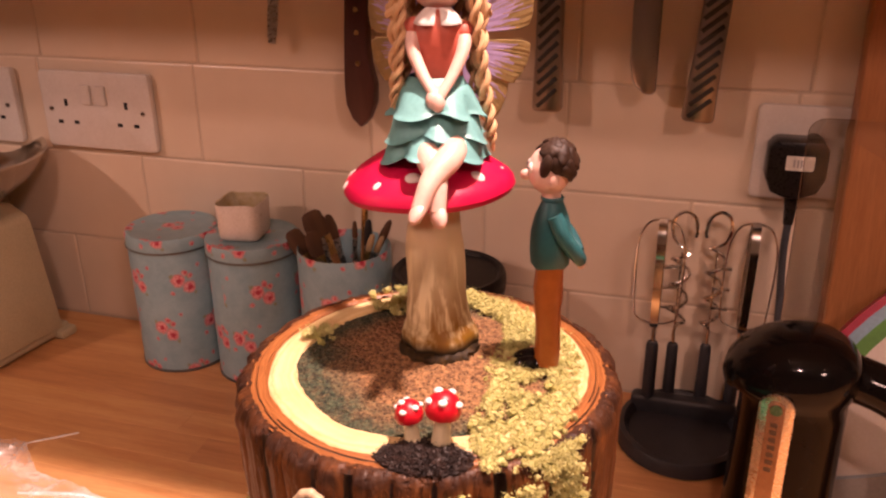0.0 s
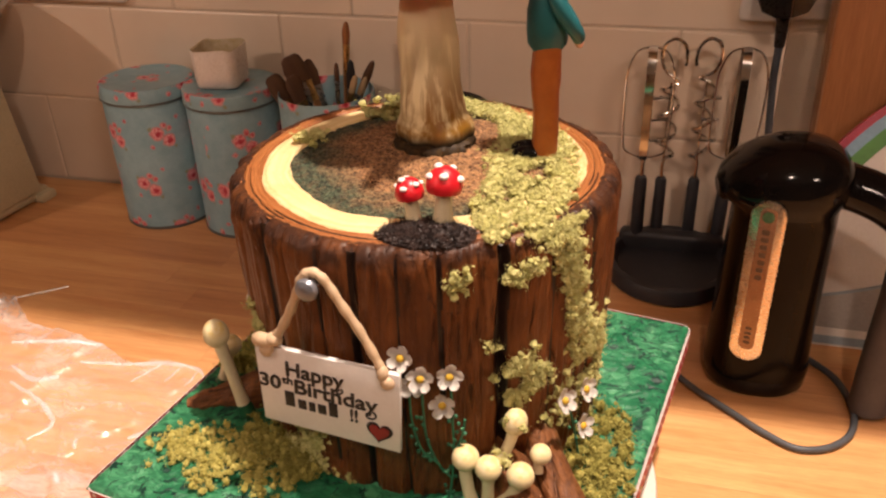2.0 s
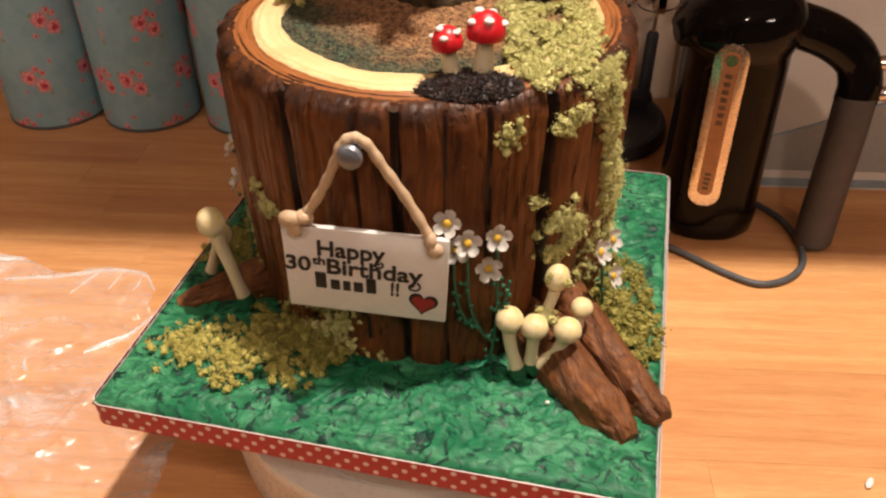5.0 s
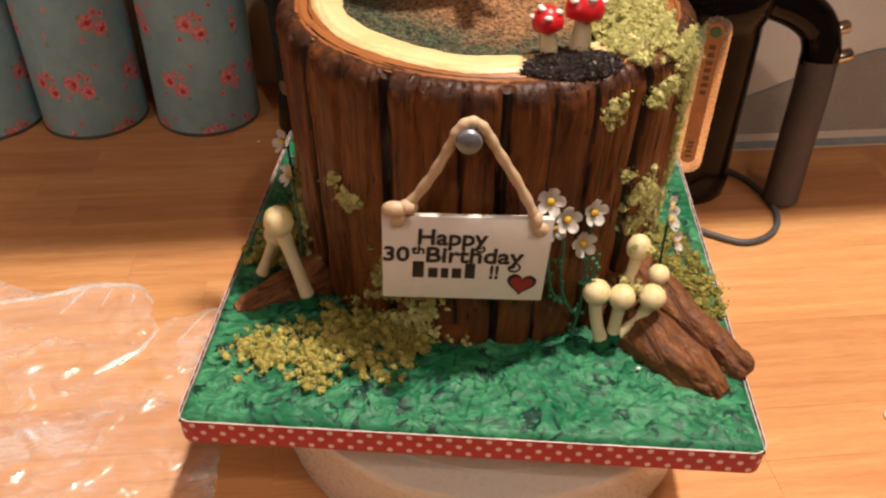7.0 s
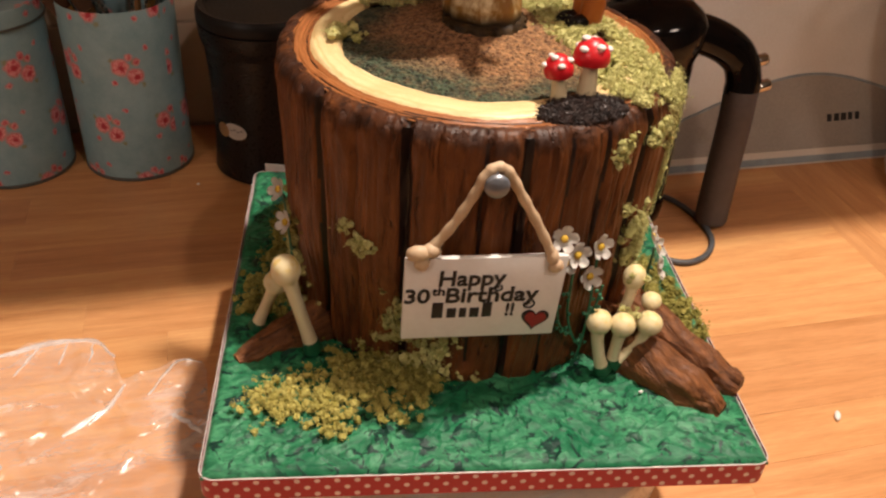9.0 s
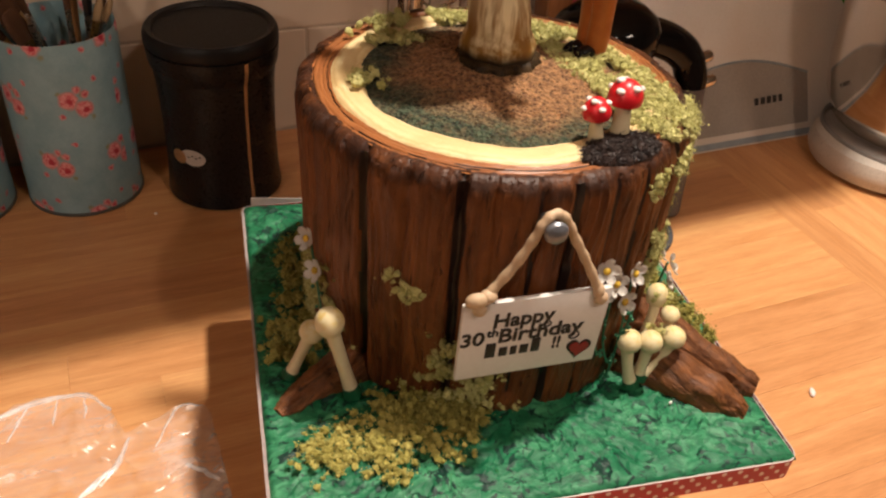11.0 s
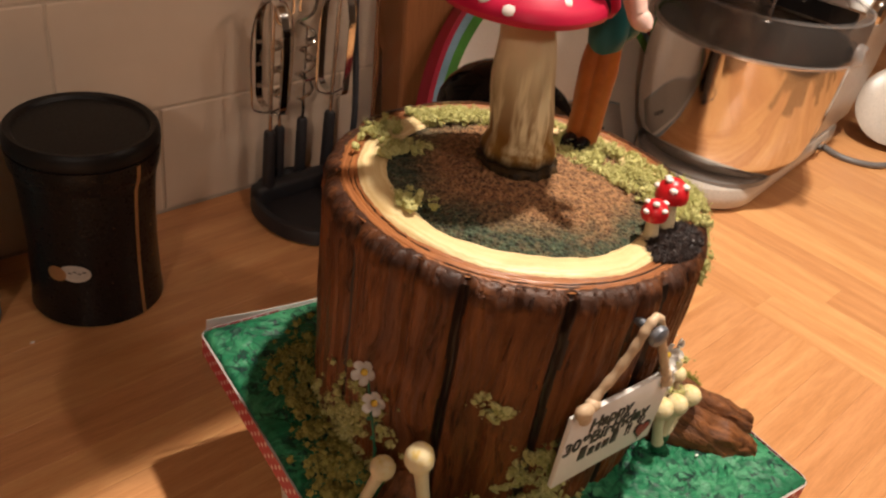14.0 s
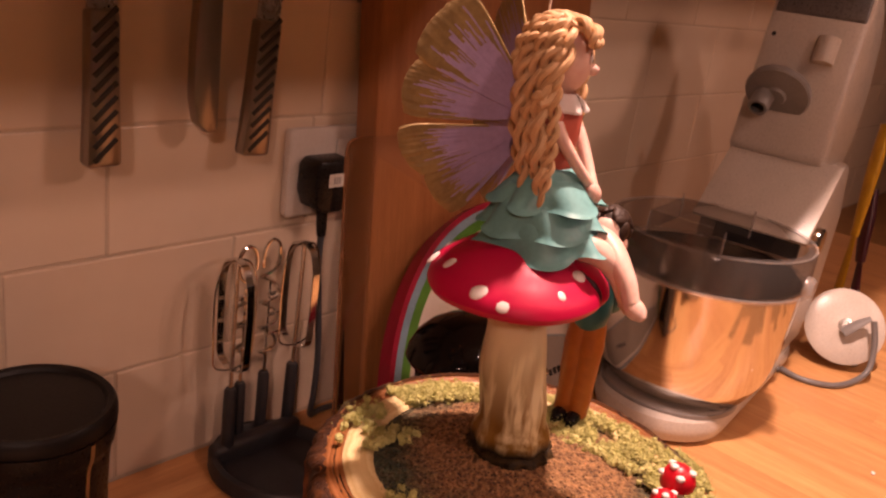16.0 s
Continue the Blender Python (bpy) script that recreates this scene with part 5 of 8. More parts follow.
def hand_mixer():
    bx, by = 0.0875, 0.588
    t = thing("hand_mixer", pose(bx, by, 0, 0, 0, 0), "glossy black electric hand mixer standing upright on the worktop", "hand mixer")
    bm = bmesh.new()
    rows = [(0.000, 0.030, 0.030, 0), (0.001, 0.036, 0.036, 0), (0.006, 0.040, 0.0395, 0), (0.018, 0.041, 0.041, 0), (0.030, 0.0395, 0.040, 0), (0.09, 0.0382, 0.0388, 0.0005), (0.150, 0.0372, 0.0380, 0.001), (0.159, 0.0378, 0.0384, 0.000), (0.1655, 0.0438, 0.0412, -0.003), (0.171, 0.0462, 0.0425, -0.004), (0.179, 0.0456, 0.0425, -0.0025), (0.189, 0.0420, 0.0400, 0.001), (0.1975, 0.0335, 0.0335, 0.004), (0.2040, 0.0220, 0.0230, 0.006), (0.2070, 0.0090, 0.0100, 0.006)]
    rings = []
    for z, rx, ry, off in rows:
        ring = []
        for i in range(48):
            a = 2 * math.pi * i / 48
            c, s = math.cos(a), math.sin(a)
            e = 0.84
            ring.append(bm.verts.new((off + rx * abs(c) ** e * (1 if c > 0 else -1), ry * abs(s) ** e * (1 if s > 0 else -1), z)))
        rings.append(ring)
    for k, (p, q) in enumerate(zip(rings, rings[1:])):
        for i in range(48):
            j = (i + 1) % 48
            f = bm.faces.new([p[i], p[j], q[j], q[i]])
            f.material_index = 1 if 3 <= k <= 6 else 0
    bm.faces.new(rings[0][::-1])
    bm.faces.new(rings[-1])
    body = part("body", bm, [black_gloss, brown_gloss], t, "glossy black body with a brown-black panel")
    part("neck", tube(smooth_line([(0.018, 0.0, 0.177), (0.046, 0.0, 0.172), (0.070, -0.002, 0.163), (0.087, -0.005, 0.150), (0.0930, -0.010, 0.134), (0.0920, -0.014, 0.120)], 7), [0.027, 0.0245, 0.022, 0.020, 0.019, 0.0182, 0.0178] + [0.0175] * 14 + [0.0172] * 15, 24, 0.85), black_gloss, t, "black bowed handle")
    part("grip", tube(smooth_line([(0.0920, -0.0135, 0.124), (0.0905, -0.019, 0.095), (0.0870, -0.026, 0.052), (0.0840, -0.033, 0.010), (0.0835, -0.034, 0.002)], 6), [0.0172] * 22 + [0.0165, 0.015, 0.012], 24, 0.85), grip_grey, t, "soft grey rubber grip")
    for z, x, dy in ((0.148, 0.1035, -0.003), (0.126, 0.1100, -0.008)):
        part("speed_button", lathe([(0, 0.009), (0.0045, 0.009), (0.0055, 0.0075), (0.0055, -0.003), (0, -0.003)], 20, pose(x, -0.005 + dy, z, 0, 78, 0)), chrome, t, "chrome button")
    part("nozzle", lathe([(0, 0.0075), (0.0075, 0.0075), (0.0100, 0.0055), (0.0130, -0.004), (0.0140, -0.010), (0, -0.010)], 28, pose(-0.042, -0.010, 0.1715, 0, -100, 12)), black_gloss, t)
    # bright strip down the front with worn lettering
    lean = pose(-0.0135, -0.0405, 0.108, 90, 0, -14)
    strip = part("front_strip", slab(rounded(-0.0122, 0.0122, -0.068, 0.068, 0.0120, 8), 0.0, 0.0034, lean, 0.0012), copper_chrome, t, "polished copper-toned metal strip")
    part("strip_channel", slab(rounded(-0.0058, 0.0058, -0.057, 0.063, 0.005, 6), 0.0033, 0.0040, lean), surface("strip_inset", (0.30, 0.19, 0.13), rough=0.22, metal=0.8), strip, "recessed darker channel")
    part("indicator", slab(rounded(-0.0042, 0.0042, 0.052, 0.0600, 0.004, 6), 0.0039, 0.0048, lean), surface("indicator_green", (0.05, 0.16, 0.07), rough=0.25), strip, "small green light")
    for k in range(7):
        part("print_bar", moved(box(-0.0024, 0.0024, 0.044 - 0.0062 * k - 0.0018, 0.044 - 0.0062 * k + 0.0018, 0.0039, 0.0042), lean), strip_print, strip, "dark worn letter")
    for k in range(4):
        part("print_bar", moved(box(-0.0022, 0.0022, -0.038 - 0.0042 * k - 0.0011, -0.038 - 0.0042 * k + 0.0011, 0.0033, 0.0042), lean), strip_print, strip, "dark worn letter")
    for k in range(4):
        part("vent", moved(box(-0.0012, 0.0012, -0.005, 0.005, -0.001, 0.0008, 0.0004), pose(-0.004 + 0.006 * k, -0.026, 0.1995 - 0.0003 * k, 35, 0, 0)), brown_gloss, t)
    pts = [(0.112, 0.612, 0.012), (0.135, 0.606, 0.004), (0.1525, 0.5845, 0.0029), (0.1595, 0.551, 0.0029), (0.1550, 0.522, 0.0029), (0.1380, 0.5015, 0.0029), (0.1150, 0.4945, 0.0029), (0.0930, 0.506, 0.0029), (0.0680, 0.5265, 0.0029), (0.040, 0.550, 0.0029), (0.018, 0.575, 0.0029)]
    part("cord", tube([p - Vector((bx, by, 0)) for p in smooth_line(pts, 8)], 0.0027, 10), cord_grey, t, "grey mains cord looping over the worktop")


hand_mixer()

# ---- stand with balloon whisks and hooks ----
stand_grey = surface("stand_grey", (0.019, 0.019, 0.023), (0.026, 0.026, 0.030), rough=0.45, scale=60)


def attachment_stand():
    t = thing("attachment_stand", pose(0.015, 0.738, 0), "dark grey plastic holder with chrome beaters and dough hooks", "holder")
    bm = bmesh.new()
    prof = [(0, 0), (0.060, 0), (0.063, 0.003), (0.062, 0.012), (0.060, 0.016), (0.055, 0.017), (0.052, 0.014), (0.050, 0.008), (0, 0.008)]
    add_lathe(bm, prof, 64, Matrix.Diagonal((1.0, 1.12, 1, 1)))
    bmesh.ops.recalc_face_normals(bm, faces=bm.faces)
    part("tray", bm, stand_grey, t, "round dark tray")
    part("back_wall", box(-0.052, 0.052, 0.026, 0.044, 0.004, 0.026, 0.006, 3), stand_grey, t)
    return t


attachment_stand()


def add_strip(bm, pts, wide, thick):
    """A flat band along a curve in the xz plane, its width along y."""
    pts, rings = smooth_line(pts, 6), []
    for i, p in enumerate(pts):
        d = (pts[min(i + 1, len(pts) - 1)] - pts[max(i - 1, 0)]).normalized()
        n = d.cross(Vector((0, 1, 0))).normalized()
        rings.append([bm.verts.new(p + Vector((0, a * wide / 2, 0)) + n * (b * thick / 2)) for a, b in ((-1, -1), (1, -1), (1, 1), (-1, 1))])
    for a, b in zip(rings, rings[1:]):
        for k in range(4):
            bm.faces.new([a[k], a[(k + 1) % 4], b[(k + 1) % 4], b[k]])
    bm.faces.new(rings[0][::-1])
    bm.faces.new(rings[-1])
    bmesh.ops.recalc_face_normals(bm, faces=bm.faces)


def beater(x, y, lean, label):
    """A flat-wired beater standing on its grey socket end."""
    t = thing("beater", pose(x, y, 0.008, 0, lean, 0), label, "beater", "mixer attachments in the holder")
    part("socket", lathe([(0, 0), (0.0062, 0), (0.0066, 0.002), (0.0060, 0.075), (0.0045, 0.078), (0, 0.078)], 18), stand_grey, t, "dark grey plastic shank")
    part("shaft", tube([(0, 0, 0.07), (0, 0, 0.206)], 0.0022, 10), chrome, t, "chrome shaft")
    for turn in (0, 90):
        for s in (-1, 1):
            arc = [(0, 0, 0.098), (s * 0.010, 0, 0.1), (s * 0.0195, 0, 0.106), (s * 0.0215, 0, 0.122), (s * 0.0225, 0, 0.165), (s * 0.0205, 0, 0.188), (s * 0.013, 0, 0.204), (0, 0, 0.2085)]
            bm = bmesh.new()
            if turn:
                add_strip(bm, arc, 0.0075, 0.0012)
            else:
                add_tube(bm, smooth_line(arc, 5), 0.0010, 8)
            bmesh.ops.transform(bm, matrix=pose(0, 0, 0, 0, 0, turn), verts=bm.verts)
            part("wire_loop", bm, chrome, t)
    return t


beater(-0.0205, 0.771, 0, "chrome flat-wire beater on a dark grey shank")
beater(0.0590, 0.781, 1, "chrome flat-wire beater beside the spiral hooks")


def dough_hook(x, y, turn, label):
    t = thing("dough_hook", pose(x, y, 0.008, 0, 0, turn), label, "dough hook", "mixer attachments in the holder")
    part("socket", lathe([(0, 0), (0.006, 0), (0.0062, 0.002), (0.0056, 0.070), (0.004, 0.073), (0, 0.073)], 18), stand_grey, t, "dark grey plastic shank")
    pts = [(0, 0, 0.07), (0, 0, 0.092)]
    for i in range(26):
        a = i * 0.72
        r = 0.0085
        pts.append((r * math.cos(a), r * math.sin(a), 0.097 + 0.0031 * i))
    pts += [(-0.006, 0, 0.182), (-0.011, 0, 0.195), (-0.009, 0, 0.208), (0.0, 0, 0.2135), (0.0095, 0, 0.207), (0.012, 0, 0.194), (0.011, 0, 0.188)]
    part("spiral", tube(smooth_line(pts, 3), 0.0018, 8), chrome, t, "spiral chrome wire")
    part("core", tube([(0, 0, 0.088), (0, 0, 0.172)], 0.0012, 8), chrome, t)
    for z in (0.113, 0.134, 0.156):
        part("cross_pin", tube([(-0.0155, 0, z), (0.001, 0, z + 0.001)], 0.0020, 8), chrome, t, "short dark steel pin")
    return t


dough_hook(-0.0010, 0.783, 10, "spiral chrome dough hook on a dark shank")
dough_hook(0.0310, 0.789, 190, "spiral chrome dough hook turned the other way")

# ---- stand mixer ----
mixer_white = surface("mixer_white", (0.53, 0.475, 0.415), (0.49, 0.44, 0.38), rough=0.32, scale=18, bump=0.02)
mixer_grey = surface("mixer_grey", (0.20, 0.19, 0.18), (0.23, 0.22, 0.21), rough=0.35, scale=40)
bowl_steel = surface("bowl_steel", (0.78, 0.74, 0.70), (0.74, 0.70, 0.66), rough=0.07, metal=1.0, scale=15, bump=0.0)


def thin_clear(name, tint, rough, edge, share=0.03):
    """A thin clear wall: see-through with a glossy share."""
    m = bpy.data.materials.new(name)
    m.use_nodes = True
    t = m.node_tree
    t.nodes.remove(t.nodes["Principled BSDF"])
    clear = node(t, "ShaderNodeBsdfTransparent", Color=(*tint, 1))
    shine = node(t, "ShaderNodeBsdfGlossy", Roughness=rough)
    facing = node(t, "ShaderNodeLayerWeight", Blend=0.35)
    gloss = ramp(t, facing.outputs["Facing"], [(0.0, 0.04), (0.55, 0.08), (1.0, edge)])
    # Grey diffuse share paints the plastic's hazy sheen and bright edges into its colour.
    grey_haze = node(t, "ShaderNodeBsdfDiffuse", Color=(0.45, 0.42, 0.40, 1))
    worn = node(t, "ShaderNodeMixShader", Fac=share)
    t.links.new(clear.outputs[0], worn.inputs[1])
    t.links.new(grey_haze.outputs[0], worn.inputs[2])
    mx = t.nodes.new("ShaderNodeMixShader")
    t.links.new(gloss, mx.inputs[0])
    t.links.new(worn.outputs[0], mx.inputs[1])
    t.links.new(shine.outputs[0], mx.inputs[2])
    t.links.new(mx.outputs[0], t.nodes["Material Output"].inputs[0])
    return m


# Grey tint also darkens the bowl inside seen through the guard.
clear_plastic = thin_clear("clear_plastic", (0.66, 0.63, 0.60), 0.12, 0.30, 0.10)
clear_edge = thin_clear("clear_plastic_edge", (0.95, 0.94, 0.93), 0.10, 0.40, 0.30)


def stand_mixer():
    t = thing("stand_mixer", pose(0.385, 0.553, 0, 0, 0, 6), "cream stand mixer with its head tilted up and steel bowl fitted", "stand mixer")
    half = 0.082
    o = [(0.40, half * 0.9), (0.36, half)]
    for i in range(21):
        a = radians(90 + 180 * i / 20)
        o.append((0.085 + 0.085 * math.cos(a), half * math.sin(a)))
    o += [(0.36, -half), (0.40, -half * 0.9)]
    part("foot", slab(o, 0.002, 0.034, None, 0.012), mixer_white, t, "cream rounded foot")
    part("bowl_plate", lathe([(0, 0.032), (0.080, 0.032), (0.0815, 0.0350), (0.079, 0.0395), (0.070, 0.040), (0, 0.040)], 64, pose(0.098, 0, 0)), clear_edge, t, "clear bowl seat")
    part("seat_ring", lathe([(0.0815, 0.032), (0.0845, 0.032), (0.0840, 0.0372), (0.0818, 0.0375)], 64, pose(0.098, 0, 0)), mixer_grey, t, "grey ring round the bowl seat")
    big = pose(0.118, 0, -0.005) @ Matrix.Diagonal((1.16, 1.16, 1.18, 1))
    over = pose(0.118, 0, 0.0135) @ Matrix.Diagonal((1.16, 1.16, 1.07, 1))
    bowl = part("bowl", lathe([(0, 0.036), (0.066, 0.036), (0.077, 0.041), (0.088, 0.060), (0.0945, 0.090), (0.0975, 0.130), (0.0985, 0.163), (0.1015, 0.166), (0.1015, 0.168), (0.097, 0.1675), (0.0957, 0.130), (0.0927, 0.090), (0.086, 0.062), (0.075, 0.044), (0, 0.040)], 96, big), bowl_steel, t, "mirror-bright steel bowl")
    guard = part("splash_guard", lathe([(0.1040, 0.166), (0.1036, 0.172), (0.1030, 0.204), (0.1012, 0.2078), (0.0930, 0.2090)], 80, over), clear_plastic, t, "clear plastic splash guard")
    part("guard_rim", lathe([(0.1046, 0.1642), (0.1062, 0.1650), (0.1062, 0.1680), (0.1046, 0.1690)], 80, over), clear_edge, guard, "thick bright lower rim")
    part("guard_top", lathe([(0.1010, 0.2072), (0.1026, 0.2080), (0.1024, 0.2098), (0.1006, 0.2096)], 80, over), clear_edge, guard, "bright upper edge")
    for x, y, h in ((0.020, 0.043, 0.024), (0.020, -0.043, 0.024), (0.118, -0.043, 0.032), (0.118, 0.043, 0.030)):
        part("chute_edge", box(x - 0.0012, x + 0.0012, y - 0.0012, y + 0.0012, 0.2365, 0.2365 + h, 0.0004), clear_edge, guard, "bright clear edge")
    bm = bmesh.new()
    ring = [(0.020, -0.043), (0.020, 0.043), (0.118, 0.043), (0.118, -0.043)]
    low, high = [bm.verts.new((x, y, 0.2365)) for x, y in ring], [bm.verts.new((x, y, 0.262)) for x, y in ring]
    for k in range(3):
        bm.faces.new([low[k], low[k + 1], high[k + 1], high[k]])
    part("chute", bm, clear_plastic, guard, "clear filling chute")
    part("guard_knob", lathe([(0, 0.010), (0.009, 0.010), (0.0115, 0.007), (0.012, 0), (0, 0)], 20, pose(0.100, -0.120, 0.207, 90, 0, 0)), clear_edge, guard, "round clear latch")
    # column, sloped cover, lifted head
    side = lambda pts, w0, w1, bev=0.006: slab(pts, w0, w1, pose(0.02, 0, 0, 90), bev)
    part("column", side([(0.215, 0.030), (0.40, 0.030), (0.44, 0.10), (0.445, 0.22), (0.40, 0.300), (0.30, 0.300), (0.222, 0.219), (0.215, 0.20)], -0.056, 0.078, 0.008), mixer_white, t, "cream column")
    # Dark block set under the cover where only the gap's shade lies.
    part("gap_shade_block", box(0.228, 0.239, -0.078, 0.030, 0.196, 0.219, 0.001), dark_hole, t, "dark block standing for the shaded slot under the cover")
    part("cover", side([(0.196, 0.223), (0.204, 0.2180), (0.305, 0.300), (0.300, 0.309)], -0.060, 0.088, 0.002), mixer_white, t, "sloping cream cover plate")
    head = part("head", side([(0.286, 0.305), (0.300, 0.296), (0.42, 0.285), (0.455, 0.33), (0.462, 0.40), (0.440, 0.47), (0.40, 0.515), (0.352, 0.535), (0.338, 0.528), (0.330, 0.480)], -0.064, 0.064, 0.010), mixer_white, t, "cream mixer head tipped back")
    n = Vector((-0.970, 0, 0.244))
    up = math.degrees(math.atan2(n.x, n.z))
    hub = part("drive_plate", lathe([(0, 0.012), (0.012, 0.012), (0.014, 0.008), (0.041, 0.006), (0.043, 0.003), (0.042, -0.004), (0, -0.004)], 48, pose(0.309, 0.016, 0.386, 0, -127, 0)), mixer_grey, head, "round grey drive plate")
    part("drive_socket", lathe([(0.009, 0.030), (0.0125, 0.030), (0.0135, 0.028), (0.0135, 0.005), (0.009, 0.005)], 28, pose(0.306, 0.030, 0.382, 0, -127, 0)), mixer_grey, head, "grey socket for tools")
    part("top_cap", side([(0.329, 0.488), (0.333, 0.484), (0.348, 0.532), (0.385, 0.523), (0.388, 0.530), (0.352, 0.545), (0.340, 0.538)], -0.058, 0.058, 0.003), surface("cap_dark", (0.11, 0.10, 0.095), rough=0.3), head, "dark slot cover on the head")
    part("hub_boss", tube([(0.332, -0.022, 0.43), (0.342, -0.022, 0.462)], 0.014, 20), mixer_white, head)
    for yy in (-0.046, -0.052, 0.05):
        part("screw", lathe([(0, 0.0012), (0.0026, 0.0009), (0.003, 0), (0, 0)], 12, pose(0.3435, yy, 0.452 + yy * 0.1, 0, up, 0)), dark_hole, head)
    part("speed_dial", lathe([(0, 0.016), (0.015, 0.016), (0.018, 0.013), (0.019, 0), (0, 0)], 32, pose(0.285, -0.078, 0.214, 90, 0, 0)), chrome, t, "chrome speed dial")
    part("badge", slab(rounded(-0.012, 0.012, -0.007, 0.007, 0.002), 0, 0.001, pose(0.30, -0.083, 0.018, 90)), chrome, t)
    pts = [(0.345, -0.070, 0.006), (0.335, -0.11, 0.004), (0.352, -0.150, 0.0045), (0.3985, -0.1710, 0.0050), (0.4204, -0.1810, 0.0220), (0.4339, -0.1763, 0.0550), (0.4406, -0.1659, 0.0850)]
    part("cord", tube(smooth_line(pts, 8), 0.0045, 10), surface("cord_pale", (0.17, 0.16, 0.155), rough=0.4), t, "pale grey mains cord")


stand_mixer()


def slicing_disc():
    t = thing("slicing_disc", pose(0.845, 0.470, 0.061, 0, 0, 0), "round white plastic disc with a grey hub leaning by the mixer", "disc")
    m = pose(0, 0, 0, 8, -58, 20)
    part("disc", lathe([(0, 0.006), (0.030, 0.0055), (0.052, 0.003), (0.0575, 0.0), (0.055, -0.004), (0, -0.005)], 56, m), mixer_white, t)
    part("hub", lathe([(0, 0.016), (0.009, 0.015), (0.011, 0.010), (0.012, 0.003), (0, 0.003)], 28, m), steel, t, "bright grey hub")
    part("arm", tube([(-0.0030, -0.0310, 0.0260), (-0.0085, -0.0210, 0.0160), (-0.0150, -0.0100, 0.0040), (-0.0200, -0.0040, -0.0040)], [0.0045, 0.0075, 0.0100, 0.0085], 14, 0.45), mixer_grey, t, "grey plastic arm on the hub")
    part("rest", box(0.012, 0.05, -0.03, 0.03, -0.0609, -0.018, 0.006), mixer_grey, t, "grey rest behind the disc")


slicing_disc()
yellow_plastic = surface("yellow_plastic", (0.62, 0.36, 0.02), rough=0.35)
purple_plastic = surface("purple_plastic", (0.06, 0.012, 0.022), rough=0.35)


# Two coloured knives, built as plain spatula shapes.
def leaning_knife(foot, top, mt, label, wide=0.014):
    f, p = Vector(foot), Vector(top)
    t = thing("spatula", Matrix.Translation(f), label, "spatula")
    d = p - f
    part("grip", tube([d * 0.42, d * 0.6, d * 0.8, d], [wide * 0.6, wide * 0.8, wide, wide * 0.8], 16, 0.6), mt, t)
    part("blade", tube([Vector((0, 0, 0.001)), d * 0.2, d * 0.43], [wide * 0.9, wide * 0.8, wide * 0.45], 12, 0.25), mt, t)


leaning_knife((1.060, 0.545, 0.003), (1.105, 0.562, 0.330), yellow_plastic, "yellow-handled knife leaning on the mixer", 0.016)
leaning_knife((1.085, 0.520, 0.003), (1.135, 0.560, 0.215), purple_plastic, "dark purple knife leaning on the mixer", 0.018)

# ---- kitchen scale ----
scale_cream = surface("scale_cream", (0.52, 0.45, 0.29), (0.47, 0.40, 0.25), rough=0.4, scale=14, bump=0.04)
pan_steel = surface("pan_steel", (0.62, 0.58, 0.52), (0.55, 0.51, 0.46), rough=0.14, metal=1.0, scale=12, bump=0.0)


def kitchen_scale():
    t = thing("kitchen_scale", pose(-0.845, 0.705, 0, 0, 0, -6), "old cream kitchen scale with a dented steel pan", "scale")
    lie = pose(0, 0, 0, 90)
    part("case", slab([(-0.105, 0.014), (0.118, 0.014), (0.108, 0.085), (0.098, 0.158), (0.070, 0.172), (-0.070, 0.172), (-0.095, 0.158)], -0.055, 0.055, lie, 0.006), scale_cream, t, "cream enamelled case")
    part("dial_band", slab([(-0.09, 0.128), (0.099, 0.128), (0.097, 0.140), (-0.09, 0.140)], 0.0545, 0.0565, lie), surface("band_brown", (0.22, 0.16, 0.09), rough=0.5), t)
    part("foot_plate", box(-0.12, 0.113, -0.078, 0.068, 0.003, 0.017, 0.005, 3), scale_cream, t, "cream foot plate")
    part("foot_lip", box(0.100, 0.122, 0.045, 0.070, 0.000, 0.012, 0.004, 2), scale_cream, t)
    part("knob", lathe([(0, 0.009), (0.004, 0.009), (0.005, 0.006), (0.005, 0), (0, 0)], 16, pose(0.078, -0.055, 0.121, 90)), surface("knob_dark", (0.12, 0.10, 0.06)), t)
    part("neck", lathe([(0, 0.168), (0.03, 0.168), (0.022, 0.180), (0.03, 0.192), (0, 0.192)], 32, pose(0.0, 0, 0)), steel, t)
    bowl = [(0, 0.176), (0.060, 0.178), (0.100, 0.189), (0.132, 0.210), (0.150, 0.230), (0.158, 0.236), (0.1585, 0.234), (0.152, 0.226), (0.1345, 0.2065), (0.102, 0.186), (0.060, 0.175), (0, 0.173)]
    part("pan", lathe(bowl[::-1], 80, pose(0.012, 0.0, 0.0) @ Matrix.Diagonal((0.82, 0.82, 1, 1)), lambda a, r, z: r * (1 + 0.012 * math.sin(3 * a))), pan_steel, t, "round steel weighing pan")


kitchen_scale()

# ---- unseen cabinets added over the worktop to block lamp light ----
cabinet_wood = surface("cabinet_paint", (0.55, 0.47, 0.37), (0.50, 0.42, 0.33), rough=0.5, scale=8)


def shade_cabinet(x0, x1, deep=0.345, low=0.57):
    t = thing("shade_cabinet", pose((x0 + x1) / 2, WALL - 0.001, low), "unseen cabinet added above to shade the wall and worktop", "cabinet", "wall cabinets")
    h = (x1 - x0) / 2 - 0.001
    part("body", box(-h, h, -deep + 0.02, 0, 0, 0.7), cabinet_wood, t)
    part("door", box(-h + 0.002, h - 0.002, -deep, -deep + 0.018, 0.0, 0.7, 0.002), cabinet_wood, t)


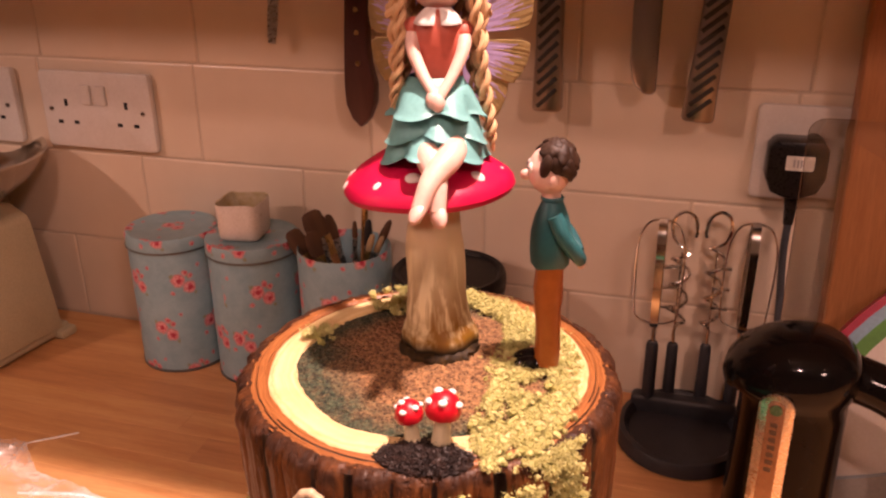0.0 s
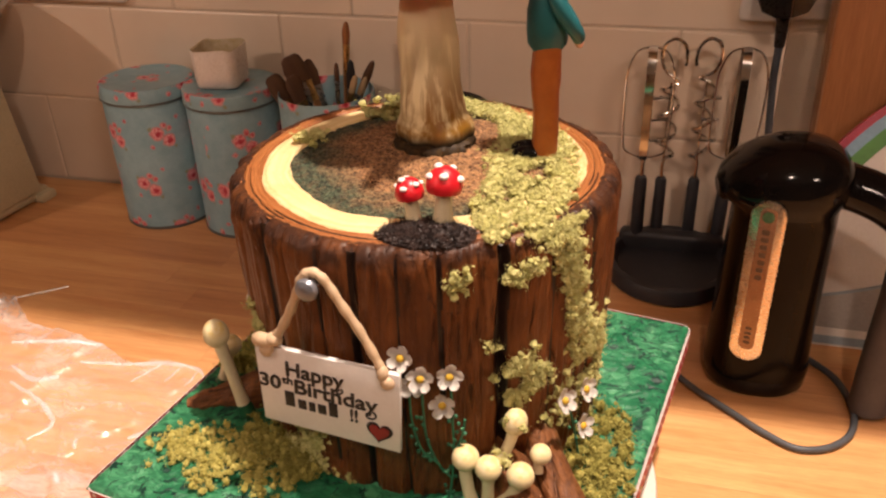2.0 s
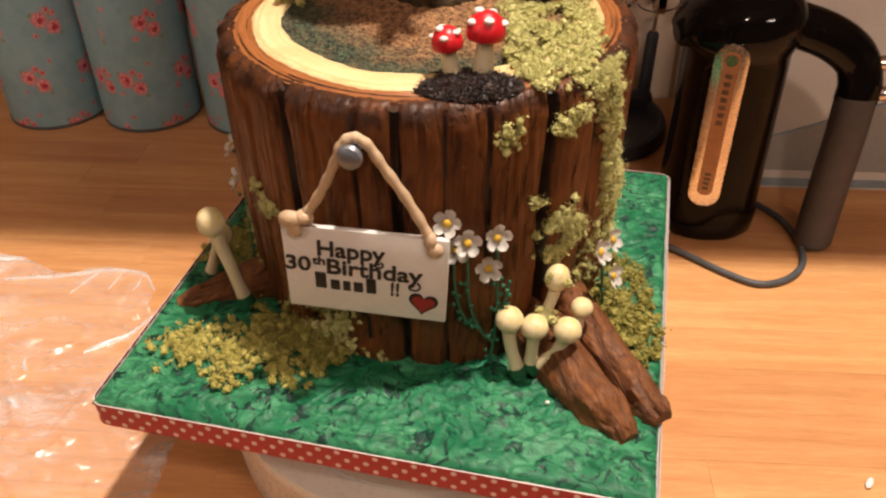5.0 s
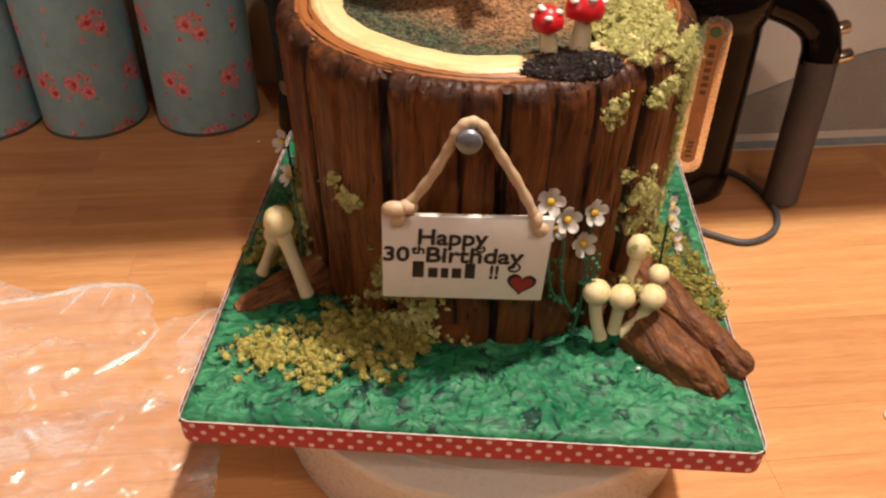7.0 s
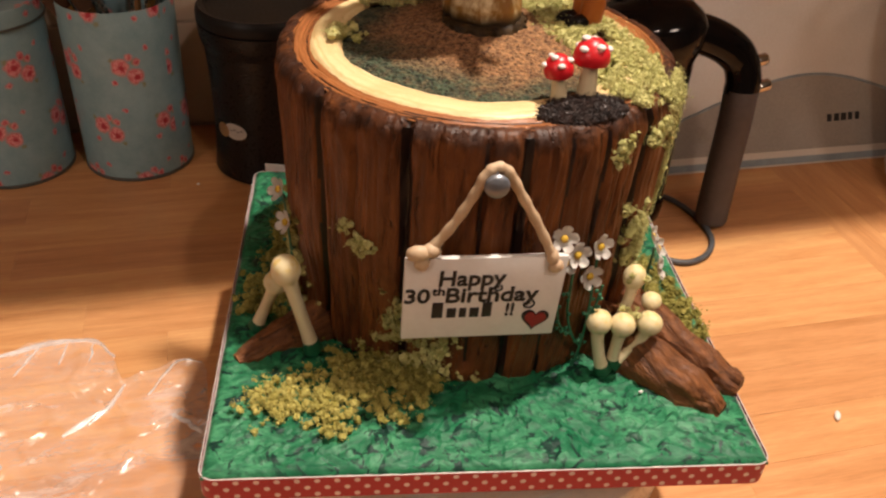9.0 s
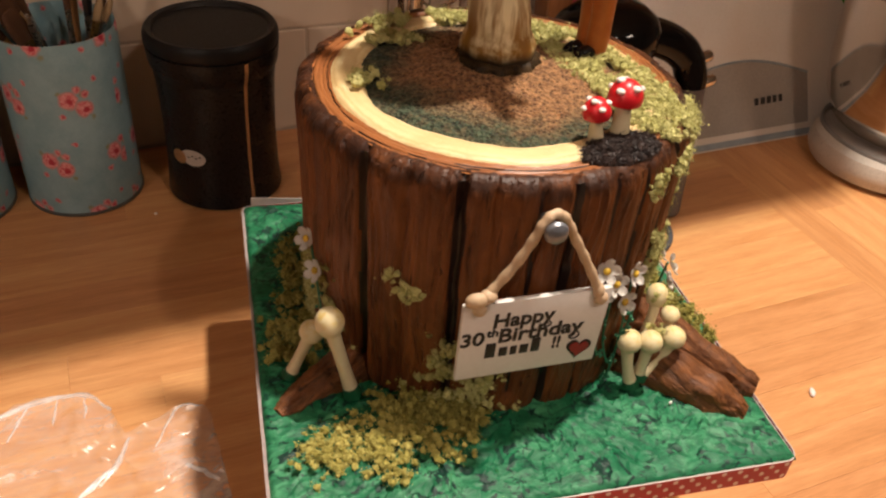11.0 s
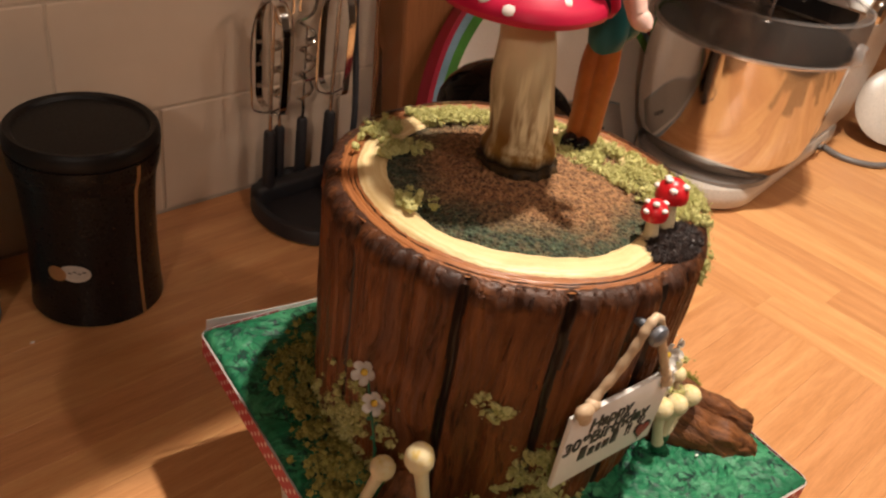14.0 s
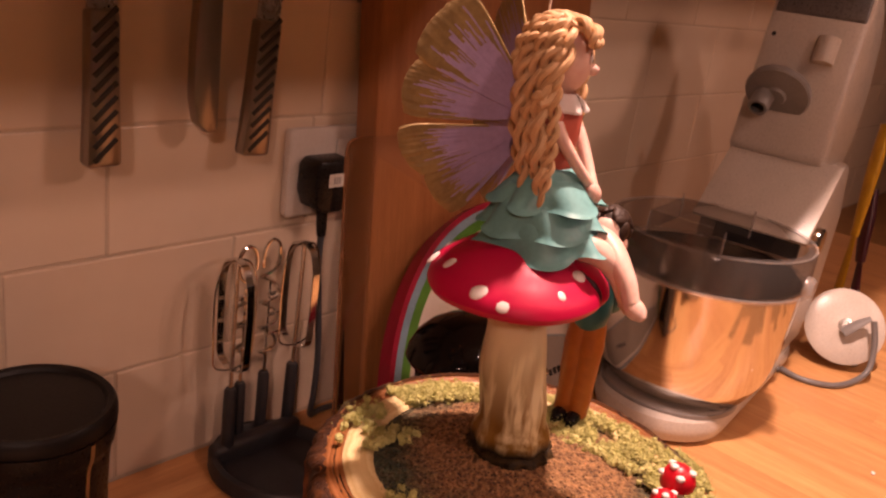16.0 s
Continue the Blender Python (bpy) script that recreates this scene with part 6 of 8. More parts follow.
for k in range(4):
    shade_cabinet(-2.1 + 0.6 * k, -1.5 + 0.6 * k)
for k in range(4, 7):
    shade_cabinet(-2.1 + 0.6 * k, -1.5 + 0.6 * k, 0.358, 0.68)

# ---- figures, sign, flowers, mushrooms, moss ----
skin = surface("sugar_skin", (0.76, 0.50, 0.42), (0.72, 0.45, 0.37), rough=0.42, scale=60, bump=0.03, sss=0.1)
coral = surface("coral_icing", (0.58, 0.13, 0.085), (0.53, 0.11, 0.07), rough=0.45, scale=50, bump=0.05)
aqua = surface("aqua_icing", (0.145, 0.405, 0.405), (0.122, 0.355, 0.355), rough=0.45, scale=40, bump=0.05)
fair_hair = surface("fair_hair", (0.66, 0.415, 0.225), (0.58, 0.345, 0.170), rough=0.5, scale=90, bump=0.1, spec=0.3)
violet = surface("violet_wing", (0.38, 0.285, 0.48), (0.33, 0.245, 0.42), rough=0.5, scale=45, bump=0.1)
gilt = surface("gilt_wing", (0.40, 0.27, 0.11), (0.30, 0.20, 0.085), rough=0.38, scale=120, metal=0.4, bump=0.2)
eye_dark = surface("eye_dark", (0.02, 0.015, 0.02), rough=0.3)


def rope(bm, pts, r, mat, twists=None, seg=7):
    """Two strands wound round each other along a curve."""
    line = smooth_line(pts, 7)
    n = len(line)
    length = sum((b - a).length for a, b in zip(line, line[1:]))
    twists = twists or length / (r * 4.6)
    up = None
    frames = []
    for i, p in enumerate(line):
        d = (line[min(i + 1, n - 1)] - line[max(i - 1, 0)]).normalized()
        up = d.orthogonal().normalized() if up is None else (up - d * up.dot(d)).normalized()
        frames.append((p, up.copy(), d.cross(up)))
    fine = []
    steps = max(int(twists * 14), n)
    for k in range(steps + 1):
        f = k / steps * (n - 1)
        i = min(int(f), n - 2)
        u = f - i
        fine.append(tuple(a.lerp(b, u) for a, b in zip(frames[i], frames[i + 1])))
    for phase in (0, math.pi):
        path, rad = [], []
        for k, (p, a, b) in enumerate(fine):
            w = 2 * math.pi * twists * k / steps + phase
            taper = 1 - 0.8 * max(0, (k / steps - 0.82) / 0.18) ** 1.5
            path.append(p + (a * math.cos(w) + b * math.sin(w)) * r * 0.58 * taper)
            rad.append(r * 0.50 * taper)
        add_tube(bm, path, rad, seg, mat)


def fairy():
    mats = [skin, coral, aqua, fair_hair, violet, gilt, spot_white, eye_dark]
    bm = bmesh.new()
    # body, collar, head
    add_lathe(bm, [(0, 0.024), (0.0118, 0.026), (0.0120, 0.036), (0.0125, 0.044), (0.0132, 0.056), (0.0128, 0.066), (0.0085, 0.0725), (0.004, 0.075), (0, 0.075)], 32, Matrix.Translation((0, 0.006, 0)) @ Matrix.Shear('XY', 4, (0, -0.20)) @ Matrix.Diagonal((0.96, 0.78, 1, 1)), 1)
    for s in (-1, 1):
        add_blob(bm, (s * 0.0120, -0.0075, 0.0650 - 0.001 * s), (0.0048, 0.0052, 0.0056), 1)
        # one half of the collar, lying round the neck and parted in front
        flap = []
        for side in (0, 1):
            for i in range(5):
                f = (i if not side else 4 - i) / 4
                line = []
                for j in range(17):
                    g = j / 16
                    a = radians(-90 + s * (9 + 150 * g))
                    reach = 0.0052 + (0.0082 if g < 0.3 else 0.0068) * f * min(1, 0.62 + 2.2 * g)
                    line.append(bm.verts.new((reach * math.cos(a), reach * 0.90 * math.sin(a) - 0.0085, 0.0760 - 0.0066 * f ** 1.3 - 0.0012 * side)))
                flap.append(line)
        for p, q in zip(flap, flap[1:] + flap[:1]):
            for j in range(16):
                f = bm.faces.new([p[j], p[j + 1], q[j + 1], q[j]])
                f.material_index = 6
        arm = [(s * 0.0122, -0.0085, 0.0635 - 0.001 * s), (s * 0.0120, -0.0125, 0.055), (s * 0.0070, -0.0178, 0.0425), (s * 0.0012, -0.0222, 0.0325)]
        add_tube(bm, smooth_line(arm, 5), [0.0038, 0.0038, 0.0037, 0.0036, 0.0035, 0.0034, 0.0033, 0.0032, 0.0031, 0.0030, 0.0029, 0.0028, 0.0027, 0.0027, 0.0027, 0.0027], 12, 0)
        add_blob(bm, (-0.0012 + s * 0.0011, -0.0232 - 0.0005 * s, 0.0302 - 0.0006 * s), (0.0036, 0.0029, 0.0046), 0)
    legs = (([(-0.006, -0.015, 0.006), (-0.004, -0.026, 0.0045), (-0.0005, -0.0345, -0.004), (0.0000, -0.0415, -0.0165)], (0.0012, -0.0455, -0.0200)),
            ([(0.007, -0.015, 0.008), (0.006, -0.028, 0.0062), (-0.003, -0.038, -0.002), (-0.0085, -0.0455, -0.0135)], (-0.0105, -0.050, -0.0165)))
    for line, foot in legs:
        add_tube(bm, smooth_line(line, 6), [0.0066, 0.0067, 0.0067, 0.0067, 0.0067, 0.0066, 0.0065, 0.0064, 0.0062, 0.0060, 0.0057, 0.0054, 0.0052, 0.0049, 0.0046, 0.0044, 0.0042, 0.0040, 0.0039], 16, 0)
        a, b = Vector(line[-1]), Vector(foot)
        add_tube(bm, [a - (b - a) * 0.3, a.lerp(b, 0.4), b, b + (b - a) * 0.45], [0.0040, 0.0046, 0.0040, 0.0018], 12, 0, 0.75)
    add_tube(bm, [(0, -0.007, 0.070), (0, -0.004, 0.080)], 0.0048, 14, 0)
    hx, hy, hz = 0.0, -0.003, 0.0900
    glance = Matrix.Translation((hx, hy, 0)) @ Matrix.Rotation(radians(24), 4, "Z") @ Matrix.Translation((-hx, -hy, 0))
    add_blob(bm, (hx, hy, hz), (0.0145, 0.0142, 0.0165), 0, 28, 18)
    add_blob(bm, (hx, hy - 0.0145, hz - 0.003), (0.0026, 0.0034, 0.0026), 0, 16, 10, glance)
    for s in (-1, 1):
        add_blob(bm, (hx + s * 0.0062, hy - 0.0124, hz + 0.0022), (0.0024, 0.0010, 0.0028), 6, 16, 10, glance)
        add_blob(bm, (hx + s * 0.0060, hy - 0.0131, hz + 0.0018), (0.0016, 0.0006, 0.0020), 7, 16, 10, glance)
    # hair: ropes fanned from the crown, long braids at the sides and back
    crown = Vector((hx, hy + 0.001, hz + 0.0165))
    falls = (0, -0.064, -0.050, -0.066, -0.048, -0.062, -0.052, -0.068, -0.052, -0.074, -0.056, -0.070, 0)
    for k, drop in enumerate(falls):
        if not drop:
            drop = -0.022
        a = radians(-24 + 228 * k / 12)
        c, s = math.cos(a), math.sin(a)
        R = 0.0160 + 0.0012 * (k % 2)
        out = 0.0235 if k in (0, 12) else 0.0205 if k in (1, 11) else 0.0180 + 0.0022 * (k % 2)
        low = max(s, -0.1)
        pts = [crown + Vector((c * 0.003, s * 0.003, 0)), Vector((hx + c * R * 0.75, hy + s * R * 0.75, hz + 0.0125)), Vector((hx + c * R * 1.04, hy + s * R * 1.04, hz + 0.001)), Vector((hx + c * out, hy + low * out * 0.85, hz - 0.018)), Vector((hx + c * out, hy + low * out * 0.72, hz + drop * 0.65)), Vector((hx + c * out * 1.02, hy + low * out * 0.66, hz + drop))]
        rope(bm, pts, 0.0040 if k in (0, 12) else 0.0035 + 0.0003 * (k % 3), 3)
    for k in range(7):
        a = radians(-130 + 14 * k)
        c, s = math.cos(a), math.sin(a)
        pts = [crown + Vector((0.004 * (k - 3) / 3, 0.004, 0.0005)), Vector((hx + c * 0.010 + 0.002 * (k - 3), hy + s * 0.0105, hz + 0.0150)), Vector((hx + c * 0.0160 + 0.0013 * (k - 3), hy + s * 0.0160, hz + 0.0070))]
        rope(bm, [glance @ q for q in pts], 0.0032, 3)
    add_blob(bm, (hx, hy + 0.003, hz + 0.005), (0.0150, 0.0138, 0.0135), 3, 24, 14)
    add_tube(bm, [(0.0, 0.006, 0.10), (0.0, 0.006, 0.140)], 0.0005, 6, 6)
    # she leans back a little
    for v in bm.verts:
        if v.co.z > 0.03:
            v.co.z = 0.03 + min(v.co.z - 0.03, 0.04) * 0.87 + max(v.co.z - 0.07, 0)
        v.co.y += 0.20 * min(max(v.co.z + 0.004, 0), 0.066)
    # skirt in four ruffled tiers, higher in front where the knees lift it
    tiers = ((0.0385, 0.0295, 0.0128, 0.0168, 0.0160, 0.0050, 0.0012, 0.003), (0.0345, 0.0195, 0.0155, 0.0228, 0.0250, 0.0040, 0.0030, 0.004), (0.0240, 0.0065, 0.0195, 0.0250, 0.0278, 0.0050, 0.0030, 0.007), (0.0160, -0.0035, 0.0210, 0.0258, 0.0310, 0.0030, 0.0026, 0.009))
    for k, (z1, z0, r1, rx, ry, cy, frill, rise) in enumerate(tiers):
        rings = []
        for side in (0, 1):
            for i in range(15):
                f = i / 14 if not side else 1 - i / 14
                ring = []
                for j in range(120):
                    a = 2 * math.pi * j / 120
                    w = 6 * a + 2.1 * k + 0.9 * math.sin(2 * a + 1.3 * k)
                    wave = math.sin(w) + 0.18 * math.sin(2 * w + 1.1)
                    spread = f ** 0.7
                    flick = 0.0012 * max(0, (f - 0.8) / 0.2) ** 2
                    swell = frill * wave * f ** 1.4 + flick - side * 0.0014
                    front = max(0, -math.sin(a)) ** 1.6
                    z = z1 + (z0 + rise * front - z1) * f + 0.42 * frill * math.cos(w + 0.9) * f ** 1.5
                    qx = r1 + (rx - r1) * spread + swell
                    qy = r1 * 0.86 + (ry - r1 * 0.86) * spread + swell
                    ring.append(bm.verts.new((qx * math.cos(a) - 0.0015, qy * math.sin(a) + cy, z)))
                rings.append(ring)
        for p, q in zip(rings, rings[1:]):
            for j in range(120):
                f = bm.faces.new([p[j], q[j], q[(j + 1) % 120], p[(j + 1) % 120]])
                f.material_index = 2
    # two long braids in front of the shoulders
    rope(bm, [(-0.0165, 0.006, 0.094), (-0.0182, 0.004, 0.074), (-0.0190, 0.001, 0.048), (-0.0232, 0.000, 0.0235)], 0.0031, 3)
    rope(bm, [(0.0160, 0.006, 0.094), (0.0172, 0.004, 0.074), (0.0208, 0.003, 0.047), (0.0247, 0.004, 0.0195), (0.0272, 0.004, 0.000)], 0.0033, 3)
    rope(bm, [(0.0165, 0.010, 0.090), (0.0185, 0.010, 0.066), (0.0200, 0.010, 0.044), (0.0218, 0.009, 0.0200)], 0.0029, 3)
    # wings: blunt lobes fanned in a local plane, brushed with gilt from their ends, swung back and out
    fan = [((0.002, 0.060), (0.060, 0.104), 0.0195), ((0.003, 0.058), (0.0720, 0.068), 0.0145), ((0.004, 0.050), (0.0680, 0.032), 0.0135), ((0.004, 0.046), (0.048, 0.0105), 0.0150)]
    for s in (-1, 1):
        swing = pose(s * 0.003, 0.018, 0, 0, 0, 0) @ Matrix.Rotation(s * radians(46 if s > 0 else 52), 4, "Z")
        for k, (root, tip, half) in enumerate(fan):
            d = Vector((tip[0] - root[0], 0, tip[1] - root[1]))
            length = d.length * (0.96 if s > 0 else 0.82)
            d.normalize()
            across = Vector((-d.z, 0, d.x))
            sheets = []
            for face in (-1, 1):
                sheet = []
                for i in range(29):
                    f = i / 28
                    wide = half * (0.10 + 0.90 * f ** 0.80) * (1 - 0.14 * max(0, (f - 0.80) / 0.20) ** 2)
                    line = []
                    for j in range(49):
                        u = j / 24 - 1
                        ragged = 0.022 * noise.noise(Vector((u * 6, k * 3 + s, 1))) + 0.018 * noise.noise(Vector((u * 15, k * 3 + s, 5)))
                        p = Vector((root[0], 0, root[1])) + d * f * length * (1 - 0.07 * abs(u) ** 2.2 + (0.06 * u if k == 2 else 0) + 0.5 * ragged * f) + across * u * wide
                        rib = 0.0003 * noise.noise(Vector((u * 11, f * 1.5, k))) * f
                        p.y = 0.0007 * k + face * (0.0007 + rib) * (0.25 if abs(u) == 1 or i == 28 else 1)
                        line.append(bm.verts.new(swing @ Vector((s * p.x, p.y, p.z))))
                    sheet.append(line)
                sheets.append(sheet)
                for i in range(28):
                    for j in range(48):
                        f = bm.faces.new([sheet[i][j], sheet[i + 1][j], sheet[i + 1][j + 1], sheet[i][j + 1]])
                        u, q = (j + 0.5) / 24 - 1, (i + 0.5) / 28
                        stroke = 0.74 + 0.34 * noise.noise(Vector((u * 6, k * 5 + s * 2, face))) + 0.34 * noise.noise(Vector((u * 19, k, 2))) - 0.12 * abs(u)
                        f.material_index = 5 if q > stroke or (u > 0.88 and q > 0.25) else 4
            lo, hi = sheets
            rim = lambda sh: [r[0] for r in sh] + sh[-1][1:] + [r[-1] for r in sh[-2::-1]]
            for (a0, a1), (b0, b1) in zip(zip(rim(lo), rim(lo)[1:]), zip(rim(hi), rim(hi)[1:])):
                f = bm.faces.new([a0, a1, b1, b0])
                f.material_index = 5
    bmesh.ops.recalc_face_normals(bm, faces=bm.faces)
    ob = mesh_object("fairy_figurine", bm, mats)
    ob.matrix_world = pose(-0.122, 0.389, 0.3765, 0, 0, 16)
    tagged(ob, "sugar fairy figurine with violet wings seated on the toadstool", "figurine")


fairy()
teal = surface("teal_icing", (0.012, 0.115, 0.125), (0.010, 0.09, 0.10), rough=0.45, scale=60, bump=0.08)
orange_icing = surface("orange_icing", (0.42, 0.115, 0.016), (0.33, 0.082, 0.010), rough=0.42, scale=70, bump=0.3, fine=160, depth=0.0016)
brown_hair = surface("brown_hair", (0.040, 0.019, 0.010), (0.026, 0.012, 0.007), spec=0.3, rough=0.55, scale=90, bump=0.2)


def boy():
    mats = [skin, teal, orange_icing, brown_hair, black_gloss, spot_white, eye_dark]
    bm = bmesh.new()
    for s in (-1, 1):
        add_tube(bm, smooth_line([(s * 0.0036, 0.000, 0.0), (s * 0.0040, 0.0006, 0.018), (s * 0.0042, -0.0004, 0.040), (s * 0.0036, 0.0004, 0.060)], 6), [0.0064, 0.0069, 0.0071, 0.0072, 0.0072, 0.0071, 0.007, 0.007, 0.007, 0.0072, 0.0073, 0.0075, 0.0078, 0.008, 0.008, 0.0078, 0.0076, 0.0074, 0.007], 18, 2)
        add_blob(bm, (s * 0.0044, -0.0085, 0.0032), (0.0048, 0.0105, 0.0042), 4)
        arm = [(s * 0.0105, 0.001, 0.088), (s * 0.0125, 0.006, 0.078), (s * 0.0110, 0.013, 0.069), (s * 0.0060, 0.0165, 0.0635)]
        add_tube(bm, smooth_line(arm, 5), [0.0042, 0.0044, 0.0045, 0.0045, 0.0045, 0.0044, 0.0043, 0.0042, 0.0042, 0.0041, 0.004, 0.004, 0.0039, 0.0038, 0.0037, 0.0036], 14, 1)
        add_blob(bm, (s * 0.0035, 0.0170, 0.0612), (0.0030, 0.0028, 0.0034), 0)
    add_lathe(bm, [(0, 0.0555), (0.0080, 0.056), (0.0112, 0.060), (0.0122, 0.067), (0.0118, 0.076), (0.0098, 0.085), (0.0068, 0.0915), (0.0052, 0.0945), (0, 0.0945)], 32, Matrix.Diagonal((0.98, 0.95, 1, 1)), 1)
    add_tube(bm, [(0, 0.0, 0.090), (0, -0.001, 0.100)], 0.0052, 14, 0)
    add_tube(bm, [(0.0055 * math.cos(a * 0.5236), 0.0055 * math.sin(a * 0.5236), 0.0942) for a in range(12)], 0.0012, 8, 1, closed=True)
    hx, hy, hz = 0, -0.002, 0.1085
    add_blob(bm, (hx, hy, hz), (0.0108, 0.0118, 0.0122), 0, 26, 16)
    add_blob(bm, (hx, hy - 0.0128, hz - 0.0022), (0.0026, 0.0032, 0.0027), 0)
    for s in (-1, 1):
        add_blob(bm, (hx + s * 0.0108, hy + 0.0020, hz - 0.0030), (0.0016, 0.0028, 0.0034), 0)
        add_blob(bm, (hx + s * 0.0042, hy - 0.0106, hz + 0.0022), (0.0021, 0.0012, 0.0027), 5)
        add_blob(bm, (hx + s * 0.0041, hy - 0.0117, hz + 0.0020), (0.0010, 0.0006, 0.0015), 6)
    add_blob(bm, (hx, hy + 0.0035, hz + 0.0050), (0.0120, 0.0112, 0.0098), 3, 22, 14)
    r = random.Random(3)
    for k in range(30):
        a, e = r.uniform(-0.7, math.pi + 0.7), r.uniform(-0.25, 1.4)
        d = Vector((math.cos(a) * math.cos(e), math.sin(a) * math.cos(e), math.sin(e)))
        p = Vector((hx, hy + 0.003, hz + 0.0035)) + Vector((d.x * 0.0118, d.y * 0.0112, d.z * 0.0110))
        tw = Matrix.Rotation(r.uniform(0, 3.1), 4, d)
        add_blob(bm, (0, 0, 0), (0.0062, 0.0034, 0.0017), 3, 12, 8, Matrix.Translation(p) @ tw @ d.to_track_quat("Z", "Y").to_matrix().to_4x4())
    for v in bm.verts:
        v.co += Vector((0.0004 * noise.noise(v.co * 240), 0.0004 * noise.noise(v.co * 240 + Vector((9, 0, 0))), 0))
    bmesh.ops.recalc_face_normals(bm, faces=bm.faces)
    ob = mesh_object("boy_figurine", bm, mats)
    ob.matrix_world = pose(-0.0645, 0.3910, 0.2635, 0, 0, -76) @ Matrix.Diagonal((0.9, 0.9, 1, 1))
    tagged(ob, "sugar boy figurine in teal jumper and orange trousers", "figurine")


boy()
rope_icing = surface("rope_icing", (0.58, 0.42, 0.27), (0.50, 0.35, 0.21), rough=0.5, scale=120, bump=0.15)
heart_red = surface("heart_red", (0.30, 0.010, 0.016), rough=0.4)
nail_silver = surface("nail_silver", (0.26, 0.27, 0.30), (0.20, 0.21, 0.235), rough=0.38, metal=0.55, scale=90, bump=0.15)


def sign():
    m = Matrix.Translation((-0.1487, 0.2755, 0.1783)) @ pose(0, 0, 0, 0, 0, -5.2) @ pose(0, 0, 0, 90, 0, 0) @ pose(0, 0, 0, 0, 0, -1.8)
    t = thing("hanging_sign", m, "white icing plaque with black lettering hung from a rope", "sign")
    o = [(-0.0378, 0.0235), (0.0385, 0.0240), (0.0378, -0.0236), (-0.0370, -0.0236)]
    plaque = part("plaque", slab(o[::-1], -0.0018, 0.0012, None, 0.0006), white_icing, t, "white icing plaque")
    inv = m.inverted()

    def put(words, x, base, wide, tall):
        """Words centred on x over a baseline, drawn to a width and a capital's height."""
        bm = lettering(words, 0.0125)
        xs = [v.co.x for v in bm.verts]
        fit_x, fit_y = wide / (max(xs) - min(xs)), tall / (0.0125 * 0.73)
        bmesh.ops.transform(bm, matrix=Matrix.Translation((x, base, 0.0014)) @ Matrix.Diagonal((fit_x, fit_y, 1, 1)) @ Matrix.Translation((-(max(xs) + min(xs)) / 2, 0, 0)), verts=bm.verts)
        part("lettering", bm, ink, plaque, "black painted words", False)
    put("Happy", -0.0058, 0.0084, 0.0314, 0.0088)
    put("30", -0.0310, -0.0013, 0.0118, 0.0082)
    put("th", -0.0213, 0.0030, 0.0060, 0.0046)
    put("Birthday", 0.0047, -0.0015, 0.0445, 0.0088)
    for x, w, h in ((-0.0235, 0.0052, 0.0092), (-0.0163, 0.0044, 0.0056), (-0.0104, 0.0034, 0.0056), (-0.0054, 0.0044, 0.0056), (0.0006, 0.0046, 0.0086)):
        part("name_bar", box(x, x + w, -0.0108, -0.0108 + h, 0.0010, 0.0017, 0.0003), ink, plaque, "black painted bar")
    put("!!", 0.0140, -0.0104, 0.0040, 0.0078)

    def flourish(x, y, r):
        curl = [(x + r * (1 - 0.22 * k / 3) * math.cos(radians(60 - 38 * k)), y + 0.8 * r * (1 - 0.22 * k / 3) * math.sin(radians(60 - 38 * k)), 0.0014) for k in range(11)]
        part("flourish", tube(smooth_line(curl, 3), 0.00048, 6), ink, plaque, "black painted curl")
    flourish(0.0066, 0.0062, 0.0024)
    flourish(0.0225, -0.0040, 0.0036)

    def heart(scale, z0, z1):
        pts = []
        for i in range(40):
            a = 2 * math.pi * i / 40
            pts.append((scale * 16 * math.sin(a) ** 3, scale * (13 * math.cos(a) - 5 * math.cos(2 * a) - 2 * math.cos(3 * a) - math.cos(4 * a))))
        return slab(pts[::-1], z0, z1, Matrix.Translation((0.0272, -0.0131, 0)) @ pose(0, 0, 0, 0, 0, -6))
    part("heart_outline", heart(0.00043, 0.0010, 0.0016), ink, plaque, "black heart outline")
    part("heart", heart(0.00033, 0.0012, 0.0020), heart_red, plaque, "small red heart")

    def cord(pts, name, r):
        bm = bmesh.new()
        line = smooth_line([inv @ Vector(p) for p in pts], 8)
        n = len(line)
        add_tube(bm, line, [r * (1 + 0.10 * math.sin(i * 1.1)) for i in range(n)], 14)
        bmesh.ops.recalc_face_normals(bm, faces=bm.faces)
        return part(name, bm, rope_icing, t, "cream icing rope")
    cord([(-0.1775, 0.2770, 0.2050), (-0.1715, 0.2775, 0.2110), (-0.1640, 0.2755, 0.2235), (-0.1575, 0.2740, 0.2370), (-0.1535, 0.2735, 0.2465), (-0.1485, 0.2735, 0.2500), (-0.1430, 0.2735, 0.2465), (-0.1370, 0.2735, 0.2360), (-0.1290, 0.2735, 0.2225), (-0.1215, 0.2725, 0.2085), (-0.1170, 0.2715, 0.1985)], "rope", 0.0023)
    for p, s in (((-0.1800, 0.2765, 0.2065), (0.0060, 0.0036, 0.0040)), ((-0.1740, 0.2768, 0.2075), (0.0044, 0.0036, 0.0036)), ((-0.1785, 0.2762, 0.2015), (0.0036, 0.0030, 0.0042)), ((-0.1180, 0.2712, 0.2010), (0.0030, 0.0030, 0.0042)), ((-0.1158, 0.2708, 0.1960), (0.0036, 0.0028, 0.0036))):
        bm = bmesh.new()
        add_blob(bm, inv @ Vector(p), (s[0], s[2], s[1]), 0, 14, 10)
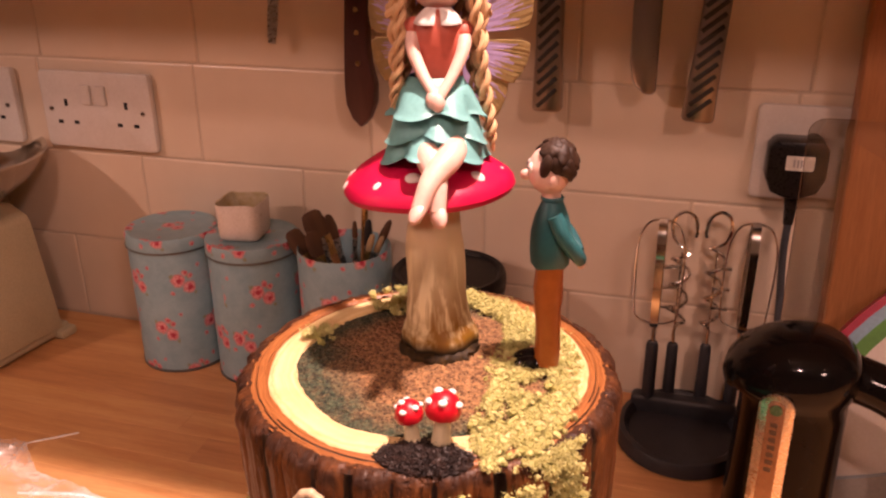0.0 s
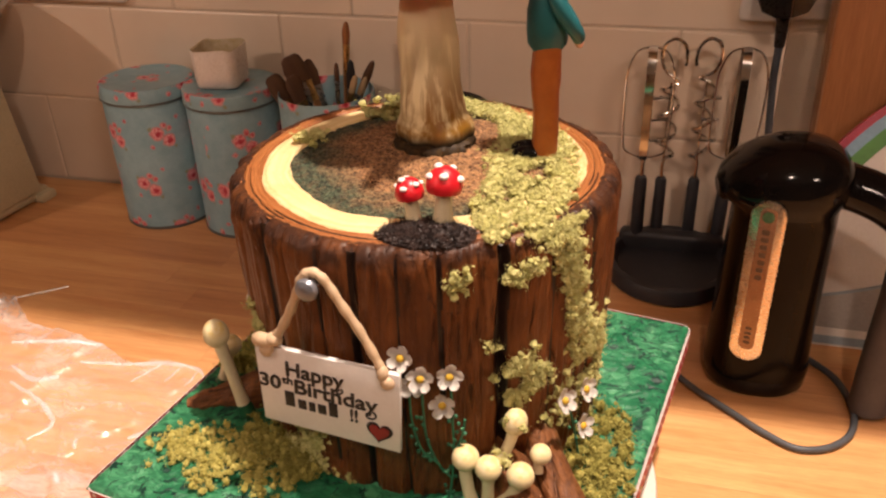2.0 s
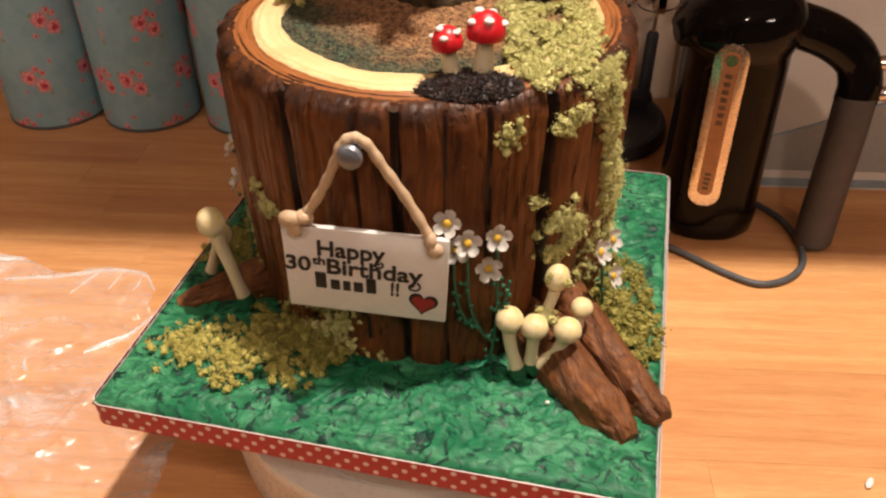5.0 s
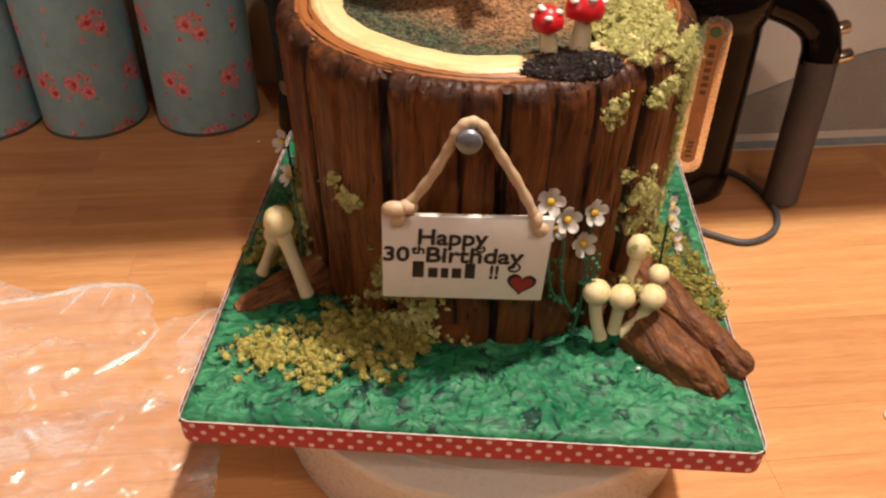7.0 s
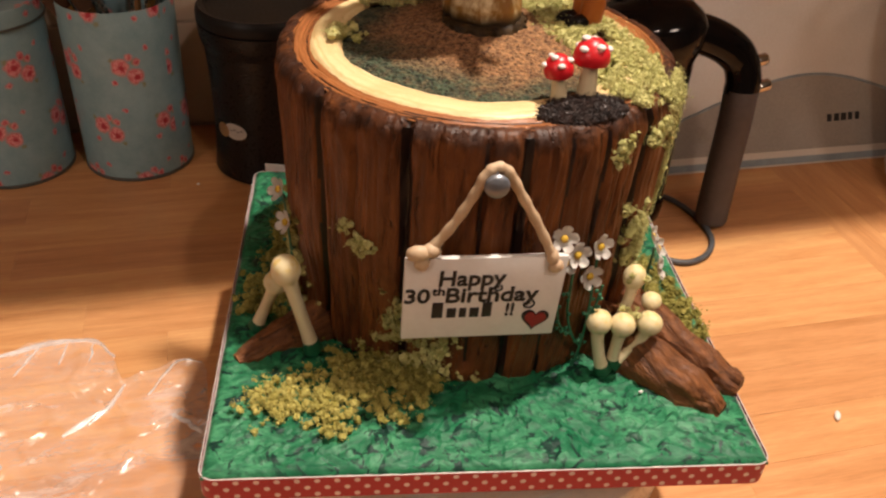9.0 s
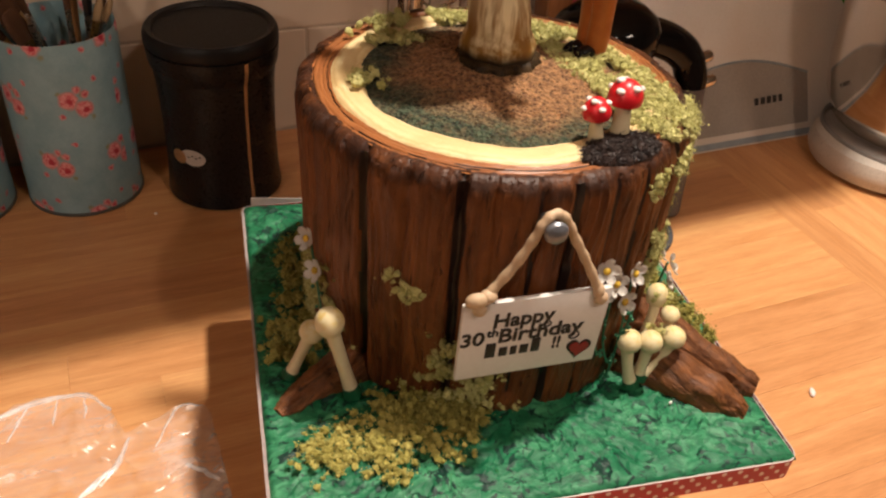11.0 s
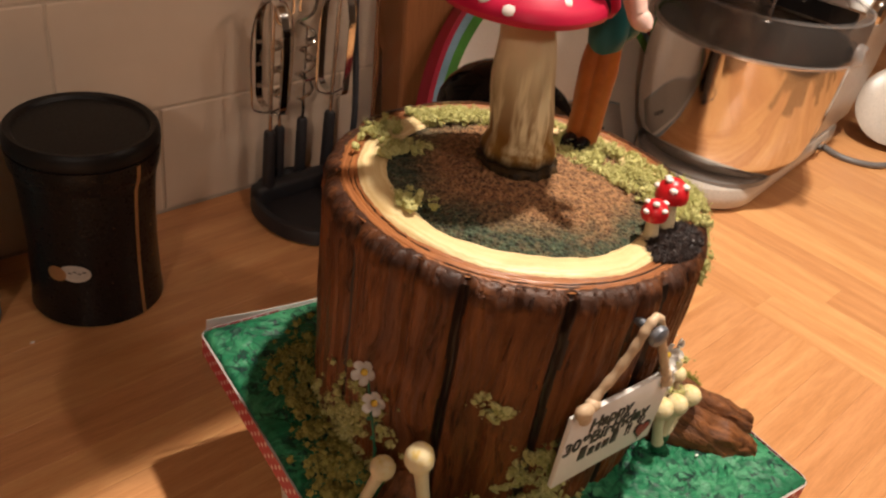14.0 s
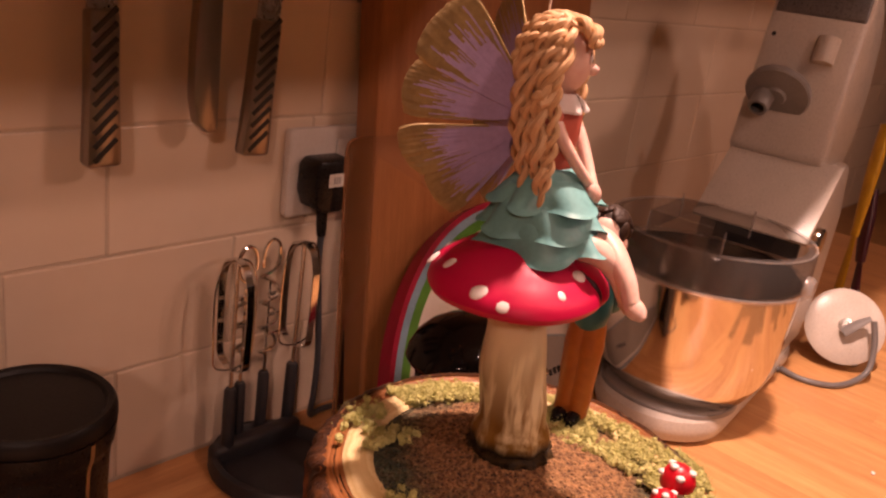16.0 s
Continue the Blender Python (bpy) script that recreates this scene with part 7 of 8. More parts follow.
        for v in bm.verts:
            v.co += Vector((0.0006 * noise.noise(v.co * 300), 0.0006 * noise.noise(v.co * 300 + Vector((5, 0, 0))), 0))
        part("knot", bm, rope_icing, t, "rope knot")


sign()


def nail():
    t = thing("nail", pose(-0.1497, 0.2690, 0.2435, 90, 0, -8), "grey icing nail stuck in the bark", "nail")
    part("shank", lathe([(0, -0.016), (0.0024, -0.016), (0.0024, 0.0), (0, 0.0)], 18), nail_silver, t)
    part("nail_head", lathe([(0, 0.0034), (0.0030, 0.0031), (0.0050, 0.0020), (0.0056, 0.0004), (0.0050, -0.0012), (0.0028, -0.0018), (0, -0.0018)], 28), nail_silver, t, "domed grey nail head")


nail()

mushroom_cream = surface("mushroom_cream", (0.74, 0.64, 0.43), (0.68, 0.57, 0.35), rough=0.45, scale=50, bump=0.05)


def cap_paint():
    m, t, b = nodes_of("mushroom_cap")
    sep = t.nodes.new("ShaderNodeSeparateXYZ")
    t.links.new(coords(t), sep.inputs[0])
    mr = t.nodes.new("ShaderNodeMapRange")
    t.links.new(sep.outputs[2], mr.inputs[0])
    mr.inputs[1].default_value, mr.inputs[2].default_value = 0.0005, 0.0075
    n = noise_of(t, coords(t), 160, 3)
    mul = t.nodes.new("ShaderNodeMath")
    mul.operation = "MULTIPLY"
    t.links.new(mr.outputs[0], mul.inputs[0])
    t.links.new(ramp(t, n, [(0.40, 0.10), (0.60, 0.95)]), mul.inputs[1])
    c = mix(t, mul.outputs[0], (0.74, 0.64, 0.40), (0.66, 0.47, 0.12))
    t.links.new(c, b.inputs["Base Color"])
    b.inputs["Roughness"].default_value = 0.6
    b.inputs["Specular IOR Level"].default_value = 0.3
    return m


cap_yellow = cap_paint()
stem_green = surface("stem_green", (0.012, 0.10, 0.04), rough=0.45)


def mushroom(base, top, r, tall=1.0, foot=True, bend=0.0, label="cream icing mushroom with a yellow-tinted cap", group="pale mushrooms"):
    b, p = Vector(base), Vector(top)
    t = thing("mushroom", Matrix.Translation(p), label, "mushroom", group)
    d = (p - b)
    side = Vector((bend, 0, 0))
    line = smooth_line([b - p, (b - p) * 0.72 + side * 0.8, (b - p) * 0.35 + side, Vector((0, 0, 0)) + d * 0.02], 6)
    n = len(line)
    part("stem", tube(line, [r * (0.62 - 0.14 * math.sin(math.pi * i / (n - 1)) - 0.04 * i / (n - 1)) for i in range(n)], 16), mushroom_cream, t)
    if foot:
        part("foot_tint", tube([line[0], line[1], line[3]], [r * 0.72, r * 0.68, r * 0.54], 16), stem_green, t, "green-stained foot")
    q = d.normalized().lerp(Vector((0, 0, 1)), 0.6).to_track_quat("Z", "Y").to_matrix().to_4x4()
    h = r * tall
    prof = [(0, -h * 0.72), (r * 0.42, -h * 0.70), (r * 0.78, -h * 0.48), (r * 0.97, -h * 0.10), (r, h * 0.12), (r * 0.93, h * 0.46), (r * 0.74, h * 0.78), (r * 0.45, h * 0.97), (r * 0.20, h * 1.03), (0, h * 1.04)]
    part("cap", lathe(prof, 36, q, lambda a, rr, z: rr * (1 + 0.05 * noise.noise(Vector((math.cos(a) * 1.5, math.sin(a) * 1.5, z * 90 + p.x * 300))))), cap_yellow, t, "off-white cap with a yellow crown")


mushroom((-0.2238, 0.3205, 0.1165), (-0.2355, 0.3222, 0.1690), 0.0074, 1.2)
mushroom((-0.2520, 0.3445, 0.1165), (-0.2400, 0.3412, 0.1475), 0.0066, 1.0, True, 0.0, "small cream icing mushroom leaning on a taller one")
mushroom((-0.0690, 0.2860, 0.138), (-0.0598, 0.2930, 0.1640), 0.0060, 1.25, False, 0.0015, "tall cream mushroom with a yellow cap and crumbs")
mushroom((-0.0760, 0.2765, 0.1170), (-0.0818, 0.2806, 0.1476), 0.0069, 1.0, True, -0.0015)
mushroom((-0.0705, 0.2790, 0.1200), (-0.0698, 0.2776, 0.1462), 0.0066, 1.0, True)
mushroom((-0.0700, 0.2795, 0.1175), (-0.0542, 0.2780, 0.1444), 0.0068, 1.0, True, 0.0030)
mushroom((-0.0480, 0.2905, 0.138), (-0.0467, 0.2924, 0.1468), 0.0054, 1.0, False, 0.0, "tiny cream mushroom set on a root")


def red_mushroom(base, top, r, label):
    b, p = Vector(base), Vector(top)
    t = thing("red_toadstool", Matrix.Translation(p), label, "toadstool", "small red toadstools")
    d = p - b
    part("stem", tube([-d, -d * 0.5, d * 0.05], [r * 0.58, r * 0.48, r * 0.40], 16), mushroom_cream, t)
    q = d.normalized().to_track_quat("Z", "Y").to_matrix().to_4x4()
    prof = [(0, -r * 0.24), (r * 0.6, -r * 0.30), (r * 0.92, -r * 0.18), (r, r * 0.10), (r * 0.95, r * 0.46), (r * 0.76, r * 0.86), (r * 0.42, r * 1.14), (0, r * 1.24)]
    cap = part("cap", lathe(prof, 36, q), red_small, t, "bright red cap")
    for deg, f in ((20, 0.80), (88, 0.72), (160, 0.84), (232, 0.58), (285, 0.86), (330, 0.40)):
        a = radians(deg + 30 * (r > 0.007))
        z = float(np.interp(f, [0, 0.4, 0.72, 0.93], [1.24, 1.14, 0.86, 0.46])) * r
        part("spot", blob(q @ Vector((f * r * math.cos(a), f * r * math.sin(a), z)), (r * 0.27, r * 0.27, r * 0.17), 12, 8), spot_white, cap, "white dot")


red_mushroom((-0.1108, 0.3072, 0.2620), (-0.1124, 0.3080, 0.2750), 0.0068, "small red toadstool with white dots, the lower of two")
red_mushroom((-0.0975, 0.3078, 0.2620), (-0.0968, 0.3100, 0.2790), 0.0084, "larger red toadstool with white dots on dark crumbs")

petal_white = surface("petal_white", (0.84, 0.81, 0.77), (0.80, 0.76, 0.71), rough=0.5, scale=90)
daisy_yellow = surface("daisy_yellow", (0.62, 0.40, 0.03), (0.52, 0.32, 0.02), rough=0.6, scale=300, bump=0.4)
vine_green = surface("vine_green", (0.018, 0.11, 0.055), (0.045, 0.19, 0.10), rough=0.45, scale=120)


def daisy(place, facing, r, label="white five-petalled icing daisy with a yellow eye"):
    p, d = Vector(place), Vector(facing).normalized()
    m = Matrix.Translation(p) @ d.to_track_quat("Z", "Y").to_matrix().to_4x4() @ pose(0, 0, 0, 0, 0, 40 * rng.random())
    t = thing("daisy", m, label, "flower", "icing daisies")
    for k in range(5):
        bm = bmesh.new()
        rows = []
        for i in range(10):
            f = i / 9
            w = r * 0.37 * (0.42 + 0.58 * math.sin(math.pi * min(0.5 * f / 0.62, 0.5))) * (1 - max(0, (f - 0.62) / 0.38) ** 2.4) ** 0.5 + r * 0.02
            rows.append([bm.verts.new((r * 0.15 + r * 0.85 * f, w * s, r * (0.30 * f * f + 0.16 * s * s * (f + 0.2)))) for s in (-1, -0.5, 0, 0.5, 1)])
        for a, b in zip(rows, rows[1:]):
            for i in range(4):
                bm.faces.new([a[i], b[i], b[i + 1], a[i + 1]])
        bmesh.ops.solidify(bm, geom=bm.faces[:], thickness=0.0007)
        part("petal", moved(bm, pose(0, 0, 0, 0, 0, 72 * k)), petal_white, t)
    part("eye", blob((0, 0, r * 0.14), (r * 0.30, r * 0.30, r * 0.20), 14, 8), daisy_yellow, t, "yellow crumb eye")


for place, facing in (((-0.1023, 0.2785, 0.1951), (0.15, -0.95, 0.35)), ((-0.0893, 0.2820, 0.1960), (0.35, -0.9, 0.3)), ((-0.0927, 0.2805, 0.1796), (0.2, -0.95, 0.25)), ((-0.1110, 0.2775, 0.2063), (-0.1, -0.95, 0.4)), ((-0.1075, 0.2800, 0.1900), (0.2, -0.9, 0.2)),
                      ((-0.0385, 0.3115, 0.1673), (0.75, -0.5, 0.45)), ((-0.0295, 0.3195, 0.1463), (0.8, -0.45, 0.35)), ((-0.0300, 0.3320, 0.1600), (0.8, -0.45, 0.4)), ((-0.2335, 0.3690, 0.1880), (-0.80, -0.34, 0.45)), ((-0.2315, 0.3612, 0.1722), (-0.80, -0.36, 0.36))):
    daisy(place, facing, 0.0066)


def vine(points, buds, label):
    t = thing("vine", Matrix.Translation(points[0][0]), label, "plant", "piped green vines")
    o = Vector(points[0][0])
    for line in points:
        part("stalk", tube([Vector(p) - o for p in smooth_line([Vector(q) for q in line], 6)], 0.0007, 7), vine_green, t)
    r = random.Random(len(points))
    for line in points:
        c = smooth_line([Vector(q) for q in line], 6)
        for k in range(buds):
            p = c[r.randrange(2, len(c))] - o + Vector((r.uniform(-0.003, 0.003), r.uniform(-0.001, 0.0), r.uniform(-0.002, 0.002)))
            part("leaf_bud", blob(p, (0.0011, 0.0009, 0.0012), 8, 6), vine_green, t)


vine([[(-0.0915, 0.2825, 0.1175), (-0.0895, 0.2820, 0.130), (-0.0880, 0.2825, 0.150), (-0.0885, 0.2825, 0.170), (-0.0890, 0.2830, 0.193)],
      [(-0.0895, 0.2820, 0.132), (-0.0960, 0.2805, 0.142), (-0.1010, 0.2800, 0.158), (-0.1020, 0.2795, 0.176), (-0.1023, 0.2795, 0.193)],
      [(-0.0960, 0.2805, 0.142), (-0.1040, 0.2800, 0.150), (-0.1080, 0.2795, 0.168), (-0.1085, 0.2795, 0.188)],
      [(-0.0880, 0.2825, 0.148), (-0.0840, 0.2830, 0.160), (-0.0825, 0.2835, 0.170)]], 9, "piped green vine climbing the bark under daisies")
vine([[(-0.2290, 0.3580, 0.120), (-0.2290, 0.3600, 0.140), (-0.2300, 0.3640, 0.160), (-0.2315, 0.3690, 0.185)]], 8, "piped green vine on the bark behind mushrooms")
vine([[(-0.0310, 0.3260, 0.120), (-0.0330, 0.3240, 0.135), (-0.0350, 0.3200, 0.150), (-0.0375, 0.3150, 0.166)]], 5, "piped green vine under three daisies")

# ---- crumbs: moss and chocolate soil ----
OCT_V = np.array([(1, 0, 0), (-1, 0, 0), (0, 1, 0), (0, -1, 0), (0, 0, 1), (0, 0, -1)], float)
OCT_F = np.array([(0, 2, 4), (2, 1, 4), (1, 3, 4), (3, 0, 4), (2, 0, 5), (1, 2, 5), (3, 1, 5), (0, 3, 5)])


def crumb_paint(name, dark, light, rough=0.85):
    m, t, b = nodes_of(name)
    g = t.nodes.new("ShaderNodeNewGeometry")
    n = noise_of(t, coords(t), 700, 3, 0.7)
    c = mix(t, ramp(t, g.outputs["Random Per Island"], [(0.0, 0.0), (1.0, 1.0)]), dark, light)
    c = mix(t, 0.3, c, ramp(t, n, [(0.3, 0.3), (0.7, 0.7)]), "OVERLAY")
    t.links.new(c, b.inputs["Base Color"])
    b.inputs["Roughness"].default_value = rough
    b.inputs["Specular IOR Level"].default_value = 0.15
    return m


ICO = bmesh.new()
bmesh.ops.create_icosphere(ICO, subdivisions=2, radius=1)
ICO.verts.ensure_lookup_table()
ICO_V = np.array([v.co[:] for v in ICO.verts])
ICO_F = np.array([[v.index for v in f.verts] for f in ICO.faces])
ICO.free()


def crumbs(name, places, material, label, category, seed, smin=0.0003, smax=0.00095, lumps=1.0):
    """Torn sponge: knobbly lumps with many small flakes clinging to them, as one object."""
    r = np.random.default_rng(seed)
    P = np.array(places)[::2]
    m = len(P)
    lump = r.uniform(0.35, 1.9, m) * lumps
    core = smax * 1.15 * lump
    K = ICO_V[None] * (1 + 0.24 * r.standard_normal((m, len(ICO_V), 1))) * r.uniform(0.65, 1.2, (m, 1, 3))
    spin, _ = np.linalg.qr(r.standard_normal((m, 3, 3)))
    K = np.einsum("nij,nkj->nki", spin, K) * core[:, None, None] + P[:, None]
    FK = ICO_F[None] + (np.arange(m) * len(ICO_V))[:, None, None]
    each = 26
    lump = np.repeat(lump, each)
    P = np.repeat(P, each, axis=0)
    n = len(P)
    spread = r.standard_normal((n, 3)) * smax * 1.05 * lump[:, None]
    spread[:, 2] = np.abs(spread[:, 2]) * 0.9
    P = P + spread
    size = smin * 0.55 + (smax - smin) * 0.52 * r.random(n) ** 2.2
    V = OCT_V[None] * np.clip(1 + 0.45 * r.standard_normal((n, len(OCT_V), 1)), 0.3, 2.0) * r.uniform(0.45, 1.15, (n, 1, 3))
    spin, _ = np.linalg.qr(r.standard_normal((n, 3, 3)))
    V = np.einsum("nij,nkj->nki", spin, V) * size[:, None, None] + P[:, None]
    F = OCT_F[None] + (np.arange(n) * len(OCT_V))[:, None, None] + m * len(ICO_V)
    me = bpy.data.meshes.new(name)
    me.from_pydata(K.reshape(-1, 3).tolist() + V.reshape(-1, 3).tolist(), [], FK.reshape(-1, 3).tolist() + F.reshape(-1, 3).tolist())
    me.materials.append(material)
    return tagged(new(name, me), label, category, "", "stuff")


def clumped(r, n, sample, keep):
    """n places from sample(), thinned where keep noise is low."""
    out = []
    while len(out) < n:
        p, key = sample(r)
        if noise.noise(Vector(key)) + 0.25 * r.random() > keep:
            out.append(p)
    return out


moss_light = crumb_paint("moss_crumb", (0.345, 0.330, 0.105), (0.54, 0.505, 0.215))
moss_olive = crumb_paint("moss_olive", (0.31, 0.275, 0.058), (0.56, 0.49, 0.150))
# Darker copy of moss_olive; partly the stump's shade put into the colour.
moss_darkened = crumb_paint("moss_darkened", (0.175, 0.160, 0.032), (0.355, 0.310, 0.082))

r5 = random.Random(11)
top_inner = [(-62, 0.078), (-52, 0.060), (-38, 0.048), (-10, 0.032), (5, 0.026), (30, 0.040), (60, 0.056), (85, 0.064), (104, 0.070)]


def on_top(r):
    deg = r.uniform(-58, 92)
    lo = float(np.interp(deg, [q[0] for q in top_inner], [q[1] for q in top_inner]))
    hi = float(np.interp(deg, [-62, -42, -25, -5, 60, 104], [0.095, 0.093, 0.084, 0.075, 0.076, 0.084]))
    rad = math.sqrt(r.uniform(lo * lo, hi * hi)) + r.gauss(0, 0.002)
    a = radians(deg)
    p = (CX + WIDE * rad * math.cos(a), CY + WIDE * rad * math.sin(a))
    lift = 0.0045 * (rad < 0.066) + 0.0015 * (rad >= 0.066)
    return (p[0], p[1], TOP + lift + r.uniform(-0.001, 0.0016)), (p[0] * 70, p[1] * 70, 1)


crumbs("moss_crumbs", clumped(r5, 5600, on_top, -0.16), moss_light, "yellow-green sponge moss scattered over the stump top", "moss", 1)


def side_spot(mid_deg, mid_z, sd_deg, sd_z):
    def f(r):
        deg, z = r.gauss(mid_deg, sd_deg), r.gauss(mid_z, sd_z)
        z = min(max(z, 0.116), 0.259)
        a = radians(deg)
        rad = 0.0935 + 0.0035 * (z - 0.118) / 0.13 + r.uniform(0.0, 0.0016)
        if z > 0.254:
            rad -= 0.004 * (z - 0.254) / 0.006
        return (CX + WIDE * rad * math.cos(a), CY + WIDE * rad * math.sin(a), z), (deg * 0.12, z * 80, 4)
    return f


side_places = []
for deg, z, sd, sz, n in ((-64.5, 0.246, 1.3, 0.0025, 60), (-50, 0.239, 1.2, 0.003, 70), (-44, 0.247, 1.2, 0.003, 80), (-35, 0.255, 2.4, 0.003, 200), (-32, 0.245, 1.8, 0.006, 330), (-29, 0.228, 1.7, 0.008, 360), (-27, 0.210, 2.0, 0.008, 330), (-24, 0.196, 2.0, 0.005, 150), (-21, 0.179, 2.6, 0.007, 300), (-47, 0.186, 2.8, 0.005, 420), (-44, 0.177, 2.4, 0.004, 240), (-14, 0.180, 2.8, 0.008, 380), (-27, 0.152, 4.5, 0.009, 200), (-12, 0.158, 4.5, 0.009, 150), (-133, 0.190, 1.7, 0.0026, 70), (-139, 0.196, 0.8, 0.002, 20), (-119, 0.157, 2.4, 0.006, 120), (-36, 0.261, 4.0, 0.002, 260), (-56, 0.206, 0.6, 0.002, 16), (184, 0.142, 5.0, 0.012, 380), (168, 0.128, 6, 0.007, 160), (-115, 0.150, 4, 0.006, 90), (-116, 0.130, 6, 0.008, 260)):
    side_places += clumped(r5, n, side_spot(deg + (-2 if deg < 0 else 0), z, sd * 1.2, sz * 1.2), -0.02)
crumbs("moss_crumbs", side_places, moss_light, "yellow-green moss crumbs trailing down the bark", "moss", 2, 0.0004, 0.0012, 0.85)


def in_patch(poly, seed, z=BOARD_TOP + 0.0035):
    xs, ys = [p[0] for p in poly], [p[1] for p in poly]

    def inside(x, y):
        hit = False
        for (x0, y0), (x1, y1) in zip(poly, poly[1:] + poly[:1]):
            if (y0 > y) != (y1 > y) and x < (x1 - x0) * (y - y0) / (y1 - y0) + x0:
                hit = not hit
        return hit

    def f(r):
        while True:
            x, y = r.uniform(min(xs), max(xs)), r.uniform(min(ys), max(ys))
            if inside(x, y):
                h = max(0.0, 0.012 - max(0.0, math.hypot(x - CX, y - CY) - 0.100)) * 0.7
                return (x + r.gauss(0, 0.0045), y + r.gauss(0, 0.0045), z + r.uniform(-0.001, 0.003) + h * r.random()), (x * 90, y * 90, seed)
    return f


front_patch = [(-0.2600, 0.2905), (-0.2520, 0.2980), (-0.2268, 0.3025), (-0.2030, 0.2960), (-0.1910, 0.2850), (-0.1740, 0.2726), (-0.1780, 0.2620), (-0.1868, 0.2640), (-0.2022, 0.2735), (-0.2132, 0.2700), (-0.2232, 0.2580), (-0.2420, 0.2670), (-0.2560, 0.2810)]
heap_patch = [(-0.2150, 0.3150), (-0.1960, 0.3120), (-0.1740, 0.2970), (-0.1640, 0.2830), (-0.1743, 0.2750), (-0.1911, 0.2850), (-0.2070, 0.2960)]
crumbs("moss_crumbs", clumped(r5, 760, in_patch(front_patch, 5), 0.06), moss_olive, "olive-yellow moss crumbs heaped at the stump's foot", "moss", 3, 0.0005, 0.0012, 0.82)
crumbs("moss_crumbs", clumped(r5, 620, in_patch(heap_patch, 6), -0.05), moss_darkened, "dark olive moss banked against the bark, partly darkened as shade", "moss", 8, 0.0005, 0.0014, 0.85)
right_patch = [(-0.046, 0.350), (-0.0249, 0.3709), (-0.0060, 0.363), (-0.0080, 0.3265), (-0.0085, 0.2900), (-0.0182, 0.2920), (-0.030, 0.312), (-0.040, 0.330)]
crumbs("moss_crumbs", clumped(r5, 620, in_patch(right_patch, 7), 0.02), moss_darkened, "olive moss crumbs beside the roots", "moss", 4, 0.0005, 0.0015, 0.85)
left_patch = [(-0.2185, 0.462), (-0.196, 0.474), (-0.206, 0.440), (-0.222, 0.412), (-0.2260, 0.3767), (-0.2350, 0.3560), (-0.2515, 0.3519), (-0.2576, 0.3648), (-0.2477, 0.3876), (-0.2324, 0.4204)]
back_patch = [(-0.246, 0.436), (-0.215, 0.474), (-0.180, 0.490), (-0.178, 0.474), (-0.206, 0.440), (-0.215, 0.424)]
crumbs("moss_crumbs", clumped(r5, 540, in_patch(left_patch, 9), -0.05) + clumped(r5, 110, in_patch(back_patch, 12), 0.2), moss_darkened, "dark olive moss crumbs behind the stump, partly darkened as shade", "moss", 5, 0.0005, 0.0016, 0.85)


def top_clump(deg, rad, n):
    def f(r):
        a = radians(deg + r.gauss(0, 5))
        q = rad + r.gauss(0, 0.004)
        return (CX + WIDE * q * math.cos(a), CY + WIDE * q * math.sin(a), TOP + 0.003 + r.uniform(0, 0.003)), (a * 9, q * 90, 2)
    return clumped(r5, n, f, -0.3)


crumbs("moss_crumbs", [(-0.0600 + 0.006 * r5.uniform(-1, 1), 0.2900 + 0.003 * r5.uniform(-1, 1), 0.1680 + 0.003 * r5.uniform(-1, 0.4)) for _ in range(10)] + [(-0.0660 + 0.007 * r5.uniform(-1, 1), 0.2830 + 0.003 * r5.uniform(-1, 1), 0.1500 + 0.002 * r5.uniform(-1, 1)) for _ in range(16)] + top_clump(172, 0.064, 60) + top_clump(112, 0.078, 90) + top_clump(126, 0.066, 60) + top_clump(120, 0.054, 40), moss_light, "small tufts of moss on the cream ring and mushrooms", "moss", 6, 0.0004, 0.0012)


def in_mound(r):
    a, q = r.uniform(0, 2 * math.pi), math.sqrt(r.random())
    x, y = -0.1025 + 0.0215 * q * math.cos(a) + r.gauss(0, 0.0006), 0.2985 + 0.0128 * q * math.sin(a) + 0.12 * 0.0215 * q * math.cos(a)
    return (x, y, TOP + 0.0003 + 0.0035 * (1 - q * q) + r.uniform(-0.0005, 0.0008)), (x * 50, y * 50, 3)


crumbs("chocolate_soil", clumped(r5, 2000, in_mound, -0.9), choc, "dark chocolate crumb soil under two red toadstools", "soil", 7, 0.0003, 0.0007)


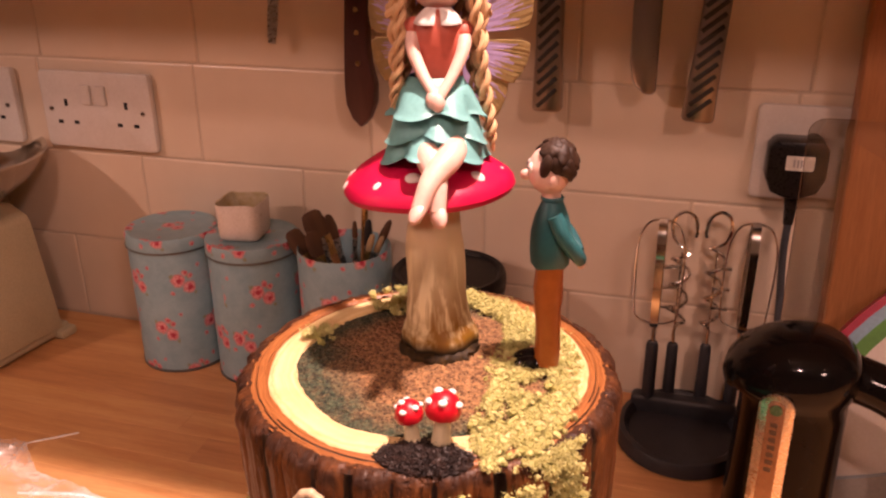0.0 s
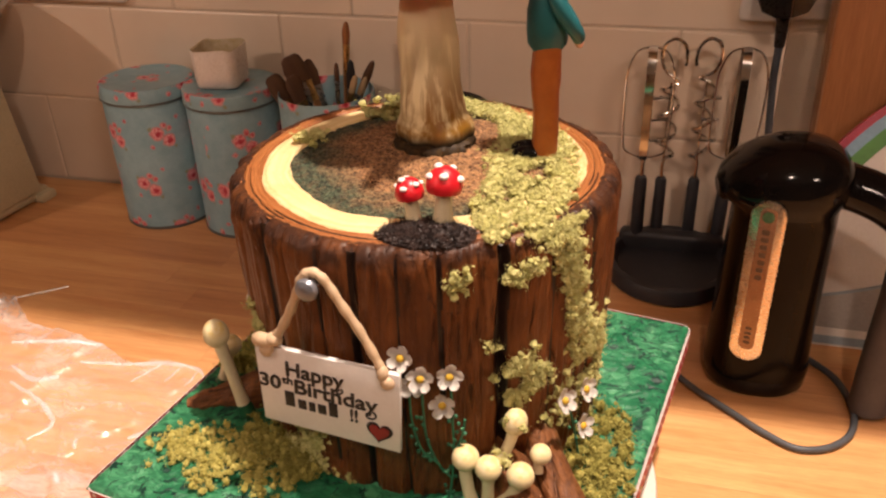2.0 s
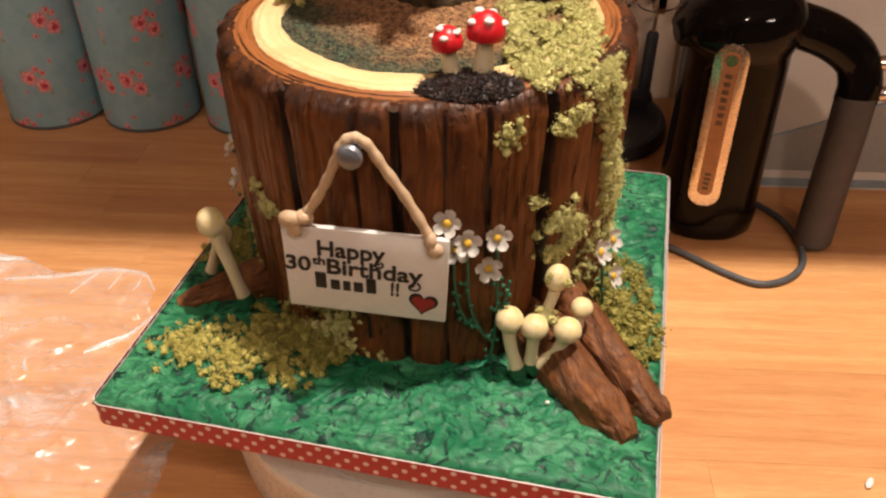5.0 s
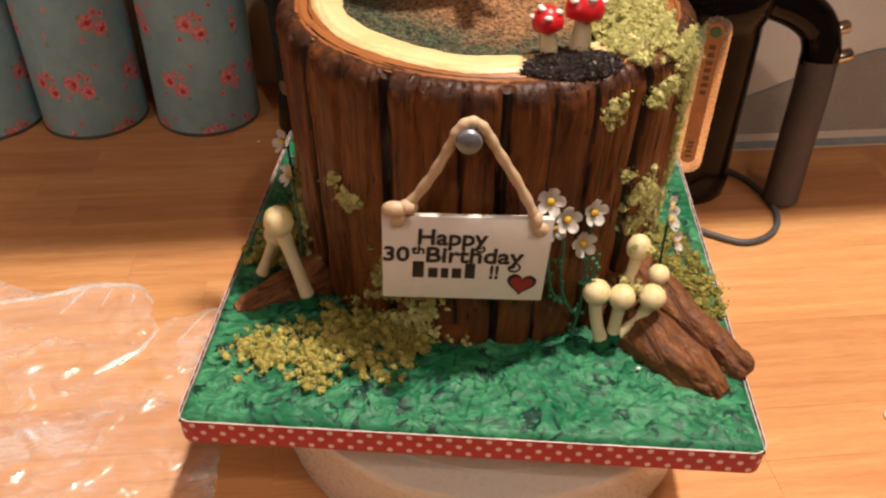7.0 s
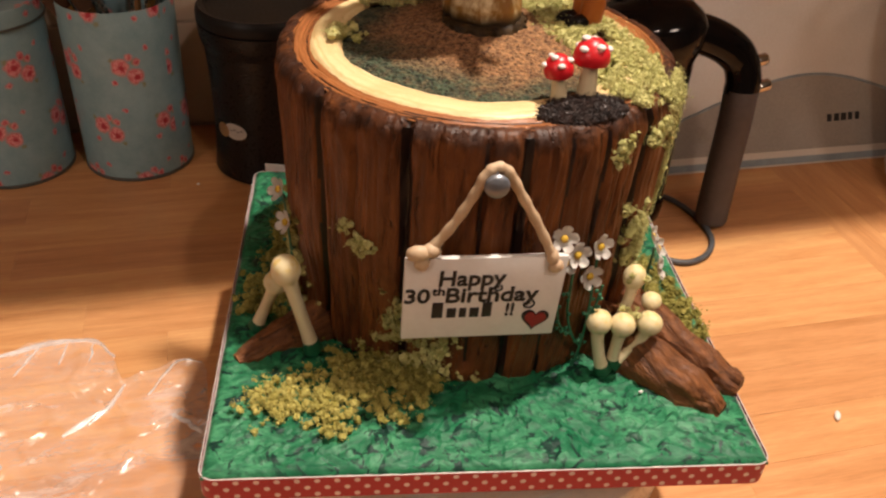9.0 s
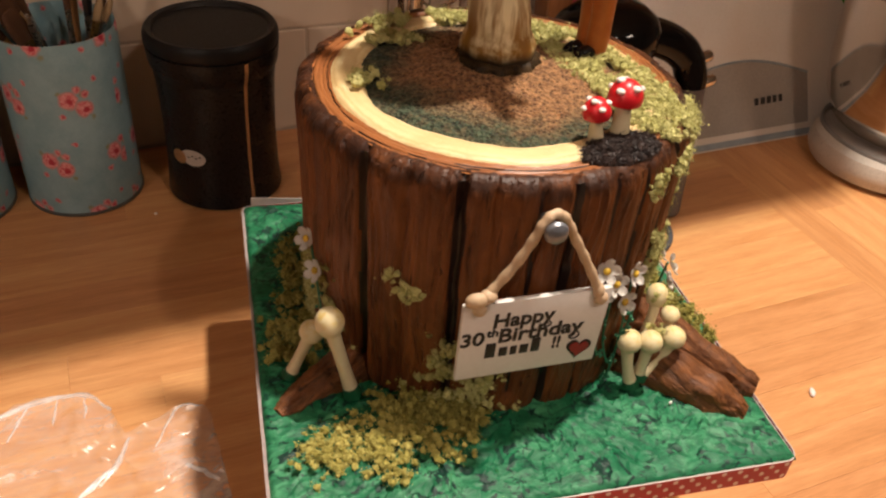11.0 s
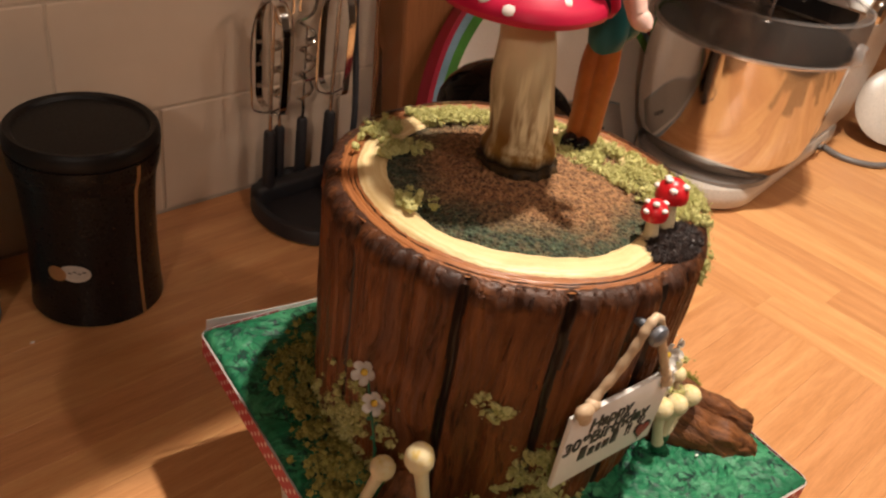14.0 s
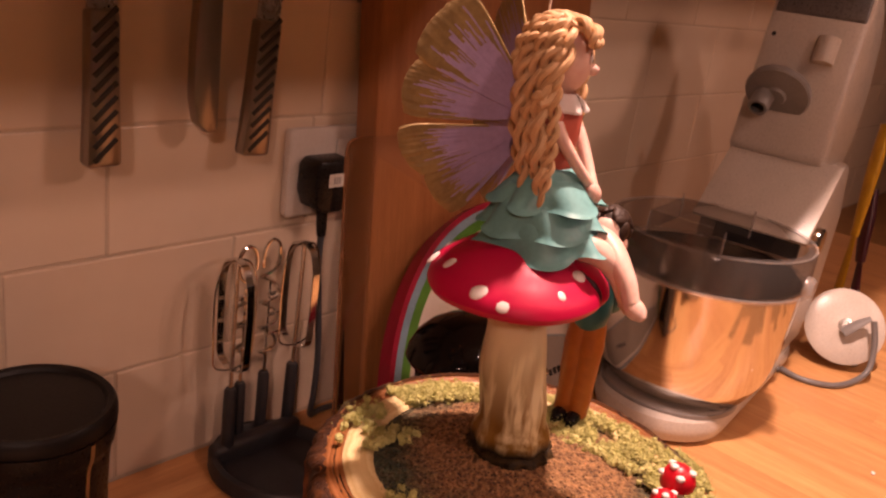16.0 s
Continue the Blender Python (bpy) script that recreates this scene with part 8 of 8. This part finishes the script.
# ---- cling film and specks on the worktop ----
def film_plastic(name, low, high):
    """Thin clear film; sheen of its crumples painted as white drawn-out streaks, clear film between."""
    m = bpy.data.materials.new(name)
    m.use_nodes = True
    t = m.node_tree
    out = t.nodes["Material Output"]
    t.nodes.remove(t.nodes["Principled BSDF"])
    clear = t.nodes.new("ShaderNodeBsdfTransparent")
    shine = node(t, "ShaderNodeBsdfGlossy", Roughness=0.3)
    haze = node(t, "ShaderNodeBsdfDiffuse", Color=(0.82, 0.85, 0.88, 1))
    both = node(t, "ShaderNodeMixShader", Fac=0.3)
    t.links.new(haze.outputs[0], both.inputs[1])
    t.links.new(shine.outputs[0], both.inputs[2])
    v = coords(t, (1.0, 2.2, 1))
    n = noise_of(t, v, 9, 5, 0.6, 1.3)
    fine = noise_of(t, coords(t, (1.0, 3.0, 1)), 60, 4, 0.7, 1.5)
    share = mix(t, 0.35, ramp(t, n, [(0.36, low), (0.50, (low * 2 + high) / 3), (0.62, high), (0.72, low * 2)]), ramp(t, fine, [(0.42, 0.0), (0.72, high)]), "ADD")
    mx = t.nodes.new("ShaderNodeMixShader")
    t.links.new(share, mx.inputs[0])
    t.links.new(clear.outputs[0], mx.inputs[1])
    t.links.new(both.outputs[0], mx.inputs[2])
    t.links.new(mx.outputs[0], out.inputs[0])
    return m


def cling_film():
    t = thing("cling_film", pose(-0.45, 0.38, 0), "crumpled clear plastic film lying on the worktop", "film")
    o = Vector((-0.45, 0.38, 0))
    back = ([-0.70, -0.604, -0.56, -0.47, -0.4315, -0.405, -0.380, -0.362, -0.351, -0.345, -0.335, -0.308, -0.291, -0.286], [0.54, 0.545, 0.51, 0.495, 0.475, 0.482, 0.484, 0.477, 0.462, 0.435, 0.436, 0.448, 0.445, 0.43])
    bm = bmesh.new()
    nx, ny = 170, 90
    rows = []
    for j in range(ny + 1):
        row = []
        for i in range(nx + 1):
            u, v = i / nx, j / ny
            x = -0.70 + 0.412 * u
            y1 = float(np.interp(x, *back))
            y0 = 0.27 + 0.02 * noise.noise(Vector((u * 9, 5, 1)))
            y = y0 + (y1 - y0) * v
            p = Vector((x * 20, y * 26, 0))
            w = noise.noise_vector(p) * 1.2
            ridge = 1 - abs(noise.noise(p * 1.1 + w))
            z = 0.0006 + 0.0045 * max(0, ridge - 0.82) / 0.18 + 0.0016 * abs(noise.noise(Vector((x * 70, y * 110, 4)) + w)) + 0.003 * math.exp(-(1 - v) / 0.03)
            row.append(bm.verts.new(Vector((x, y, z)) - o))
        rows.append(row)
    for a, b in zip(rows, rows[1:]):
        for i in range(nx):
            bm.faces.new([a[i], a[i + 1], b[i + 1], b[i]])
    part("sheet", bm, film_plastic("cling_film", 0.05, 0.50), t)
    fold = film_plastic("cling_film_fold", 0.22, 0.65)
    for line, r in (([(-0.604, 0.545), (-0.5655, 0.5756)], 0.0012), ([(-0.555, 0.480), (-0.51, 0.492), (-0.47, 0.495)], 0.0020), ([(-0.475, 0.468), (-0.4315, 0.4747), (-0.4048, 0.4822), (-0.380, 0.4840), (-0.3617, 0.4776), (-0.351, 0.4617)], 0.0018),
                    ([(-0.4152, 0.4537), (-0.402, 0.4815)], 0.0013), ([(-0.3834, 0.4821), (-0.3873, 0.4595)], 0.0012), ([(-0.3654, 0.4768), (-0.3678, 0.4597)], 0.0012), ([(-0.363, 0.399), (-0.352, 0.412), (-0.3417, 0.4325)], 0.0024), ([(-0.355, 0.4098), (-0.378, 0.392)], 0.0020),
                    ([(-0.5158, 0.4305), (-0.4795, 0.4165), (-0.4555, 0.402), (-0.4455, 0.39), (-0.4542, 0.3723)], 0.0022), ([(-0.4174, 0.3822), (-0.411, 0.372)], 0.0018), ([(-0.3267, 0.419), (-0.3075, 0.4484), (-0.2909, 0.4453)], 0.0015), ([(-0.312, 0.398), (-0.3026, 0.3906), (-0.2934, 0.379)], 0.0018), ([(-0.409, 0.346), (-0.400, 0.338)], 0.002), ([(-0.53, 0.45), (-0.50, 0.438), (-0.48, 0.446)], 0.0022)):
        pts = smooth_line([Vector((x, y, 0.0024)) - o for x, y in line], 7)
        pts = [p + Vector((0.0012 * noise.noise(p * 160), 0.0012 * noise.noise(p * 160 + Vector((5, 0, 0))), 0)) for p in pts]
        n = len(pts)
        part("fold", tube(pts, [r * (0.35 + 0.65 * math.sin(math.pi * (0.1 + 0.8 * k / (n - 1)))) * (1 + 0.4 * noise.noise(pts[k] * 130)) for k in range(n)], 9, 0.7), fold, t, "rolled fold with white sheen in its colour")
    for ob in t.children:
        ob.visible_shadow = False


cling_film()


def speck(place, size, turn, label="white icing fleck dropped on the worktop"):
    bm = blob((0, 0, 0), size, 12, 8)
    for v in bm.verts:
        v.co += Vector((0.15 * size[0] * noise.noise(v.co * 500), 0.15 * size[1] * noise.noise(v.co * 500 + Vector((3, 0, 0))), 0))
    ob = mesh_object("icing_fleck", bm, white_icing)
    ob.matrix_world = pose(*place, 0, 0, turn)
    tagged(ob, label, "fleck", "white icing flecks")


speck((0.1381, 0.3106, 0.0018), (0.0046, 0.0022, 0.0018), 55)
speck((0.560, 0.330, 0.0016), (0.004, 0.0024, 0.0016), 20)
speck((-0.290, 0.690, 0.0010), (0.0016, 0.0012, 0.0010), 0)
speck((-0.0625, 0.2575, BOARD_TOP + 0.0042), (0.0012, 0.0009, 0.0009), 0, "tiny white icing fleck on the green icing")

# ---- wall tiles and worktop staves ----
TW, TH = 0.2087, 0.111


def tile_mesh(w):
    bm = box(0.0011, w - 0.0011, 0, 0.006, 0.0011, TH - 0.0011, 0.0016, 2)
    me = bpy.data.meshes.new("tile")
    bm.to_mesh(me)
    bm.free()
    me.materials.append(tile_glaze)
    return me


tile = tile_mesh(TW)
for row_no in range(0, 6):
    start = (-0.1135, 0.003, -0.122)[row_no % 3] - 9 * TW
    for i in range(22):
        ob = new("tile", tile)
        ob.parent = wall_north
        ob.location = (start + i * TW, WALL + rng.uniform(0, 0.0006), row_no * TH)

SW = 0.0405
stave_lengths = (0.24, 0.30, 0.36, 0.44, 0.52)


def stave_mesh(length, material):
    bm = box(0.00005, length - 0.00005, 0.00005, SW - 0.00005, -0.012, 0, 0.00012, 1)
    me = bpy.data.meshes.new("stave")
    bm.to_mesh(me)
    bm.free()
    me.materials.append(material)
    return me


staves = [stave_mesh(n, oak) for n in stave_lengths]
JOIN = 0.285
for k in range(19):
    y, x = WALL - 0.002 - (k + 1) * SW, JOIN
    while x > -1.25:
        i = rng.randrange(5) if x < JOIN else rng.randrange(3)
        ob = new("stave", staves[i])
        ob.parent = worktop
        x -= stave_lengths[i]
        ob.location = (x, y, 0)
for k in range(34):
    x, y = JOIN + (k + 1) * SW, WALL - 0.002
    while y > 0.24:
        i = rng.randrange(4)
        if y - stave_lengths[i] < 0.0:
            i = 0
        ob = new("stave", staves[i])
        ob.parent = worktop
        y -= stave_lengths[i]
        ob.matrix_local = pose(x, y, 0, 0, 0, 90)
